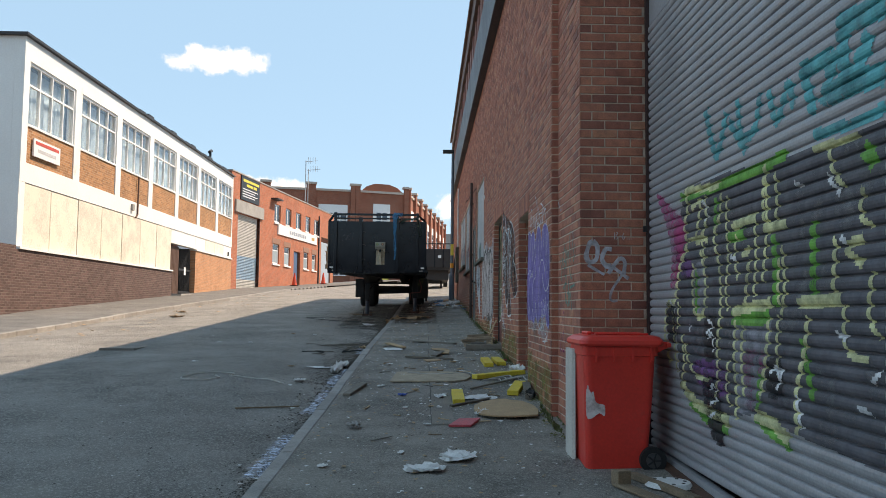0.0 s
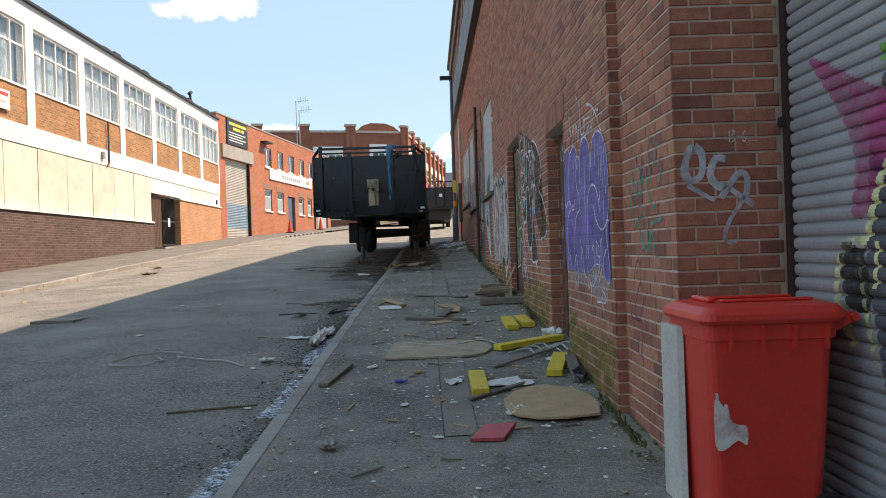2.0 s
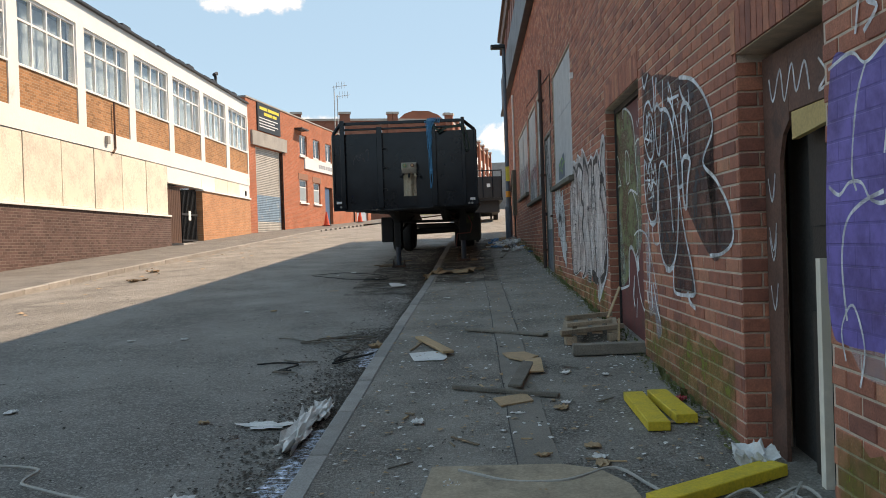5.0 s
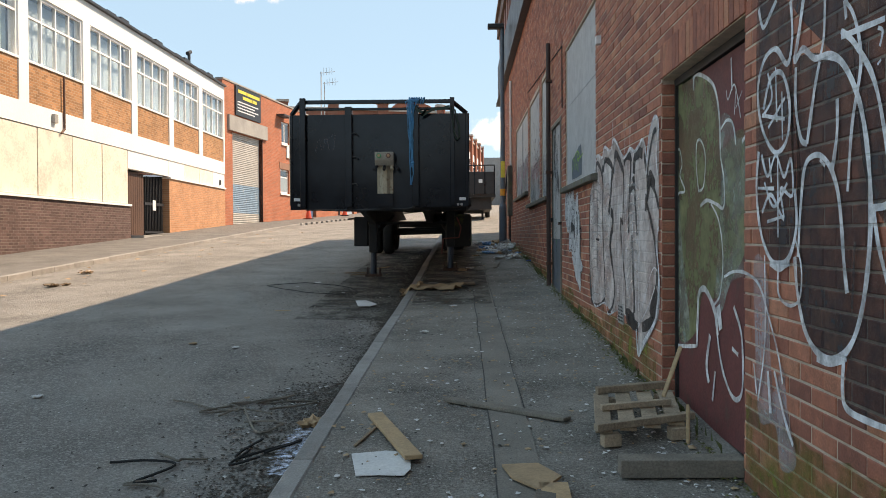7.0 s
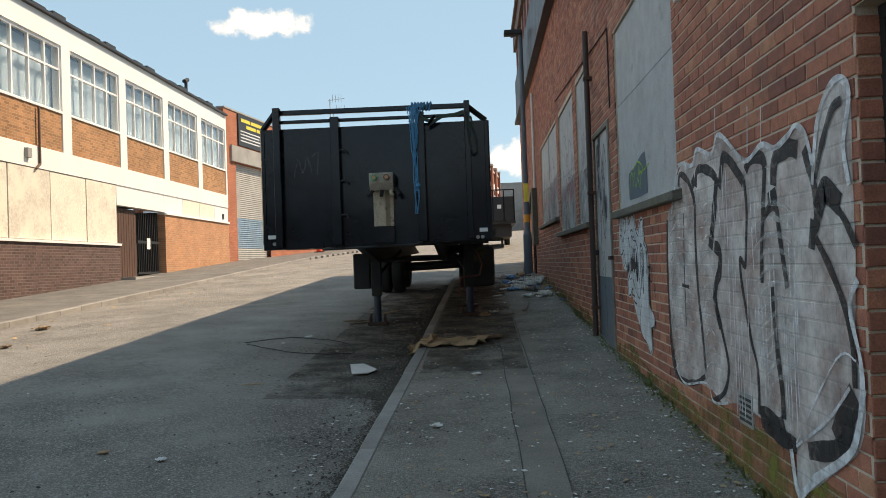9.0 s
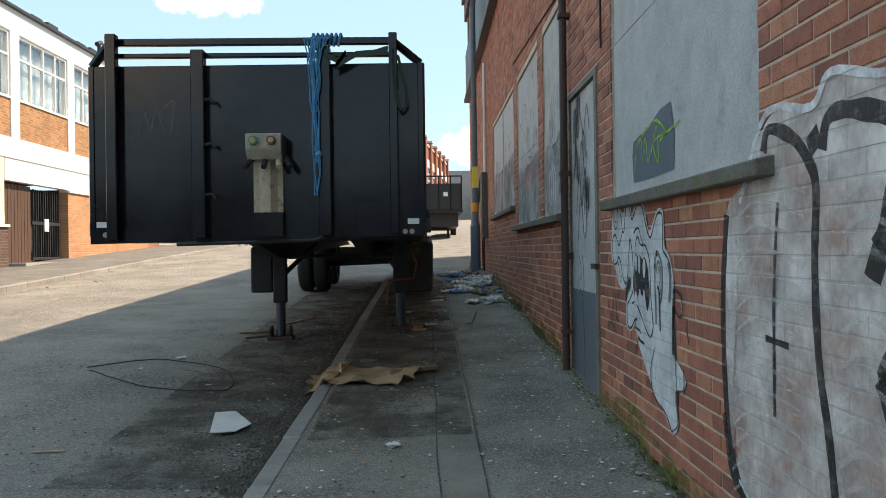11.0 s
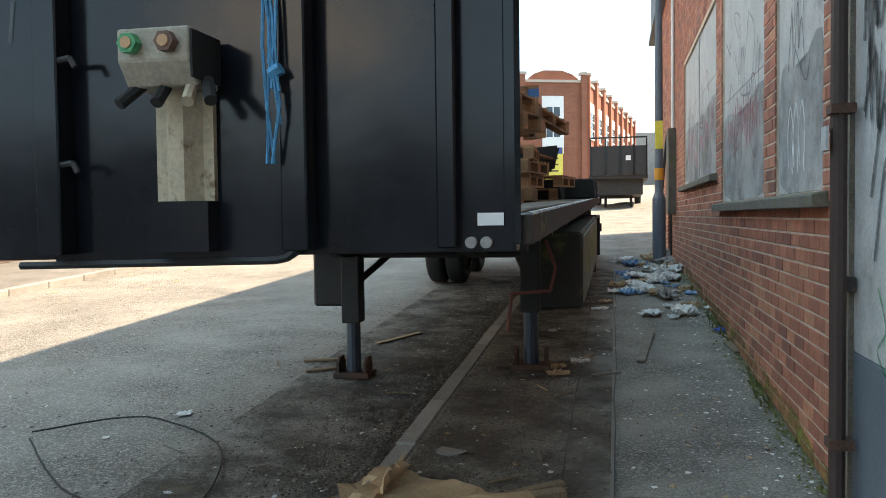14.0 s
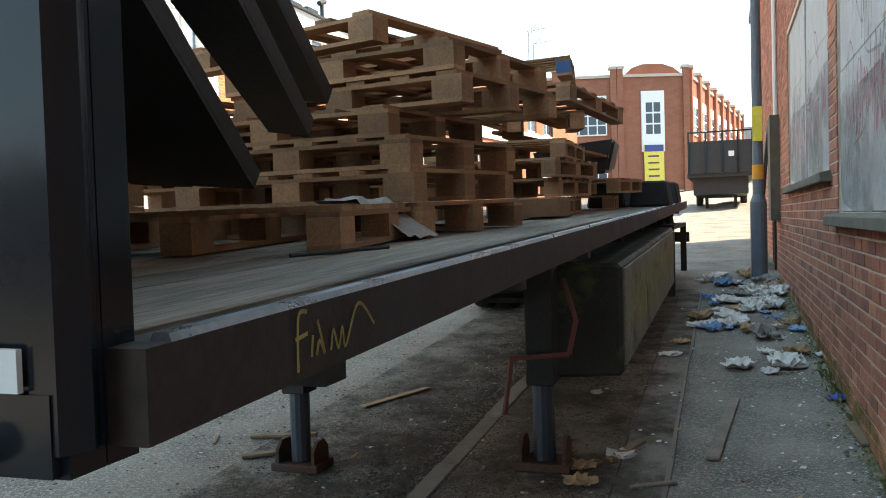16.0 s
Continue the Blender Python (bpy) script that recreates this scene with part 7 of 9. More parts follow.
w = face_box("window", M_frame_white, fb, a, b, 2.2, 4.3, 0.0, 0.2, 8.4, 13.9, "tall white window surround")
for k in range(2):
    for r in range(3):
        face_box("pane", M_glass, w, a, b, 2.6 + k * 0.72, 3.2 + k * 0.72, 0.201, 0.21, 10.0 + r * 1.0, 10.85 + r * 1.0)
bn = face_box("banner", mat("yellow_banner", (0.75, 0.60, 0.12), 0.7), fb, a, b, 2.35, 4.15, 0.3, 0.36, 4.5, 9.0, "yellow banner with blue heading and dark lines")
face_box("print_bar", mat("banner_blue", (0.04, 0.07, 0.25), 0.6), bn, a, b, 2.4, 4.1, 0.361, 0.37, 8.4, 9.0)
for k in range(5):
    face_box("print_bar", M_brown, bn, a, b, 2.7, 3.7, 0.361, 0.37, 7.9 - k * 0.6, 8.05 - k * 0.6)
bm = bmesh.new()
d = (b - a).normalized()
prism(bm, [(*(a + d * u), z) for u, z in ((0.6, 15.3), (6.0, 15.3), (5.2, 16.0), (4.2, 16.35), (2.4, 16.35), (1.4, 16.0))], (0.1, 0.35, 0))
part("pediment", bm, M_brick_far, fb)
# plain distance beyond the bend
fd = thing("distant_buildings", "hazy row of low buildings at the end of the street", "building")
boxes("block", M_concrete, fd, (3.5, 9, 160, 175, 4, 16))
boxes("block", B_red_far, fd, (9.2, 40, 150, 170, 4, 12))

# ---- street lamp ----
sl = thing("street_lamp", "tall grey steel street lamp with orange band", "street lamp")
M_lamp = mat("grey_lamp_paint", (0.10, 0.13, 0.16), 0.55, vary=0.12)
bm = bmesh.new()
tube(bm, (1.02, 32.75, 1.6), (1.02, 32.75, 2.75), 0.105, 14)
tube(bm, (1.02, 32.75, 2.75), (1.02, 32.75, 2.85), 0.105, 14, 0.07)
tube(bm, (1.02, 32.75, 2.85), (1.02, 32.75, 7.72), 0.07, 12, 0.05)
part("pole", bm, M_lamp, sl, smooth=False)
bm = bmesh.new()
tube(bm, (1.02, 32.75, 3.05), (1.02, 32.75, 3.24), 0.073, 14)
part("band", bm, mat("orange_band", (0.75, 0.30, 0.03), 0.5), sl, "orange band")
boxes("sticker", M_yel, sl, (0.96, 1.08, 32.672, 32.678, 3.55, 4.0), label="yellow sticker")
boxes("lamp_head", M_steel_dark, sl, (0.62, 1.06, 32.62, 32.88, 7.66, 7.78), bev=0.02)
# ---- dark planks leaning at the end of the wall ----
for i, (y, dx) in enumerate(((34.1, 0.0), (34.45, 0.05), (34.8, 0.02))):
    pl = thing("leaning_plank", "long dark plank leaning against the wall", "plank", "planks leaning on the wall")
    bm = bmesh.new()
    prism(bm, [(0.98 + dx, y, G(y) - 0.02), (1.03 + dx, y, G(y) - 0.02), (1.26, y, 3.9 - 0.1 * i), (1.21, y, 3.9 - 0.1 * i)], (0, 0.24, 0))
    bevel(bm, 0.006, 1)
    part("board", bm, M_steel_dark, pl)

# ---- black flatbed trailer with headboard ----
tr = thing("flatbed_trailer", "black flatbed trailer with tall steel headboard parked over the kerb", "trailer")
HY = 21.66
DS = 0.0255


def deck_z(y):
    return 2.50 + (y - HY) * DS


bm = bmesh.new()
prism(bm, [(-2.57, HY, 2.335), (0.0, HY, 2.375), (0.0, HY, 3.71), (-2.57, HY, 3.70)], (0, 0.05, 0))
hb = part("headboard", bm, M_black, tr, "glossy black steel headboard")
bm = bmesh.new()
# raised tray plate with rounded lower corner
c = [(-1.76, 2.33), (-0.86, 2.35)] + [(-0.86 + 0.10 * math.sin(a), 2.45 - 0.10 * math.cos(a)) for a in (0.4, 0.8, 1.2, 1.57)] + [(-0.76, 3.70), (-1.76, 3.70)]
prism(bm, [(x, HY - 0.022, z) for x, z in c], (0, 0.02, 0))
bevel(bm, 0.006, 1)
part("front_plate", bm, M_black, hb)
bm = bmesh.new()
lip = [(-1.90, 2.325), (-0.86, 2.345)] + [(-0.86 + 0.115 * math.sin(a), 2.46 - 0.115 * math.cos(a)) for a in (0.4, 0.8, 1.2, 1.57)] + [(-0.745, 3.3)]
for p, q in zip(lip, lip[1:]):
    tube(bm, (p[0], HY - 0.03, p[1]), (q[0], HY - 0.03, q[1]), 0.016, 6)
part("lip", bm, M_steel_dark, hb)
bm = bmesh.new()
prism(bm, [(-2.56, HY - 0.012, 2.34), (-0.01, HY - 0.012, 2.378), (-0.01, HY - 0.012, 2.46), (-2.56, HY - 0.012, 2.44)], (0, 0.01, 0))
part("kick_plate", bm, M_black, hb)
for x0, x1, zt, dp_ in ((-2.41, -2.33, 3.93, 0.10), (-1.76, -1.66, 3.80, 0.12), (-0.80, -0.705, 3.82, 0.12), (-0.26, -0.195, 3.93, 0.08)):
    bm = bmesh.new()
    box(bm, x0, x1, HY - dp_, HY - 0.024, 2.36 + 0.012 * (x0 + 2.5), zt)
    bevel(bm, 0.006, 1)
    part("post", bm, M_black, hb)
for z0, z1 in ((3.86, 3.915), (3.765, 3.80)):
    boxes("top_rail", M_black, hb, (-2.42, -0.24, HY - 0.0, HY + 0.05, z0, z1), bev=0.006)
for pts in (((-2.55, 2.4), (-2.55, 3.70), (-2.40, 3.90)), ((-0.02, 2.4), (-0.02, 3.71), (-0.25, 3.90))):
    bm = bmesh.new()
    for p, q in zip(pts, pts[1:]):
        tube(bm, (p[0], HY + 0.02, p[1]), (q[0], HY + 0.02, q[1]), 0.034, 6)
    part("corner_bar", bm, M_black, hb)
bm = bmesh.new()
box(bm, -0.10, 0.0, HY + 0.052, HY + 0.10, 2.375, 3.70)
part("side_return", bm, M_black, hb)
for x in (-0.085, -2.47):
    boxes("reflector_plate", M_frame_white, hb, (x - 0.045, x + 0.045, HY - 0.020, HY - 0.013, 2.462, 2.505))
for x in (-0.15, -0.098, -2.44):
    bm = bmesh.new()
    tube(bm, (x, HY - 0.045, 2.405), (x, HY - 0.012, 2.405), 0.02, 12)
    part("marker_light", bm, mat("dusty_lens", (0.30, 0.29, 0.28), 0.35), hb)
for z in (3.42, 3.08, 2.70):
    bm = bmesh.new()
    tube(bm, (-1.67, HY - 0.10, z), (-1.60, HY - 0.12, z + 0.005), 0.011, 6)
    tube(bm, (-1.60, HY - 0.12, z + 0.005), (-1.58, HY - 0.12, z - 0.03), 0.011, 6)
    part("rope_hook", bm, M_steel_dark, hb)
# air-line box on its cream bracket
M_cream = mat("rusty_cream_plate", (0.48, 0.40, 0.29), 0.75, vary=0.15, scale=8, fine=60, stain=(0.22, 0.13, 0.08), stain_scale=14, stain_at=0.58)
bx = part("bracket", (lambda b_: (box(b_, -1.305, -1.265, HY - 0.05, HY - 0.024, 2.42, 2.97), box(b_, -1.12, -1.08, HY - 0.05, HY - 0.024, 2.42, 2.97), prism(b_, [(-1.265, HY - 0.05, 2.42), (-1.22, HY - 0.11, 2.42), (-1.165, HY - 0.11, 2.42), (-1.12, HY - 0.05, 2.42)], (0, 0, 0.55)), b_)[-1])(bmesh.new()), M_cream, hb, "cream painted rusty bracket")
boxes("bracket_foot", M_black, hb, (-1.31, -1.075, HY - 0.114, HY - 0.0235, 2.38, 2.56))
bm = bmesh.new()
prism(bm, [(-1.320, HY - 0.05, 3.130), (-1.320, HY - 0.26, 3.140), (-1.320, HY - 0.26, 3.030), (-1.320, HY - 0.20, 2.950), (-1.320, HY - 0.05, 2.950)], (0.265, 0, 0))
bevel(bm, 0.006, 1)
ab = part("airline_box", bm, mat("grey_cream_steel", (0.36, 0.32, 0.26), 0.7, vary=0.2, stain=(0.16, 0.10, 0.07), stain_scale=10, stain_at=0.58), hb, "dirty cream steel air-line box")
boxes("side_cover", M_rubber, ab, (-1.053, -1.045, HY - 0.255, HY - 0.05, 2.970, 3.130))
for x, mm in ((-1.260, mat("green_knob", (0.03, 0.30, 0.13), 0.5)), (-1.125, mat("brown_knob", (0.16, 0.08, 0.06), 0.6))):
    bm = bmesh.new()
    tube(bm, (x, HY - 0.262, 3.085), (x, HY - 0.30, 3.085), 0.036, 6)
    part("coupling", bm, mm, ab)
    bm = bmesh.new()
    tube(bm, (x, HY - 0.30, 3.085), (x, HY - 0.306, 3.085), 0.02, 10)
    part("coupling_face", bm, mat("orange_face", (0.55, 0.30, 0.16), 0.6), ab)
for x, dx, m_ in ((-1.280, -0.05, M_rubber), (-1.190, 0.0, M_rubber), (-1.095, 0.02, M_cream), (-1.040, 0.05, M_rubber)):
    bm = bmesh.new()
    tube(bm, (x, HY - 0.16, 2.970), (x + dx, HY - 0.24, 2.89), 0.022, 8)
    part("hose_end", bm, m_, ab)
# rope and straps tied to the rail
rp = thing("blue_rope", "coiled blue nylon rope hanging from the headboard rail", "rope")
M_rope = mat("blue_nylon", (0.03, 0.24, 0.42), 0.7, vary=0.25, scale=30, fine=200)
rnd = random.Random(11)
for k in range(16):
    bm = bmesh.new()
    x0 = -0.84 + rnd.uniform(-0.05, 0.09)
    pts = [Vector((x0 + 0.06, HY + 0.02, 3.93)), Vector((x0 + rnd.uniform(-0.05, 0.05), HY - 0.15, 3.86))]
    zb = 2.68 if k % 4 == 0 else rnd.uniform(2.75, 3.6)
    for j in range(1, 7):
        f = j / 6
        pts.append(Vector((x0 * (1 - f) + (-0.80 + rnd.uniform(-0.03, 0.03)) * f, HY - 0.15 - rnd.uniform(0, 0.02), 3.86 + (zb - 3.86) * f)))
    sweep(bm, pts, 0.0065, 5)
    part("strand", bm, M_rope, rp)
bm = bmesh.new()
for k in range(7):
    a = -0.86 + 0.035 * k
    tube(bm, (a, HY - 0.012, 3.84), (a + 0.02, HY - 0.012, 3.935), 0.012, 5)
    tube(bm, (a + 0.02, HY - 0.012, 3.935), (a + 0.02, HY + 0.062, 3.93), 0.012, 5)
part("lashing", bm, M_rope, rp)
bm = bmesh.new()
tube(bm, (-0.81, HY - 0.16, 2.98), (-0.77, HY - 0.165, 3.0), 0.022, 6)
part("knot", bm, M_rope, rp)
st = thing("green_strap", "dark green ratchet strap looped over the rail", "strap")
M_strap = mat("dark_green_webbing", (0.035, 0.06, 0.045), 0.85)
bm = bmesh.new()
pts = [(-0.80, 3.86), (-0.72, 3.74), (-0.64, 3.70), (-0.58, 3.76), (-0.66, 3.66), (-0.5, 3.75), (-0.36, 3.76), (-0.26, 3.79)]
for p, q in zip(pts, pts[1:]):
    prism(bm, [(p[0], HY - 0.14, p[1] - 0.022), (q[0], HY - 0.14, q[1] - 0.022), (q[0], HY - 0.14, q[1] + 0.022), (p[0], HY - 0.14, p[1] + 0.022)], (0, 0.006, 0))
part("webbing", bm, M_strap, st)
bm = bmesh.new()
pts = [Vector(p) for p in ((-0.23, 3.8), (-0.22, 3.6), (-0.20, 3.4), (-0.16, 3.32), (-0.125, 3.36), (-0.13, 3.5), (-0.19, 3.75))]
for p, q in zip(pts, pts[1:]):
    prism(bm, [(p.x - 0.012, HY - 0.1, p.y), (q.x - 0.012, HY - 0.1, q.y), (q.x + 0.012, HY - 0.085, q.y), (p.x + 0.012, HY - 0.085, p.y)], (0, 0.004, 0.002))
part("loop", bm, M_strap, st)
bm = bmesh.new()
stroke(bm, [(-2.2, 3.15), (-2.15, 3.35), (-2.1, 3.2), (-2.05, 3.37), (-2.0, 3.2)], 0.02, lambda u, v: (u, HY - 0.0045, v))
stroke(bm, [(-1.99, 3.38), (-1.92, 3.42), (-1.94, 3.18)], 0.018, lambda u, v: (u, HY - 0.0045, v))
part("chalk_tag", bm, paint("faint_chalk", (0.16, 0.16, 0.165), 0.5, False), hb)

# deck: rave, planks, chassis
M_plank = mat("grey_deck_plank", (0.21, 0.175, 0.14), 0.85, vary=0.4, scale=9, fine=110, obj_random=0.3, bump=0.6, stain=(0.10, 0.085, 0.07), stain_scale=4, stain_at=0.56, grain=(1, 0.06, 1))
Y1 = 34.2
boxes("deck_bearer", M_steel_dark, tr, (-2.46, -0.03, HY + 0.06, HY + 0.5, deck_z(HY) - 0.08, deck_z(HY) - 0.045))
rnd = random.Random(17)
for i in range(13):
    x0, y = -2.46 + i * 0.187, HY + 0.06
    while y < Y1 - 0.1:
        y2 = min(Y1, y + rnd.uniform(3.2, 4.6))
        dz = rnd.uniform(-0.004, 0.002)
        bm = bmesh.new()
        prism(bm, [(x0 + 0.006, y + 0.006, deck_z(y) - 0.035), (x0 + 0.178, y + 0.006, deck_z(y) - 0.035), (x0 + 0.178, y + 0.006, deck_z(y) + dz), (x0 + 0.006, y + 0.006, deck_z(y) + dz)], (0, y2 - y - 0.012, (y2 - y) * DS))
        bevel(bm, 0.004, 1)
        part("deck_plank", bm, M_plank, tr)
        y = y2
for x0, x1 in ((-0.025, 0.05), (-2.53, -2.465)):
    bm = bmesh.new()
    prism(bm, [(x0, HY + 0.055, deck_z(HY) - 0.105), (x1, HY + 0.055, deck_z(HY) - 0.105), (x1, HY + 0.055, deck_z(HY) - 0.004), (x0, HY + 0.055, deck_z(HY) - 0.004)], (0, Y1 - HY, (Y1 - HY) * DS))
    part("side_rave", bm, mat("rusty_black_rave", (0.032, 0.021, 0.017), 0.6, vary=0.35, scale=4, fine=50, stain=(0.022, 0.022, 0.025), stain_scale=1.5, stain_at=0.5), tr, "rusty brown steel side rave")
    bm = bmesh.new()
    xm = x1 - 0.03 if x1 > 0 else x0 + 0.002
    prism(bm, [(xm, HY + 0.1, deck_z(HY) - 0.003), (xm + 0.028, HY + 0.1, deck_z(HY) - 0.003), (xm + 0.024, HY + 0.1, deck_z(HY) + 0.006), (xm + 0.004, HY + 0.1, deck_z(HY) + 0.006)], (0, Y1 - HY - 0.1, (Y1 - HY) * DS))
    part("edge_strip", bm, mat("worn_bright_steel", (0.32, 0.36, 0.40), 0.3, metal=0.7), tr, "worn bright steel edge strip")
bm = bmesh.new()
on_rave = lambda u, v: (0.0535, u, v)
z_ = deck_z(22.1) - 0.05
for pts in ([(22.02, z_ - 0.045), (22.025, z_ + 0.03), (22.05, z_ + 0.035)], [(22.015, z_), (22.05, z_ + 0.005)], [(22.06, z_ - 0.03), (22.065, z_)], [(22.075, z_ - 0.03), (22.085, z_ - 0.01), (22.10, z_ - 0.03), (22.08, z_ + 0.02)], [(22.12, z_ - 0.03), (22.13, z_), (22.145, z_ - 0.03), (22.16, z_ + 0.0), (22.17, z_ - 0.03), (22.22, z_ + 0.03), (22.28, z_ - 0.01)]):
    stroke(bm, pts, 0.007, on_rave)
part("yellow_tag", bm, paint("dull_yellow_spray", (0.42, 0.34, 0.10), 0.8, False), tr)
for x in (-1.80, -0.75):
    bm = bmesh.new()
    prism(bm, [(x, 25.0, deck_z(25.0) - 0.40), (x + 0.10, 25.0, deck_z(25.0) - 0.40), (x + 0.10, 22.5, deck_z(22.5) - 0.04), (x, 22.5, deck_z(22.5) - 0.04)], (0, 8.5, 8.5 * DS))
    part("chassis_rail", bm, M_steel_dark, tr)
for i in range(9):
    y = HY + 0.6 + i * 1.4
    boxes("cross_member", M_steel_dark, tr, (-2.46, -0.03, y, y + 0.08, deck_z(y) - 0.17, deck_z(y) - 0.04))
# landing legs
for x, zf in ((-1.77, road_z(-1.77, 25.3)), (-0.32, pave_z(-0.32, 25.3))):
    lg = boxes("landing_leg", M_steel_dark, tr, (x - 0.075, x + 0.075, 25.22, 25.38, zf + 0.45, 2.52), bev=0.008)
    bm = bmesh.new()
    tube(bm, (x, 25.3, zf + 0.05), (x, 25.3, zf + 0.5), 0.058, 12)
    part("inner_tube", bm, mat("greasy_blue_steel", (0.06, 0.075, 0.10), 0.4, metal=0.4), lg)
    boxes("foot", M_rust, lg, (x - 0.15, x + 0.15, 25.2, 25.42, zf, zf + 0.045), bev=0.006)
    for s in (-0.125, 0.105):
        bm = bmesh.new()
        prism(bm, [(x + s, 25.22, zf + 0.04), (x + s, 25.4, zf + 0.04), (x + s, 25.4, zf + 0.12), (x + s, 25.35, zf + 0.17), (x + s, 25.27, zf + 0.17), (x + s, 25.22, zf + 0.12)], (0.02, 0, 0))
        part("foot_cheek", bm, M_rust, lg)
    bm = bmesh.new()
    tube(bm, (x, 25.35, 1.95), (x + (0.3 if x < -1 else -0.3), 26.2, 2.35), 0.03, 8)
    part("brace", bm, M_steel_dark, lg)
bm = bmesh.new()
tube(bm, (-1.69, 25.3, 2.2), (-0.40, 25.3, 2.2), 0.03, 8)
part("cross_shaft", bm, M_steel_dark, tr)
bm = bmesh.new()
for p, q in (((-0.2, 25.3, 2.3), (-0.12, 25.2, 2.1)), ((-0.12, 25.2, 2.1), (-0.16, 25.2, 1.92)), ((-0.16, 25.2, 1.92), (-0.45, 25.15, 1.9)), ((-0.45, 25.15, 1.9), (-0.48, 25.1, 1.62))):
    tube(bm, p, q, 0.014, 6)
part("crank_handle", bm, mat("rusty_red_handle", (0.22, 0.07, 0.06), 0.7), tr)
# mudguard box, side tool locker, rear guards
boxes("side_box", M_steel_dark, tr, (-2.15, -1.88, 25.4, 25.65, 1.76, 2.32), bev=0.02)
M_locker = mat("locker_paint", (0.03, 0.03, 0.026), 0.6, vary=0.3, scale=3, stain=(0.12, 0.13, 0.04), stain_scale=3.5, stain_at=0.55)
bm = bmesh.new()
prism(bm, [(-0.42, 25.55, 1.72), (0.07, 25.55, 1.75), (0.07, 25.55, 2.36), (-0.42, 25.55, 2.38)], (0, 4.7, 4.7 * DS))
bevel(bm, 0.02, 1)
part("tool_locker", bm, M_locker, tr, "dark side locker with faded yellow and green paint")
bm = bmesh.new()
prism(bm, [(0.0705, 25.62, 1.80), (0.0705, 30.1, 1.80 + 4.48 * DS), (0.0705, 30.1, 2.33 + 4.48 * DS), (0.0705, 25.62, 2.33)], (0.012, 0, 0))
part("locker_panel", bm, mat("faded_locker_panel", (0.24, 0.24, 0.18), 0.55, vary=0.3, scale=3, fine=50, stain=(0.05, 0.052, 0.045), stain_scale=2.2, stain_at=0.54), tr, "faded olive painted side panel")
bm = bmesh.new()
on_l = lambda u, v: (0.0845, u, v + (u - 25.55) * DS)
rnd = random.Random(4)
for k in range(9):
    u = 25.9 + k * 0.45
    stroke(bm, [(u, 1.88), (u + 0.1, 2.22), (u + 0.2, 1.95), (u + 0.28, 2.28), (u + 0.36, 1.98)], 0.05, on_l)
part("locker_paint_marks", bm, paint("yellow_green_spray", (0.50, 0.50, 0.10), 0.8, False), tr)
boxes("rear_guard", M_steel_dark, tr, (-0.5, 0.06, 30.6, 33.6, 2.45, 2.5), (-0.02, 0.06, 30.6, 30.68, 1.7, 2.45), (-0.02, 0.06, 33.5, 33.6, 1.8, 2.45))
boxes("rear_bumper", M_steel_dark, tr, (-2.4, 0.08, 34.1, 34.2, 2.2, 2.35))


def wheel(parent, x, y, z, r=0.50, w=0.26):
    """Tyre with tread grooves and a recessed rim."""
    bm = bmesh.new()
    prof = [(0.30, -w / 2 + 0.03), (0.34, -w / 2), (r - 0.06, -w / 2), (r - 0.012, -w / 2 + 0.03), (r, -w / 4), (r, w / 4), (r - 0.012, w / 2 - 0.03), (r - 0.06, w / 2), (0.34, w / 2), (0.30, w / 2 - 0.03)]
    n = 28
    rings = [[bm.verts.new((x + o, y + q * math.cos(2 * math.pi * i / n), z + q * math.sin(2 * math.pi * i / n))) for q, o in prof] for i in range(n)]
    for i in range(n):
        for k_ in range(len(prof)):
            j, k2 = (i + 1) % n, (k_ + 1) % len(prof)
            bm.faces.new((rings[i][k_], rings[j][k_], rings[j][k2], rings[i][k2]))
    wh = part("wheel", bm, M_rubber, parent, "black truck tyre", smooth=True)
    bm = bmesh.new()
    tube(bm, (x - 0.09, y, z), (x + 0.09, y, z), 0.305, 24)
    tube(bm, (x - 0.13, y, z), (x + 0.13, y, z), 0.12, 16)
    part("rim", bm, M_rust, wh)


for y in (31.2, 32.6):
    for x in (-2.3, -2.0):
        wheel(tr, x, y, road_z(x, y) + 0.5)
    for x in (-0.5, -0.2):
        wheel(tr, x, y, pave_z(x, y) + 0.48)
    bm = bmesh.new()
    tube(bm, (-2.2, y, road_z(-2, y) + 0.52), (-0.3, y, road_z(-2, y) + 0.58), 0.07, 10)
    part("axle", bm, M_steel_dark, tr)

# ---- pallets on the deck ----
M_pal = mat("pallet_timber", (0.37, 0.19, 0.10), 0.85, vary=0.2, scale=7, fine=90, obj_random=0.38, bump=0.3)


def make_pallet(label, blue=False):
    p = thing("pallet", label, "pallet", "pallets stacked on the trailer")
    M_b = mat("blue_block", (0.04, 0.13, 0.30), 0.7) if blue else M_pal
    for k in range(6):
        y = 0.02 + k * 0.225
        boxes("top_board", M_pal, p, (0, 1.0, y, y + 0.095, 0.1135, 0.130))
    for x in (0.0, 0.45, 0.9):
        boxes("stringer", M_pal, p, (x, x + 0.1, 0, 1.22, 0.0965, 0.113))
        boxes("bottom_board", M_pal, p, (x, x + 0.1, 0, 1.22, 0, 0.018))
        for y in (0.0, 0.54, 1.08):
            boxes("block", M_b if y == 0 else M_pal, p, (x, x + 0.1, y, y + 0.14, 0.0185, 0.096))
    return p


master = make_pallet("weathered wooden pallet stacked on the trailer deck")
tilt = Matrix.Rotation(math.atan(DS), 4, "X")
rnd = random.Random(21)
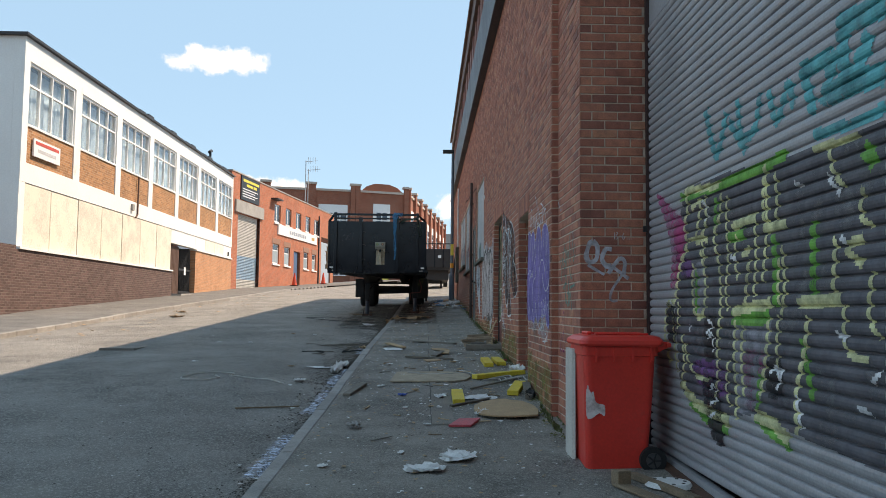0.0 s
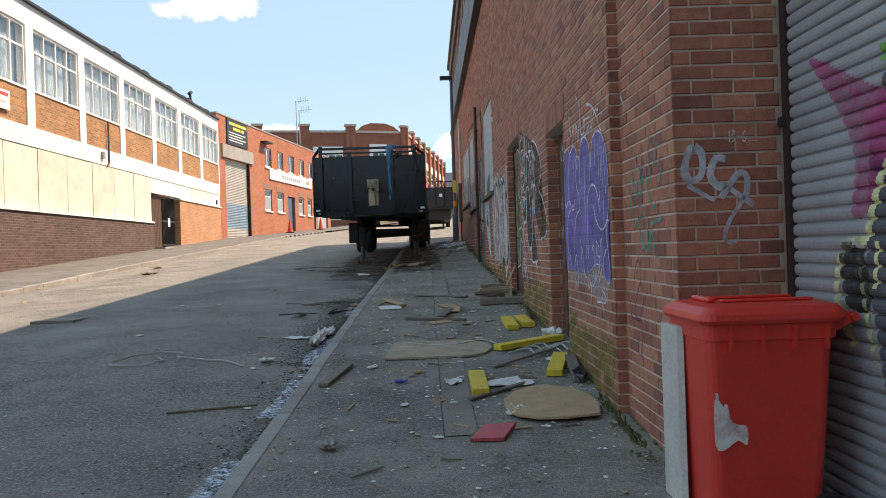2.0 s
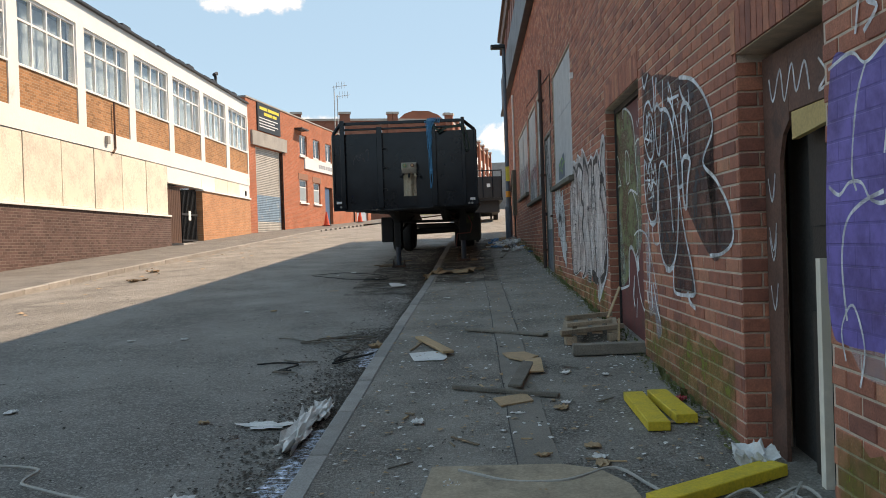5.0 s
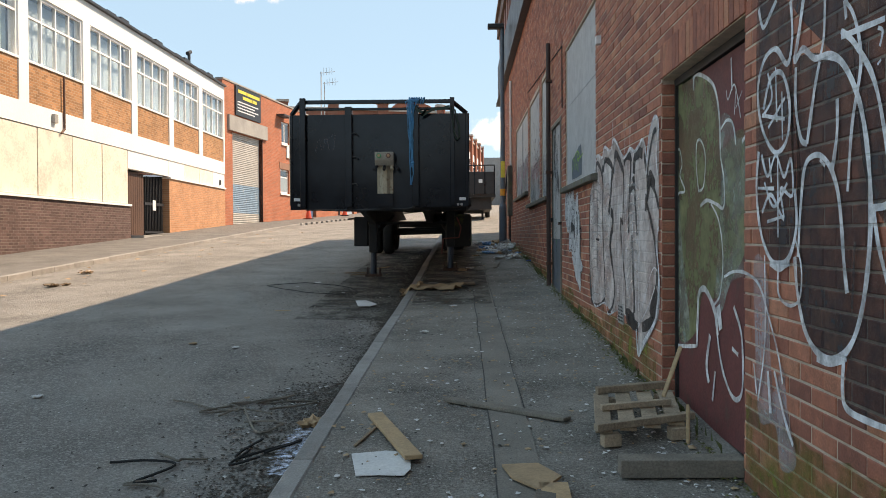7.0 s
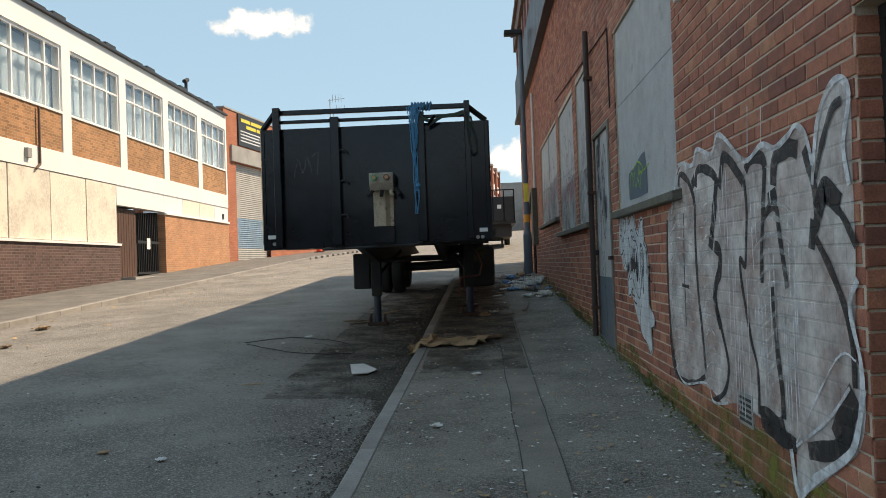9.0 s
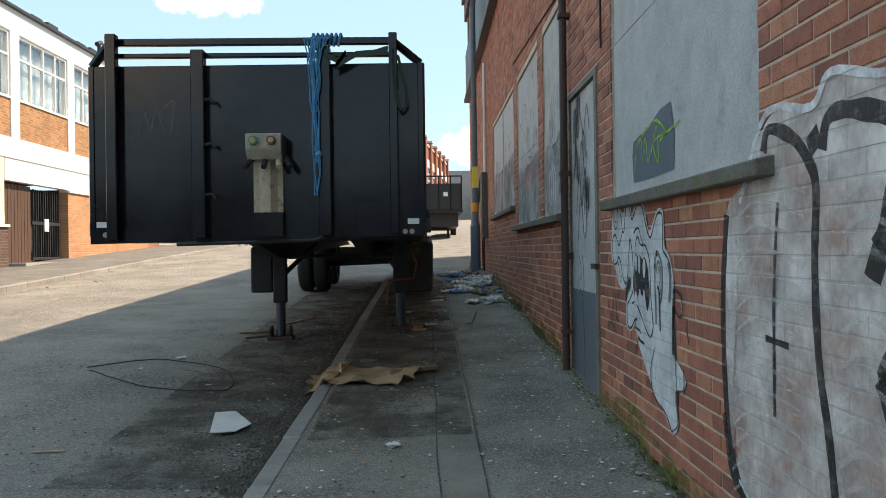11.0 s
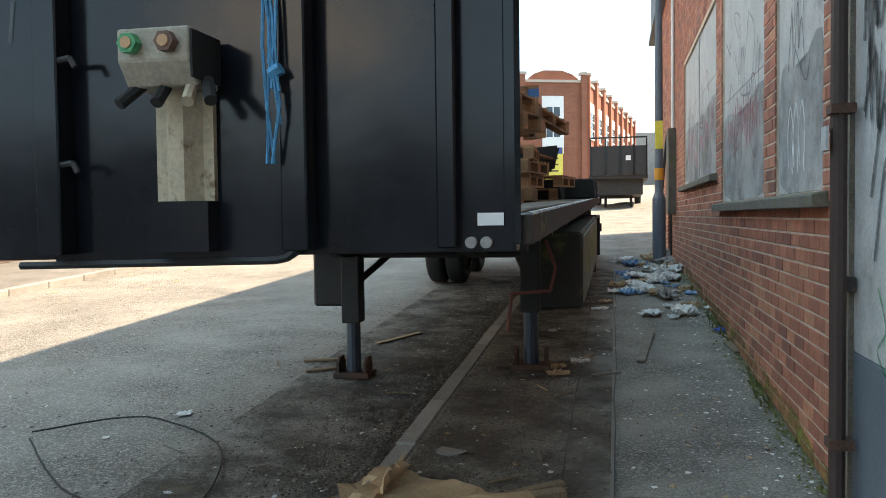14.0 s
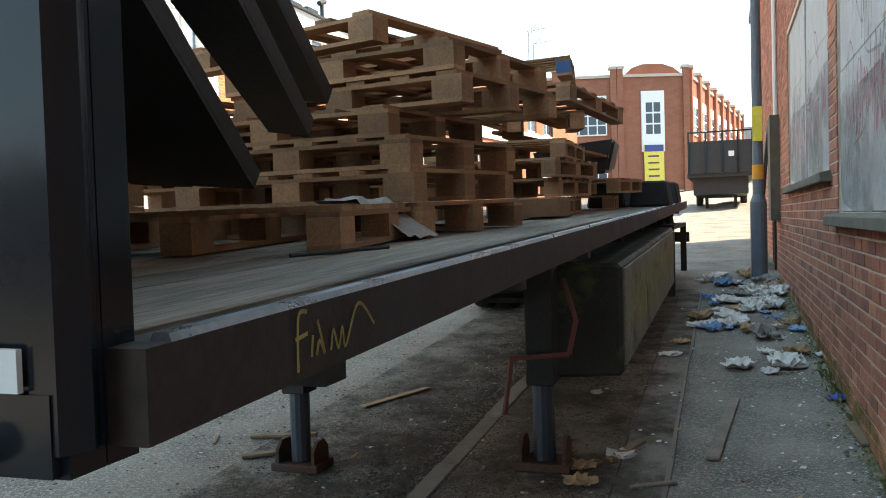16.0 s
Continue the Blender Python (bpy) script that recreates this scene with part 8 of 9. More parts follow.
master.matrix_basis = Matrix.Translation((-0.49, 24.0, deck_z(24.0) + 0.003)) @ tilt @ Matrix.Rotation(radians(81), 4, "Z")


def put(x, y, z, rz=0.0, rx=0.0, ry=0.0):
    return copy_thing(master, Matrix.Translation((x, y, z)) @ tilt @ Euler((radians(rx), radians(ry), radians(rz))).to_matrix().to_4x4())


for k, (x, y, rz) in enumerate(((-0.51, 23.98, 82), (-0.54, 24.02, 80), (-0.66, 24.1, 84), (-0.38, 24.2, 79), (-0.41, 24.2, 80)), 1):
    put(x, y, deck_z(24.0) + 0.003 + k * 0.133, rz, rnd.uniform(-0.3, 0.3))
put(-0.78, 24.25, deck_z(24.0) + 0.03 + 6 * 0.133, 72, 0, 2.0)
put(-1.75, 24.3, deck_z(24.3) + 0.003, 86)
for k in range(1, 5):
    put(-1.76 + rnd.uniform(-0.04, 0.04) , 24.35 + rnd.uniform(-0.05, 0.05), deck_z(24.3) + 0.003 + k * 0.133, 84 + rnd.uniform(-3, 3))
for k in range(4):
    put(-2.40 + rnd.uniform(-0.03, 0.04), 22.25 + rnd.uniform(-0.03, 0.03), deck_z(22.25) + 0.003 + k * 0.133, rnd.uniform(-3, 3))
put(-2.30, 22.2, deck_z(22.2) + 0.003 + 4 * 0.133, 6)
put(-2.35, 22.3, deck_z(22.2) + 0.003 + 5 * 0.133, -5)
put(-2.32, 22.25, deck_z(22.2) + 0.003 + 6 * 0.133, 3)
put(-2.37, 22.3, deck_z(22.2) + 0.003 + 7 * 0.133, -3)
for k in range(4):
    put(-1.45 + rnd.uniform(-0.05, 0.05), 26.6 + rnd.uniform(-0.06, 0.06), deck_z(26.6) + 0.003 + k * 0.133, rnd.uniform(-5, 5))
for k in range(4):
    put(-2.45 + rnd.uniform(-0.02, 0.04), 25.2 + rnd.uniform(-0.06, 0.06), deck_z(25.2) + 0.003 + k * 0.133, rnd.uniform(-4, 4))
put(-1.3, 26.7, deck_z(26.7) + 0.61, 12, 3)
put(-1.35, 26.75, deck_z(26.7) + 0.78, -10, -4)
put(-1.3, 28.2, deck_z(28.2) + 0.003, 5)
put(-1.25, 28.25, deck_z(28.2) + 0.15, -4)
bp_ = make_pallet("wooden pallet with blue painted blocks", True)
bp_.matrix_basis = Matrix.Translation((-1.35, 26.5, deck_z(26.6) + 0.90)) @ tilt @ Euler((radians(5), radians(-3), radians(8))).to_matrix().to_4x4()
bp2 = copy_thing(bp_, Matrix.Translation((-2.4, 26.6, deck_z(26.6) + 0.003)) @ tilt)
# loose boards on top of the far stack
for k in range(14):
    lbd = thing("loose_board", "loose weathered board lying on the pallets", "board", "loose boards on the trailer")
    lbd.matrix_basis = Matrix.Translation((-2.3 + 0.1 * k + rnd.uniform(-0.1, 0.1), 26.5 + rnd.uniform(0, 1.3), deck_z(26.7) + 1.09 - 0.02 * abs(k - 4) - (0.28 if k > 9 else 0))) @ Euler((rnd.uniform(-0.12, 0.05), 0, rnd.uniform(-0.5, 0.5))).to_matrix().to_4x4()
    boxes("board", M_pal, lbd, (0, 0.1, 0, 1.5, 0, 0.022))
# dark plates leaning on the nearest stack; last two added in place of shade
for a, b, wa, wb_ in (((-0.85, 23.5, 2.935), (-0.70, 22.2, 3.56), 0.15, 0.28), ((-0.95, 23.9, 3.10), (-0.62, 22.4, 3.74), 0.125, 0.11), ((-0.97, 23.2, 2.75), (-0.62, 22.05, 3.34), 0.24, 0.2), ((-1.26, 23.3, 2.77), (-0.92, 22.05, 3.40), 0.24, 0.24), ((-1.5, 23.1, 2.9), (-1.25, 22.05, 3.45), 0.22, 0.26)):
    rmp = thing("steel_ramp", "long dark steel plate on the pallets, ramps and two added shade fillers", "ramp", "ramps on the trailer")
    a, b = Vector(a), Vector(b)
    sa, sb = Vector((wa, 0, -0.02)), Vector((wb_, 0, -0.03))
    up_ = (b - a).cross(sa).normalized() * 0.012
    bm = bmesh.new()
    prism(bm, [a, a + sa, b + sb, b], up_)
    part("plate", bm, M_steel_dark, rmp)
    for f in (0.0, 0.9):
        bm = bmesh.new()
        prism(bm, [a + sa * f + up_ * 1.1, a + sa * (f + 0.1) + up_ * 1.1, b + sb * (f + 0.1) + up_ * 1.1, b + sb * f + up_ * 1.1], up_ * 4)
        part("flange", bm, M_steel_dark, rmp)
for x, y, z in ((-2.3, 22.0, 0.75), (-1.95, 22.05, 0.62), (-1.55, 22.3, 0.30)):
    blk = thing("timber_block", "square sawn timber block among the pallets", "timber", "timber blocks on the trailer")
    blk.matrix_basis = Matrix.Translation((x + 0.35, y, deck_z(y) + z)) @ Euler((0.1, 0.3, 0.35)).to_matrix().to_4x4()
    boxes("block", M_pal, blk, (0, 0.3, 0, 0.12, 0, 0.12), bev=0.005)
# torn sheet on the low pallet, black rubber blocks, grey bin lid, timber offcut
ts = thing("torn_sheet", "torn grey plastic sheet draped over a pallet", "plastic sheet")
bm = bmesh.new()
g_ = [[None] * 7 for _ in range(7)]
for i in range(7):
    for j in range(7):
        u, v = i / 6, j / 6
        g_[i][j] = bm.verts.new((-0.80 + 0.36 * u, 23.70 + 0.32 * v + 0.04 * math.sin(7 * u), deck_z(23.8) + 0.15 - 0.14 * max(0, u - 0.5) * 2 + 0.03 * noise.noise(Vector((u * 4, v * 4, 2)))))
for i in range(6):
    for j in range(6):
        bm.faces.new((g_[i][j], g_[i + 1][j], g_[i + 1][j + 1], g_[i][j + 1]))
part("sheet", bm, mat("grey_plastic", (0.30, 0.27, 0.25), 0.6), ts)
put(-0.98 - 0.42, 22.98, deck_z(23.0) + 0.003, 8)
for x, y in ((-0.75, 29.6), (-0.32, 29.6), (-0.75, 31.2), (-0.32, 31.3)):
    rb = thing("rubber_block", "black rubber wheel block on the deck end", "rubber block", "rubber blocks on the deck")
    bm = bmesh.new()
    prism(bm, [(x, y, deck_z(y) + 0.002), (x + 0.4, y, deck_z(y) + 0.002), (x + 0.36, y, deck_z(y) + 0.26), (x + 0.04, y, deck_z(y) + 0.26)], (0, 0.75, 0.75 * DS))
    bevel(bm, 0.02, 1)
    part("block", bm, M_rubber, rb)
gb = thing("grey_trough", "long dark grey plastic trough on the far pallets", "trough")
bm = bmesh.new()
prism(bm, [(-0.95, 28.3, deck_z(28.3) + 0.32), (-0.35, 28.3, deck_z(28.3) + 0.32), (-0.28, 28.3, deck_z(28.3) + 0.62), (-1.02, 28.3, deck_z(28.3) + 0.56)], (-0.15, 1.6, 0.1))
bevel(bm, 0.03, 2)
part("body", bm, M_clad, gb)
oc = thing("timber_offcut", "short timber offcut on the trailer deck", "timber")
boxes("block", M_pal, oc, (-0.62, -0.38, 26.1, 26.6, deck_z(26.1) + 0.012, deck_z(26.1) + 0.13), bev=0.005)
rod = thing("steel_rod", "thin steel rod lying on the deck", "rod")
bm = bmesh.new()
tube(bm, (-0.42, 22.85, deck_z(22.85) + 0.012), (-0.28, 23.15, deck_z(23.15) + 0.012), 0.006, 6)
part("rod", bm, M_steel_dark, rod)

# ---- second trailer up the street ----
t2 = thing("second_trailer", "black flatbed trailer with low headboard parked farther up", "trailer")
T2 = 54.0
boxes("headboard", M_steel_dark, t2, (-0.72, 1.62, T2, T2 + 0.08, 4.15, 5.35))
for x in (-0.72, -0.1, 0.5, 1.05, 1.56):
    boxes("post", M_black, t2, (x, x + 0.06, T2 - 0.06, T2 - 0.002, 4.15, 5.65))
boxes("top_rail", M_black, t2, (-0.72, 1.62, T2 - 0.05, T2 - 0.005, 5.66, 5.72))
boxes("deck", M_steel_dark, t2, (-0.75, 1.65, T2 + 0.09, 64, 4.0, 4.15))
boxes("label_plate", M_frame_white, t2, (0.75, 0.95, T2 - 0.008, T2 - 0.003, 4.75, 4.95))
for y in (60.5, 61.9):
    for x in (-0.5, 1.4):
        wheel(t2, x, y, G(y) + 0.4)
for x in (-0.1, 1.0):
    boxes("landing_leg", M_steel_dark, t2, (x - 0.06, x + 0.06, 56.4, 56.52, G(56.4) - 0.1, 4.0))
boxes("chassis", M_steel_dark, t2, (-0.55, 1.45, T2 + 0.5, 63, 3.35, 3.998))

# ---- red wheelie bin ----
wb = thing("wheelie_bin", "bright red plastic wheelie bin with scuffed white marks", "bin")
BZ = 0.19


def ring_box(bm, levels, corner=0.05):
    """A tapered body with rounded corners: levels of (x0, x1, y0, y1, z)."""
    prev = None
    for x0, x1, y0, y1, z in levels:
        ring = []
        for cx, cy, a0 in ((x1 - corner, y1 - corner, 0), (x0 + corner, y1 - corner, 90), (x0 + corner, y0 + corner, 180), (x1 - corner, y0 + corner, 270)):
            for s in range(5):
                a = radians(a0 + s * 22.5)
                ring.append(bm.verts.new((cx + corner * math.cos(a), cy + corner * math.sin(a), z)))
        if prev:
            for i in range(len(ring)):
                j = (i + 1) % len(ring)
                bm.faces.new((prev[i], prev[j], ring[j], ring[i]))
        else:
            bm.faces.new(ring[::-1])
        prev = ring
    bm.faces.new(prev)


bm = bmesh.new()
ring_box(bm, [(1.275, 1.73, 6.30, 6.78, BZ), (1.27, 1.74, 6.295, 6.79, BZ + 0.03), (1.255, 1.78, 6.27, 6.82, BZ + 0.55), (1.245, 1.80, 6.26, 6.83, BZ + 0.88), (1.235, 1.82, 6.25, 6.84, BZ + 0.885), (1.235, 1.82, 6.25, 6.84, BZ + 0.955)])
body = part("body", bm, M_red_plastic, wb, smooth=False)
for k in range(4):
    x = 1.33 + k * 0.14
    boxes("rim_rib", M_red_plastic, body, (x, x + 0.02, 6.238, 6.256, BZ + 0.84, BZ + 0.95))
bm = bmesh.new()
ring_box(bm, [(1.215, 1.85, 6.23, 6.86, BZ + 0.958), (1.205, 1.86, 6.22, 6.87, BZ + 0.975), (1.21, 1.86, 6.225, 6.865, BZ + 1.0), (1.25, 1.84, 6.26, 6.83, BZ + 1.03), (1.30, 1.80, 6.30, 6.79, BZ + 1.04)], 0.06)
lid = part("lid", bm, M_red_plastic, wb, "red plastic lid")
boxes("lid_ridge", M_red_plastic, lid, (1.36, 1.78, 6.40, 6.44, BZ + 1.041, BZ + 1.055), bev=0.005)
boxes("lid_ridge", M_red_plastic, lid, (1.36, 1.78, 6.64, 6.68, BZ + 1.041, BZ + 1.055), bev=0.005)
boxes("lid_grip", M_red_plastic, lid, (1.30, 1.34, 6.42, 6.66, BZ + 1.041, BZ + 1.065), bev=0.008)
bm = bmesh.new()
tube(bm, (1.90, 6.26, BZ + 0.97), (1.90, 6.83, BZ + 0.97), 0.018, 10)
for y in (6.30, 6.54, 6.78):
    prism(bm, [(1.80, y - 0.015, BZ + 0.90), (1.91, y - 0.015, BZ + 0.955), (1.91, y - 0.015, BZ + 0.99), (1.80, y - 0.015, BZ + 1.0)], (0, 0.03, 0))
part("handle", bm, M_red_plastic, wb, "red moulded handle bar")
for y in (6.27, 6.80):
    bm = bmesh.new()
    tube(bm, (1.77, y - 0.025, BZ + 0.10), (1.77, y + 0.025, BZ + 0.10), 0.10, 24)
    wl_ = part("wheel", bm, M_rubber, wb, "black rubber wheel")
    bm = bmesh.new()
    tube(bm, (1.77, y - 0.030, BZ + 0.10), (1.77, y - 0.0255, BZ + 0.10), 0.058, 16)
    part("hub", bm, mat("grey_hub", (0.06, 0.06, 0.062), 0.6), wl_)
    for k in range(5):
        a = k * 1.2566
        bm = bmesh.new()
        tube(bm, (1.77, y - 0.034, BZ + 0.10), (1.77 + 0.055 * math.cos(a), y - 0.034, BZ + 0.10 + 0.055 * math.sin(a)), 0.006, 5)
        part("spoke", bm, M_rubber, wl_)
bm = bmesh.new()
on_bin = lambda u, v: (u, 6.244 + 0.05 * max(0, 1.04 - v) * 0.6, v)
fill(bm, [(1.262, 0.62), (1.30, 0.60), (1.36, 0.64), (1.40, 0.62), (1.40, 0.70), (1.34, 0.72), (1.28, 0.82), (1.258, 0.80)], on_bin, 3)
stroke(bm, [(1.27, 0.85), (1.29, 0.72), (1.31, 0.8), (1.33, 0.66)], 0.014, on_bin)
part("white_scuff", bm, paint("white_scuff_paint", (0.72, 0.70, 0.68), 0.85, False), wb)
wp_ = thing("leaning_board", "narrow dirty white board standing behind the bin", "board")
bm = bmesh.new()
prism(bm, [(1.215, 6.62, BZ - 0.01), (1.24, 6.60, BZ - 0.01), (1.23, 6.86, BZ - 0.01), (1.205, 6.86, BZ - 0.01)], (0, 0, 0.93))
part("board", bm, mat("dirty_white", (0.55, 0.52, 0.46), 0.7), wp_)

# ---- litter ----
M_yellow = mat("yellow_painted_timber", (0.66, 0.47, 0.04), 0.6, vary=0.14, scale=8, fine=70, stain=(0.30, 0.21, 0.05), stain_scale=9, stain_at=0.62)
M_raw = mat("raw_plywood", (0.47, 0.31, 0.175), 0.8, vary=0.14, scale=7, fine=60, obj_random=0.15, stain=(0.33, 0.22, 0.13), stain_scale=4, stain_at=0.6)
M_grey_ply = mat("grey_brown_plywood", (0.37, 0.295, 0.21), 0.85, vary=0.18, scale=7, fine=60, stain=(0.20, 0.16, 0.12), stain_scale=4, stain_at=0.58)
M_bag = mat("thin_white_plastic", (0.62, 0.62, 0.60), 0.4, vary=0.12, scale=12)
M_paper = mat("white_paper", (0.66, 0.66, 0.64), 0.8, vary=0.1)
M_dirt = mat("dark_dirt", (0.06, 0.052, 0.043), 0.95, vary=0.3, scale=20)
M_card = mat("brown_cardboard", (0.42, 0.28, 0.165), 0.85, vary=0.14, scale=8)


def gz(x, y):
    return pave_z(x, y) + 0.004 if x > kerb_x(y) else road_z(x, y) + 0.002


def flat_board(name, label, category, outline, thick, material, lift=0.0, group=""):
    """A flat sheet lying on the ground, following its slope."""
    t = thing(name, label, category, group)
    bm = bmesh.new()
    lo_ = [bm.verts.new((x, y, gz(x, y) + 0.004 + lift)) for x, y in outline]
    hi = [bm.verts.new((x, y, gz(x, y) + 0.004 + lift + thick)) for x, y in outline]
    bm.faces.new(lo_[::-1])
    bm.faces.new(hi)
    for i in range(len(lo_)):
        j = (i + 1) % len(lo_)
        bm.faces.new((lo_[i], lo_[j], hi[j], hi[i]))
    part("sheet", bm, material, t)
    return t


def bar(name, label, category, a, b, w, h, material, za=0.0, zb=0.0, group=""):
    """A length of timber from a to b on the ground."""
    t = thing(name, label, category, group)
    A, B = Vector((a[0], a[1], gz(*a) + 0.003 + za)), Vector((b[0], b[1], gz(*b) + 0.003 + zb))
    d = (B - A).normalized()
    s = Vector((-d.y, d.x, 0)).normalized() * w / 2
    bm = bmesh.new()
    prism(bm, [A - s, A + s, A + s + Vector((0, 0, h)), A - s + Vector((0, 0, h))], B - A)
    bevel(bm, min(0.004, h * 0.2), 1)
    part("timber", bm, material, t)
    return t


flat_board("plywood_sheet", "grey brown plywood sheet with one rounded end", "plywood sheet", [(-0.41, 10.42), (-0.35, 11.19), (0.31, 11.15), (0.49, 11.05), (0.6, 10.83), (0.62, 10.67), (0.54, 10.44), (0.39, 10.35)], 0.018, M_grey_ply)
flat_board("plywood_sheet", "tan plywood offcut with curved edges", "plywood sheet", [(0.54, 8.48), (0.55, 8.7), (0.64, 8.89), (0.76, 9.01), (0.91, 9.05), (0.95, 8.99), (1.08, 8.91), (1.17, 8.68), (1.19, 8.43), (1.15, 8.2), (0.93, 8.16), (0.74, 8.18), (0.6, 8.28)], 0.016, M_raw, 0.02)
flat_board("red_board", "small pink red plastic board", "board", [(0.26, 7.85), (0.37, 8.14), (0.58, 8.16), (0.47, 7.83)], 0.02, mat("pink_red_board", (0.55, 0.07, 0.085), 0.5, vary=0.2, scale=9))
for a, b in (((0.4, 8.95), (0.4, 9.58)), ((1.03, 9.42), (1.19, 10.09)), ((0.66, 10.57), (1.32, 10.94)), ((0.93, 11.69), (0.92, 12.41)), ((1.12, 11.82), (1.08, 12.44))):
    bar("yellow_beam", "length of timber painted bright yellow", "timber beam", a, b, 0.13, 0.055, M_yellow, group="yellow beams on the pavement")
for a, b, w, h, m_, za, zb in (((-0.87, 9.52), (-0.73, 10.25), 0.09, 0.03, M_wood_grey, 0, 0), ((-0.28, 12.95), (0.45, 12.56), 0.04, 0.03, M_wood_grey, 0, 0), ((0.16, 12.78), (0.32, 13.72), 0.10, 0.022, M_wood_grey, 0.03, 0), ((-0.19, 15.51), (0.57, 14.94), 0.09, 0.025, M_wood_grey, 0, 0),
                          ((-0.66, 15.15), (-0.35, 14.2), 0.10, 0.025, M_raw, 0, 0.02), ((0.71, 13.96), (1.32, 13.93), 0.13, 0.09, M_wood_grey, 0, 0), ((0.57, 9.85), (1.18, 10.35), 0.03, 0.02, M_wood_grey, 0, 0.03), ((0.31, 8.84), (0.77, 9.24), 0.05, 0.02, M_wood_grey, 0, 0), ((1.19, 9.19), (1.24, 9.9), 0.09, 0.05, M_wood_grey, 0, 0.02),
                          ((0.52, 25.5), (0.64, 26.67), 0.07, 0.02, M_wood_grey, 0, 0), ((0.0, 25.4), (0.14, 25.76), 0.05, 0.02, M_wood, 0, 0), ((-2.21, 25.35), (-1.85, 25.61), 0.06, 0.02, M_wood, 0, 0), ((-2.37, 25.71), (-1.96, 25.86), 0.05, 0.02, M_wood, 0, 0), ((-1.93, 26.52), (-1.65, 27.13), 0.06, 0.015, M_raw, 0, 0), ((-0.23, 22.59), (0.08, 22.79), 0.05, 0.03, M_wood, 0.02, 0.03),
                          ((-2.06, 9.19), (-1.39, 9.39), 0.02, 0.015, M_wood, 0, 0), ((1.39, 5.79), (1.67, 5.11), 0.10, 0.02, M_wood, 0, 0), ((1.54, 5.99), (1.8, 5.32), 0.07, 0.04, M_wood, 0, 0), ((1.29, 25.81), (1.26, 26.21), 0.06, 0.02, M_wood, 0, 0), ((0.15, 25.05), (0.36, 25.15), 0.03, 0.015, M_wood_grey, 0, 0), ((-0.71, 14.51), (-0.62, 14.91), 0.02, 0.01, M_wood, 0, 0)):
    bar("plank", "weathered scrap plank lying on the ground", "plank", a, b, w, h, m_, za, zb, group="scrap planks in the street")
wblk = thing("timber_block", "small square block of wood by the bin", "timber")
wblk.matrix_basis = Matrix.Translation((1.38, 5.72, gz(1.42, 5.96))) @ Euler((0, 0, 0.4)).to_matrix().to_4x4()
boxes("block", M_wood, wblk, (0, 0.11, 0, 0.09, 0, 0.10), bev=0.006)
rl = thing("round_lid", "white enamel lid with holes lying by the shutter", "lid")
bm = bmesh.new()
tube(bm, (1.74, 5.75, gz(1.75, 5.73) + 0.004), (1.74, 5.75, gz(1.75, 5.73) + 0.035), 0.165, 28, 0.145)
lid2 = part("disc", bm, M_paper, rl)
for k in range(8):
    a = k * 0.785
    bm = bmesh.new()
    tube(bm, (1.74 + 0.11 * math.cos(a), 5.75 + 0.11 * math.sin(a), gz(1.75, 5.73) + 0.034), (1.74 + 0.11 * math.cos(a), 5.75 + 0.11 * math.sin(a), gz(1.75, 5.73) + 0.038), 0.014, 8)
    # dark disc drawn in place of a shaded hole
    part("hole", bm, M_shade_in, lid2)
flat_board("white_sheet", "torn white plastic sheet on the pavement", "sheet", [(-0.71, 14.37), (-0.52, 14.41), (-0.38, 14.37), (-0.36, 14.1), (-0.39, 14.0), (-0.52, 14.02), (-0.64, 14.01)], 0.004, M_paper)
flat_board("white_sheet", "torn white paper sheet in the gutter", "sheet", [(-1.64, 21.69), (-1.49, 21.73), (-1.29, 21.36), (-1.36, 21.15), (-1.53, 21.11)], 0.006, M_paper, 0.02)
flat_board("card_scrap", "torn piece of brown card", "card", [(0.12, 14.09), (0.31, 14.1), (0.41, 13.9), (0.29, 13.72), (0.16, 13.9)], 0.012, M_card, 0.01)
flat_board("card_scrap", "torn piece of brown card", "card", [(0.29, 13.81), (0.43, 13.81), (0.41, 13.31), (0.29, 13.31)], 0.012, M_raw, 0.01)
flat_board("card_scrap", "torn piece of brown card", "card", [(0.0, 12.59), (0.23, 12.69), (0.27, 12.48), (0.05, 12.38)], 0.01, M_card)
# broken pallet against the wall
bpal = thing("broken_pallet", "broken grey wooden pallet leaning by the red door", "pallet")
M_pal_grey = mat("grey_brown_pallet_timber", (0.36, 0.27, 0.19), 0.85, vary=0.25, scale=7, fine=80, obj_random=0.25, bump=0.3, stain=(0.22, 0.16, 0.11), stain_scale=6, stain_at=0.56)


def pallet_piece(name, a, b, w, h, za, zb):
    A, B = Vector((a[0], a[1], gz(*a) + za)), Vector((b[0], b[1], gz(*b) + zb))
    d = (B - A).normalized()
    sd = Vector((-d.y, d.x, 0)).normalized() * w / 2
    bm = bmesh.new()
    prism(bm, [A - sd, A + sd, A + sd + Vector((0, 0, h)), A - sd + Vector((0, 0, h))], B - A)
    bevel(bm, 0.003, 1)
    part(name, bm, M_pal_grey, bpal)


for k in range(4):
    x = 0.71 + 0.145 * k
    pallet_piece("slat", (x, 14.42 + 0.04 * k), (x + 0.12, 15.26 + 0.02 * k), 0.095, 0.02, 0.075, 0.075)
for a, b, w, h in (((0.66, 14.40), (1.25, 14.58), 0.055, 0.04), ((0.76, 14.82), (1.20, 14.90), 0.04, 0.035), ((0.80, 15.24), (1.27, 15.33), 0.055, 0.045)):
    pallet_piece("rail", a, b, w, h, 0.097, 0.105)
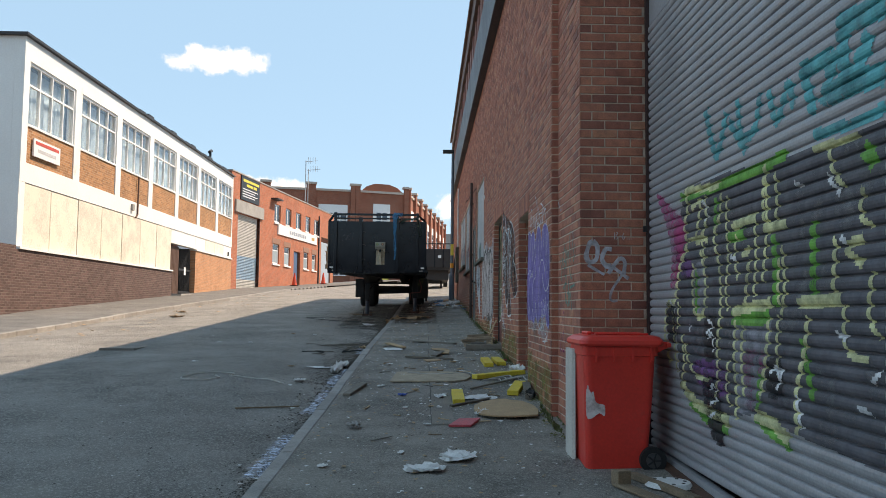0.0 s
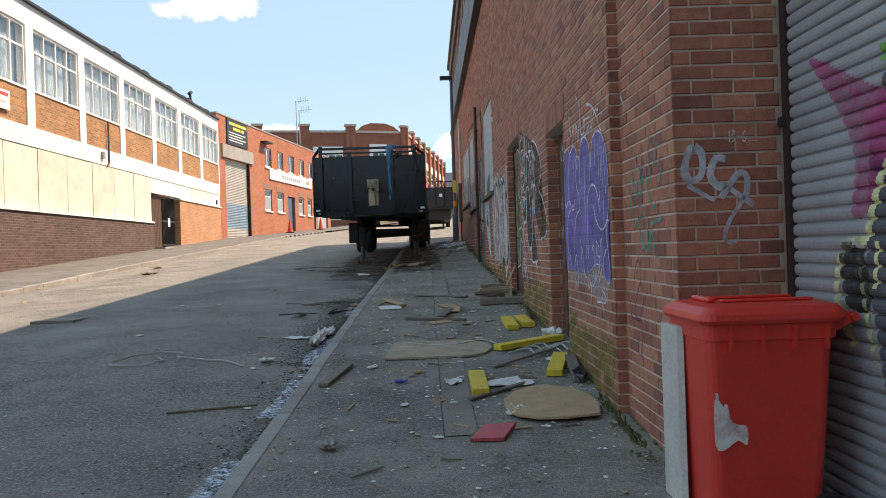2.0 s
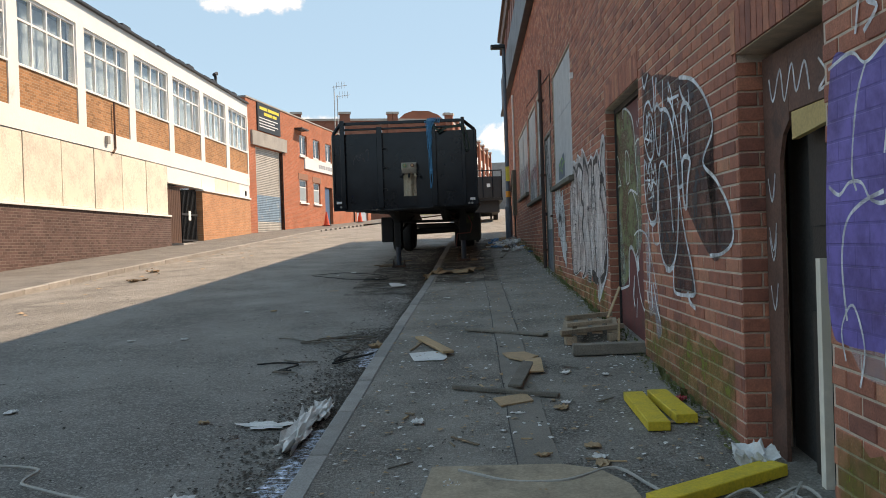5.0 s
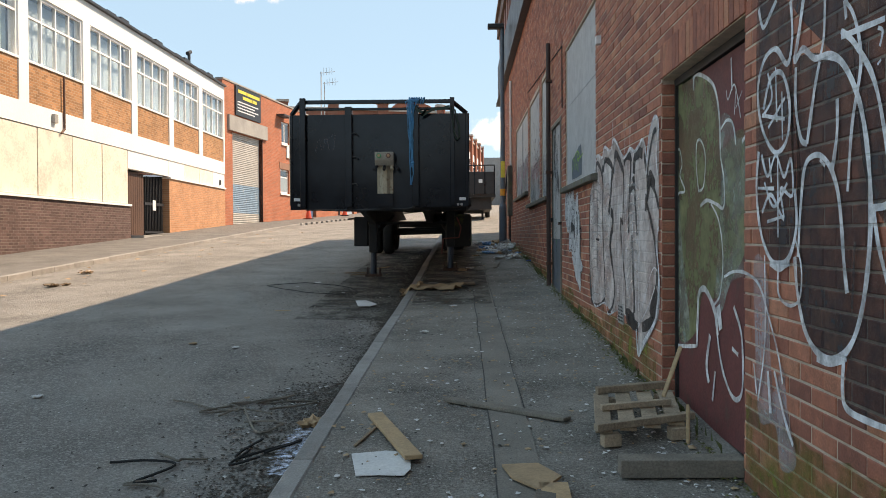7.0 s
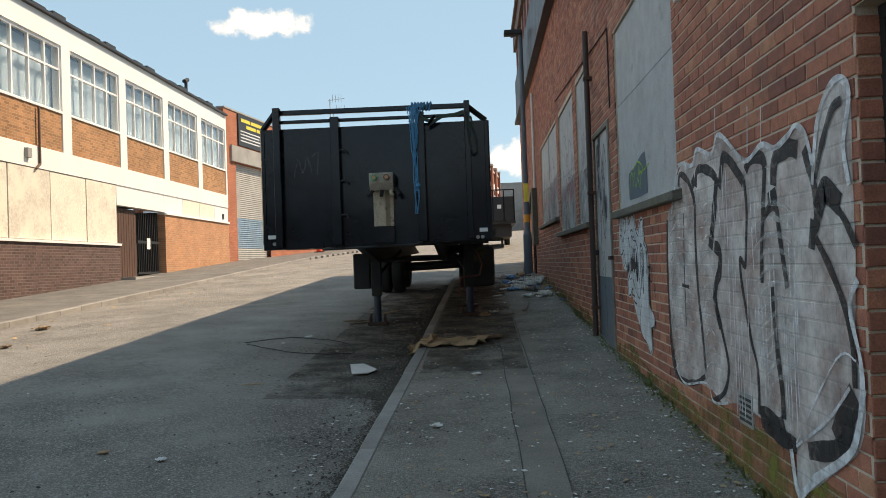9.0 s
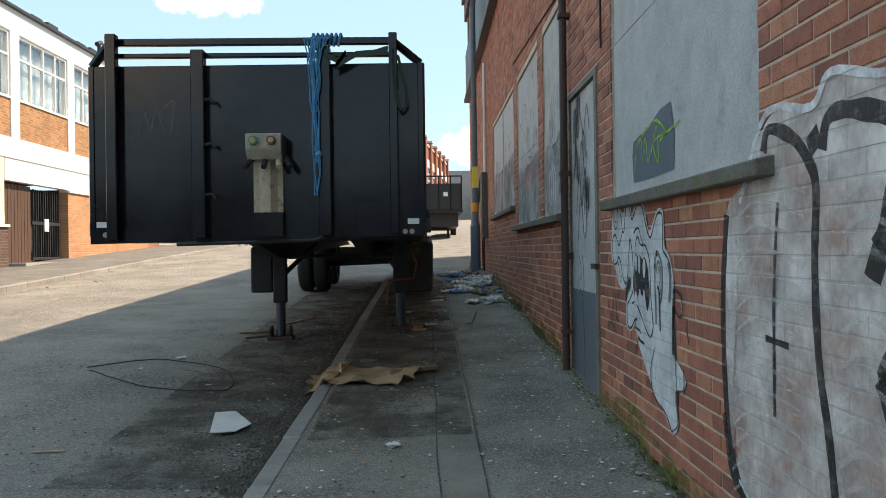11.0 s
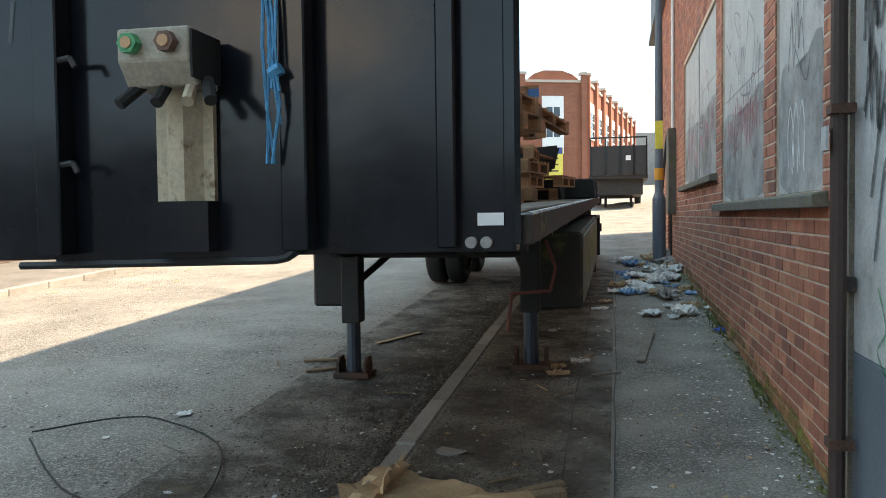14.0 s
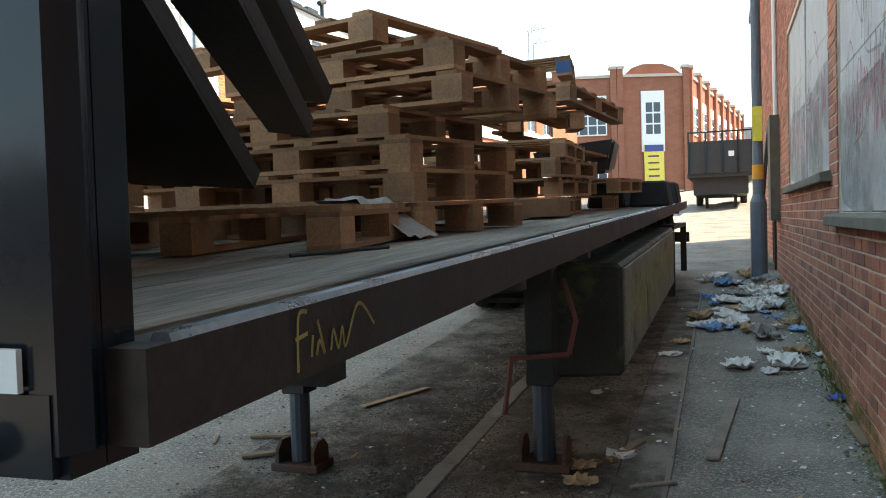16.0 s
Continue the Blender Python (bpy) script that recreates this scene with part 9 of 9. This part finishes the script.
for x, y in ((0.70, 14.42), (1.1, 14.52), (0.82, 15.2), (1.2, 15.28)):
    pallet_piece("block", (x, y), (x + 0.1, y + 0.02), 0.07, 0.07, 0.003, 0.003)
bar("broken_stick", "splintered stick standing by the pallet", "stick", (1.18, 14.42), (1.20, 14.50), 0.022, 0.02, M_raw, 0.0, 0.19)
bar("broken_stick", "splintered stick leaning on the pallet", "stick", (1.17, 14.95), (1.32, 15.12), 0.03, 0.02, M_raw, 0.13, 0.40)


def crumple(name, label, category, x, y, rx, ry, h, material, seed, group="", zoff=0.0):
    """A crumpled sheet: a closed bumpy skin resting on the ground."""
    t = thing(name, label, category, group)
    bm = bmesh.new()
    bmesh.ops.create_icosphere(bm, subdivisions=3, radius=1.0)
    off = Vector((seed * 3.1, seed * 1.7, seed))
    for v in bm.verts:
        c = v.co.copy()
        n1, n2, n3 = noise.noise(c * 1.5 + off), abs(noise.noise(c * 3.2 + off * 2)), abs(noise.noise(c * 7.0 + off * 3))
        r = 0.55 + 0.9 * abs(n1) + 0.9 * n2
        px, py = c.x * rx * r, c.y * ry * r
        v.co = Vector((x + px, y + py, gz(x + px, y + py) + 0.003 + zoff + max(0.0, 0.22 + c.z * 0.25 + 1.1 * n2 + 0.5 * n3 - 0.15 * r) * h))
    return part("skin", bm, material, t) and t


crumple("plastic_bag", "crumpled white plastic bag on the pavement", "plastic bag", 0.06, 6.3, 0.15, 0.10, 0.05, M_bag, 1)
crumple("plastic_bag", "twisted end of a white plastic bag", "plastic bag", 0.31, 6.64, 0.13, 0.12, 0.06, M_bag, 2)
crumple("plastic_bag", "white plastic sheeting caught against the kerb", "plastic bag", -1.26, 12.23, 0.07, 0.45, 0.10, M_bag, 3)
crumple("plastic_bag", "white plastic sheeting caught against the kerb", "plastic bag", -1.22, 12.74, 0.08, 0.25, 0.08, M_bag, 4)
crumple("plastic_bag", "flattened white plastic on the road", "plastic bag", -1.54, 12.48, 0.16, 0.08, 0.02, M_bag, 5)
crumple("plastic_bag", "strip of clear grey plastic beside a yellow beam", "plastic bag", 0.64, 9.29, 0.18, 0.12, 0.03, M_bag, 6)
crumple("plastic_bag", "pale plastic bag in the doorway", "plastic bag", 1.26, 11.06, 0.10, 0.12, 0.12, M_bag, 7)
crumple("plastic_bag", "pale plastic bag beside the board", "plastic bag", 0.62, 8.43, 0.07, 0.09, 0.05, M_bag, 8)
crumple("plastic_bag", "white crumpled paper on the road", "paper", -1.65, 11.06, 0.07, 0.06, 0.05, M_bag, 9)
crumple("plastic_bag", "clear plastic scrap on the pavement", "plastic bag", 0.21, 9.41, 0.06, 0.08, 0.03, M_bag, 10)
crumple("black_charger", "black plastic casing with cables", "casing", 1.21, 9.29, 0.06, 0.09, 0.10, M_rubber, 11)
crumple("blue_can", "crushed blue can on the pavement", "can", -0.23, 9.51, 0.05, 0.03, 0.03, mat("blue_tin", (0.03, 0.10, 0.42), 0.35), 12)
crumple("stone", "grey stone on the pavement near the kerb", "stone", -0.64, 7.87, 0.06, 0.06, 0.06, M_concrete, 13)


def creased(name, label, category, corners, material, amp, seed):
    """A torn creased sheet lying on the ground between four corners."""
    t = thing(name, label, category)
    n, m = 14, 9
    (ax, ay), (bx_, by), (cx, cy), (dx, dy) = corners
    bm = bmesh.new()
    top, low = [], []
    for i in range(n + 1):
        for j in range(m + 1):
            u, v = i / n, j / m
            v2 = v + (0.12 * noise.noise(Vector((u * 5, seed, 0))) if j in (0, m) else 0)
            u2 = u + (0.10 * noise.noise(Vector((v * 5, seed, 4))) if i in (0, n) else 0)
            x = (ax * (1 - u2) + bx_ * u2) * (1 - v2) + (dx * (1 - u2) + cx * u2) * v2
            y = (ay * (1 - u2) + by * u2) * (1 - v2) + (dy * (1 - u2) + cy * u2) * v2
            h = amp * (abs(noise.noise(Vector((u * 2.6 + seed, v * 1.9, 0)))) * 1.6 + 0.35 * abs(noise.noise(Vector((u * 7, v * 6, seed)))))
            z = max(gz(x, y), pave_z(x, y) if x > kerb_x(y) - 0.13 else -9) + 0.008 + h
            top.append(bm.verts.new((x, y, z)))
            low.append(bm.verts.new((x, y, z - 0.004)))
    k = m + 1
    for i in range(n):
        for j in range(m):
            a = i * k + j
            bm.faces.new((top[a], top[a + k], top[a + k + 1], top[a + 1]))
            bm.faces.new((low[a], low[a + 1], low[a + k + 1], low[a + k]))
    part("sheet", bm, material, t)


creased("torn_card", "torn brown cardboard folded over the kerb", "cardboard", [(-1.06, 22.36), (-0.24, 22.10), (-0.02, 22.56), (-0.88, 23.05)], M_card, 0.07, 3)
bar("timber", "short brown timber lying on the cardboard", "timber", (-0.33, 22.46), (0.09, 22.70), 0.07, 0.035, M_wood, 0.035, 0.02)
crumple("torn_card", "torn brown cardboard strip", "cardboard", -0.91, 22.75, 0.16, 0.32, 0.10, M_card, 15)
crumple("torn_card", "damp brown card in the gutter", "cardboard", -1.08, 15.32, 0.09, 0.12, 0.06, M_card, 16)
crumple("red_can", "crushed red drinks can by the wall", "can", 1.19, 12.33, 0.05, 0.04, 0.04, mat("red_tin", (0.45, 0.05, 0.06), 0.4), 17)
crumple("blue_can", "crushed blue can by the wall", "can", 1.26, 26.72, 0.05, 0.04, 0.04, mat("blue_tin_wall", (0.05, 0.12, 0.5), 0.4), 18)
rnd = random.Random(77)
for k in range(46):
    x, y = (rnd.uniform(-0.75, 1.15), rnd.triangular(6.5, 13.5, 10.2)) if k < 30 else (rnd.uniform(-2.6, 0.1), rnd.uniform(20.5, 27.5))
    if abs(x - kerb_x(y)) < 0.35:
        x += 0.5
    ln, a = rnd.uniform(0.06, 0.24), rnd.uniform(0, 3.1)
    bar("splinter", "thin splinter of weathered wood on the ground", "splinter", (x, y), (x + ln * math.cos(a), y + ln * math.sin(a)), rnd.uniform(0.008, 0.022), 0.008, (M_wood, M_wood_grey, M_raw)[k % 3], group="splinters in the street")
for k in range(44):
    x, y = (rnd.uniform(-0.8, 1.2), rnd.uniform(6.2, 15.0)) if k < 26 else (rnd.uniform(-4.0, 0.9), rnd.uniform(9.0, 28.0))
    if abs(x - kerb_x(y)) < 0.3:
        x += 0.6
    s_ = rnd.uniform(0.018, 0.045)
    crumple("paper_scrap", "small torn scrap of pale paper or plastic", "scrap", x, y, s_, s_ * rnd.uniform(0.6, 1.5), s_ * 0.5, (M_paper, M_bag, M_card)[k % 3], 200 + k, "paper scraps in the street")
verts, faces = [], []
for k in range(320):
    y = rnd.choice((15.2, 16.4, 19.5, 24.5, 27.0, 12.6, 8.0)) + rnd.gauss(0, 0.35)
    x = WALL - 0.02 - abs(rnd.gauss(0, 0.03))
    if D2[0] < y < D2[1]:
        x += 0.06
    h, a, k0 = rnd.uniform(0.02, 0.085), rnd.uniform(0, 6.28), len(verts)
    dx, dy, z = 0.007 * math.cos(a), 0.007 * math.sin(a), gz(x, y)
    verts += [(x - dx, y - dy, z), (x + dx, y + dy, z), (x + 1.5 * dy + dx, y + dy - dx, z + h * 0.6), (x - rnd.uniform(0, 0.04), y + rnd.uniform(-0.03, 0.03), z + h)]
    faces += [(k0, k0 + 1, k0 + 2), (k0, k0 + 2, k0 + 3)]
tagged(raw("weeds", verts, faces, mat("weed_green", (0.10, 0.115, 0.04), 0.8, vary=0.3, scale=8)), "small green weeds at the foot of the wall", "weeds", kind="stuff")
# heap of rubbish by the lamp
rnd = random.Random(33)
cols = [M_bag, M_paper, M_card, mat("blue_plastic", (0.12, 0.30, 0.52), 0.4), mat("grey_rag", (0.25, 0.24, 0.23), 0.9), M_bag]
for k in range(110):
    x, y = rnd.triangular(0.15, 1.27, 1.1), rnd.triangular(27.2, 33.8, 31.5)
    if y < 29 and x < 0.8:
        x += 0.4
    s = rnd.uniform(0.035, 0.12)
    crumple("rubbish", "crumpled bag or paper in the rubbish heap", "rubbish", x, y, s, s * rnd.uniform(0.7, 1.6), s * rnd.uniform(0.4, 1.1), cols[k % 6], 40 + k, "rubbish by the lamp")
for x, y in ((0.15, 28.04), (-0.1, 25.09), (0.05, 25.5), (-0.15, 25.3), (1.08, 27.63), (1.34, 28.04), (0.21, 28.55)):
    crumple("rubbish", "crumpled paper on the pavement", "rubbish", x, y, 0.08, 0.07, 0.035, cols[int(x * 10) % 3], 80 + int(y * 7), "rubbish by the lamp")


def wire(name, label, pts, r, material, seed=0):
    t = thing(name, label, "wire")
    bm = bmesh.new()
    path = smooth_path([(x, y, 0) for x, y in pts], 8)
    pp = [Vector((q.x, q.y, gz(q.x, q.y) + r + 0.012 * (1 + noise.noise(Vector((q.x * 5, q.y * 5, seed)))))) for q in path]
    sweep(bm, pp, r, 5)
    part("strand", bm, material, t)


M_wire = mat("pale_cable", (0.42, 0.40, 0.36), 0.6)
wire("loose_wire", "pale electric cable curled on the road", [(-1.8, 10.78), (-2.06, 11.06), (-2.58, 11.32), (-2.63, 11.57), (-2.88, 11.62), (-3.14, 11.37), (-3.19, 11.01), (-2.88, 10.91), (-2.73, 11.16), (-2.83, 11.37)], 0.009, M_wire)
wire("loose_wire", "dark cable loop on the road by the trailer", [(-3.36, 23.49), (-2.88, 23.92), (-2.06, 23.49), (-1.75, 22.53), (-2.47, 22.64), (-3.3, 23.39)], 0.006, M_rubber)
for k in range(9):
    x, y = -1.45 + rnd.uniform(-0.35, 0.2), 14.9 + rnd.uniform(-0.9, 1.0)
    wire("twig", "tangled dark twig and wire in the gutter", [(x, y), (x + rnd.uniform(-0.3, 0.3), y + rnd.uniform(-0.2, 0.3)), (x + rnd.uniform(-0.4, 0.2), y + rnd.uniform(-0.3, 0.3)), (x + rnd.uniform(-0.5, 0.2), y + rnd.uniform(-0.5, 0.5))], 0.008, M_wood_grey if k % 3 else M_rubber, k)
for k in range(6):
    x, y = 0.75 + 0.08 * k, 10.35 + 0.1 * (k % 3)
    wire("cable_scrap", "frayed white cable among the scrap", [(x, y), (x + 0.2, y + 0.15), (x + 0.25, y - 0.1), (x + 0.45, y + 0.2)], 0.008, M_wire, k)
wire("cable_scrap", "white cable lying over the plywood", [(-0.21, 11.11), (0.0, 10.96), (0.31, 10.91), (0.57, 11.06), (0.72, 10.71)], 0.008, M_wire, 9)

# scattered scraps, grit and paint, too small to count
def scatter(name, label, n, area, size, material, seed, tall=0.4):
    rr = random.Random(seed)
    verts, faces = [], []
    for _ in range(n):
        x, y = area(rr)
        s = rr.uniform(*size)
        a = rr.uniform(0, 6.28)
        z = gz(x, y)
        k0 = len(verts)
        m = rr.randint(3, 5)
        for i in range(m):
            b = a + 6.28 * i / m
            r = s * rr.uniform(0.5, 1.1)
            verts.append((x + r * math.cos(b), y + r * 1.3 * math.sin(b), z + 0.003 + rr.uniform(0, tall) * s))
        verts.append((x, y, z + 0.004 + tall * s))
        for i in range(m):
            faces.append((k0 + i, k0 + (i + 1) % m, k0 + m))
    tagged(raw(name, verts, faces, material), label, "litter", kind="stuff")


pave_area = lambda r: (r.uniform(-1.0, 1.28), r.triangular(3.0, 33.0, 10.0))
wall_area = lambda r: (1.27 - abs(r.gauss(0, 0.25)), r.uniform(7.5, 32.0))
gut_area = lambda r: (-1.15 - abs(r.gauss(0, 0.22)), r.uniform(2.0, 33.0))
road_area = lambda r: (r.uniform(-7.5, -1.3), r.uniform(2.0, 34.0))
left_area = lambda r: (r.uniform(-11.9, -6.5), r.uniform(16.0, 48.0))
scatter("litter", "tiny white scraps of paper and plastic", 1100, pave_area, (0.004, 0.024), M_paper, 1)
scatter("litter", "tiny brown scraps of card and leaf", 1100, pave_area, (0.005, 0.028), M_card, 2)
scatter("litter", "dark splinters and crumbs of dirt", 1100, pave_area, (0.004, 0.014), M_dirt, 3, 0.6)
scatter("litter", "white grit along the foot of the wall", 700, wall_area, (0.004, 0.018), M_paper, 4)
scatter("litter", "brown leaf mould along the foot of the wall", 1600, lambda r: (1.28 - abs(r.gauss(0, 0.05)), r.uniform(7.2, 33.0)), (0.005, 0.02), M_moss, 5, 0.9)
scatter("litter", "dirt and leaf mould in the gutter", 3200, gut_area, (0.004, 0.018), M_dirt, 6, 0.6)
scatter("litter", "pale scraps in the gutter", 300, gut_area, (0.005, 0.025), M_paper, 7)
scatter("litter", "pale grit on the road", 700, road_area, (0.004, 0.014), M_paper, 8)
scatter("litter", "dark crumbs on the road", 2600, road_area, (0.004, 0.018), M_dirt, 9, 0.6)
scatter("litter", "scraps on the sunlit side of the road", 160, left_area, (0.02, 0.08), M_card, 10)
for x, y, s in ((-7.2, 23.9, 0.12), (-7.05, 24.1, 0.08), (-7.7, 26.3, 0.12), (-10.9, 31.5, 0.15), (-10.4, 24.0, 0.12)):
    crumple("rubble", "brown clod of rubble on the sunlit road", "rubble", x, y, s, s, s * 0.6, M_wood, int(x * 10), "rubble on the road")

# moss and damp along the wall foot
verts, faces = [], []
rr = random.Random(8)
y = 7.1
while y < 30:
    face_x = PILLAR if y < 8.3 else WALL
    if not any(h[2] < 1.6 and h[0] - 0.05 < y < h[1] + 0.02 for h in HOLES):
        h = rr.uniform(0.01, 0.05)
        z0 = G(y) - 0.02
        k0 = len(verts)
        for i in range(5):
            verts.append((face_x - 0.004 - rr.uniform(0, 0.006), y + i * 0.02, z0 + h * rr.uniform(0.6, 1.0)))
        for i in range(5):
            verts.append((face_x - 0.03 - rr.uniform(0, 0.02), y + i * 0.02, z0))
        for i in range(4):
            faces.append((k0 + i, k0 + i + 1, k0 + 6 + i, k0 + 5 + i))
    y += 0.07
tagged(raw("moss", verts, faces, M_moss), "yellow green moss along the foot of the wall", "moss", kind="stuff")

P_moss = paint("moss_stain", (0.20, 0.19, 0.035), 0.75, True, 0.95, patch=4.0, lo=0.05, at=0.38)
bm = bmesh.new()
prev = None
y = 8.32
while y < 31:
    top_ = 0.30 + 0.16 * noise.noise(Vector((y * 1.1, 3, 0))) + (0.15 if y < 14 else 0.0 if y < 18 else -0.16)
    cur = (bm.verts.new((WALL - 0.0032, y, G(y) - 0.02)), bm.verts.new((WALL - 0.0032, y, G(y) + top_ + 0.05 * noise.noise(Vector((y * 9, 0, 0))))))
    hole = any(h[2] < 1.6 and h[0] - 0.02 < y < h[1] + 0.12 for h in HOLES)
    if prev and not hole:
        bm.faces.new((prev[0], cur[0], cur[1], prev[1]))
    prev = None if hole else cur
    y += 0.09
tagged(part("moss_stain", bm, P_moss), "yellow green algae stain low on the brick wall", "moss", kind="stuff")

# patched trench and joints in the pavement, blue paint spilt in the gutter, cover plates
def ground_patch(name, label, pts, material, lift, n=12):
    bm = bmesh.new()
    (xa, ya), (xb, yb), (xc, yc), (xd, yd) = pts
    rows = []
    for i in range(n + 1):
        f = i / n
        l_, r_ = (xa + (xd - xa) * f, ya + (yd - ya) * f), (xb + (xc - xb) * f, yb + (yc - yb) * f)
        wob = 0.012 * noise.noise(Vector((f * 20, l_[1], 1)))
        rows.append([bm.verts.new((q[0] + wob, q[1], gz(*q) + lift)) for q in (l_, ((l_[0] + r_[0]) / 2, (l_[1] + r_[1]) / 2), r_)])
    for a, b in zip(rows, rows[1:]):
        for i in range(2):
            bm.faces.new((a[i], a[i + 1], b[i + 1], b[i]))
    tagged(part(name, bm, material), label, "patch", kind="structure")


M_patch = mat("trench_patch_asphalt", (0.215, 0.194, 0.166), 0.93, vary=0.22, scale=2, fine=90, bump=0.6)
M_seam = mat("tar_seam", (0.075, 0.07, 0.064), 0.9, vary=0.3, scale=10)
ground_patch("trench_patch", "slightly paler patched trench along the pavement", [(0.10, 8.0), (0.32, 8.0), (0.32, 31.5), (0.04, 31.5)], M_patch, 0.003, 90)
ground_patch("tar_seam", "dark tar seam along the pavement", [(0.095, 8.0), (0.103, 8.0), (0.046, 31.5), (0.036, 31.5)], M_seam, 0.006, 90)
ground_patch("tar_seam", "dark tar seam along the pavement", [(0.318, 15.0), (0.325, 15.0), (0.328, 31.5), (0.32, 31.5)], M_seam, 0.006, 60)
for y in (16.3, 18.6, 22.75):
    ground_patch("tar_seam", "dark tar seam across the pavement", [(0.33, y), (1.28, y - 0.02), (1.28, y - 0.013), (0.33, y + 0.007)], M_seam, 0.006, 3)
P_blue = paint("spilt_blue_paint", (0.66, 0.74, 0.88), 0.95, False, patch=22.0, lo=0.0, at=0.40)
bm = bmesh.new()
for a, b in ((3.2, 8.4), (9.0, 12.4), (13.8, 15.2)):
    y = a
    while y < b:
        w = 0.19 + 0.07 * noise.noise(Vector((y * 1.3, 0, 0)))
        ln = 0.05 + 0.05 * abs(noise.noise(Vector((y * 9, 2, 0))))
        xk = kerb_x(y) - 0.13
        vs = [bm.verts.new((x, yy, gz(x, yy) + 0.012)) for x, yy in ((xk - w - 0.05 * noise.noise(Vector((y * 11, 5, 0))), y), (xk, y), (xk, y + ln), (xk - w + 0.03, y + ln * 0.8))]
        if noise.noise(Vector((y * 0.9, 7, 0))) + 0.5 * noise.noise(Vector((y * 7, 1, 0))) > -0.22:
            bm.faces.new(vs)
        y += ln * 1.02
tagged(part("spilt_paint", bm, P_blue), "pale blue paint spilt along the gutter", "paint", kind="stuff")
cp = thing("cover_plate", "small round worn metal cover in the pavement", "cover")
bm = bmesh.new()
tube(bm, (-0.57, 23.34, gz(-0.57, 23.34) - 0.01), (-0.57, 23.34, gz(-0.57, 23.34) + 0.008), 0.085, 20)
part("plate", bm, M_kerb, cp)
mh = thing("manhole_cover", "dark iron manhole cover in the road", "manhole cover")
boxes("plate", M_patch, mh, (-5.6, -5.0, 14.4, 15.0, gz(-5.3, 14.4) - 0.02, gz(-5.3, 15.0) + 0.004))

# dirt crumbs in the gutter and under the trailer, and a brown film
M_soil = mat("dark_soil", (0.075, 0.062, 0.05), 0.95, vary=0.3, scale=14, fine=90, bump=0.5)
M_grit = mat("grey_grit", (0.24, 0.225, 0.20), 0.95, vary=0.3, scale=20, fine=90)


def gutter(off, spread, ya, yb):
    return lambda r: (lambda y: (kerb_x(y) - off - abs(r.gauss(0, spread)), y))(r.uniform(ya, yb))


scatter("gutter_dirt", "dark crumbs of soil along the gutter", 9000, gutter(0.13, 0.07, 2.5, 21.0), (0.004, 0.016), M_soil, 21, 0.5)
scatter("gutter_dirt", "dark broken asphalt and dirt by the kerb", 3500, gutter(0.13, 0.28, 10.8, 16.6), (0.005, 0.02), M_soil, 22, 0.5)
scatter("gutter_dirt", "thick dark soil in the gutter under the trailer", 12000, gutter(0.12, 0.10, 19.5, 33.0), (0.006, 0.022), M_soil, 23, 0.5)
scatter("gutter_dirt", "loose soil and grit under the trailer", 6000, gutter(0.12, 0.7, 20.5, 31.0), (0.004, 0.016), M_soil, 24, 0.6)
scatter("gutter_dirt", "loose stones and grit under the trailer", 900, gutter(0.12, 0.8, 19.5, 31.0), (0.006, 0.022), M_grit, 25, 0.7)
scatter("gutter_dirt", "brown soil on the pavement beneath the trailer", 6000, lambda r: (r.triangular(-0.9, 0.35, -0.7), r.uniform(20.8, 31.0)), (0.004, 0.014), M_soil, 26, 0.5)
scatter("litter", "pale stone chips on the road", 3000, road_area, (0.004, 0.010), M_grit, 27, 0.5)
scatter("litter", "pale stone chips on the pavement", 3000, pave_area, (0.003, 0.009), M_grit, 28, 0.5)
# patchy dark brown film over road and pavement under the trailer
P_brown_film = paint("brown_film", (0.085, 0.068, 0.052), 0.85, False, 0.95, patch=2.2, lo=0.0, at=0.40)
for nm, x0, x1, ya, yb in (("thin patchy brown film on the road under the trailer", -2.2, -1.1, 20.0, 32.0), ("thin patchy brown film on the pavement under the trailer", -0.77, 0.3, 20.6, 32.0)):
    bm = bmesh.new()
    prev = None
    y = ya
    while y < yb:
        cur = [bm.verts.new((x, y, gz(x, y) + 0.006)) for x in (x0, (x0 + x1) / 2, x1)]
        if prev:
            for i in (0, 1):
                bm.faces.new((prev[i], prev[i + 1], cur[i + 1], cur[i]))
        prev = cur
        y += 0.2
    tagged(part("brown_film", bm, P_brown_film), nm, "dirt", kind="stuff")
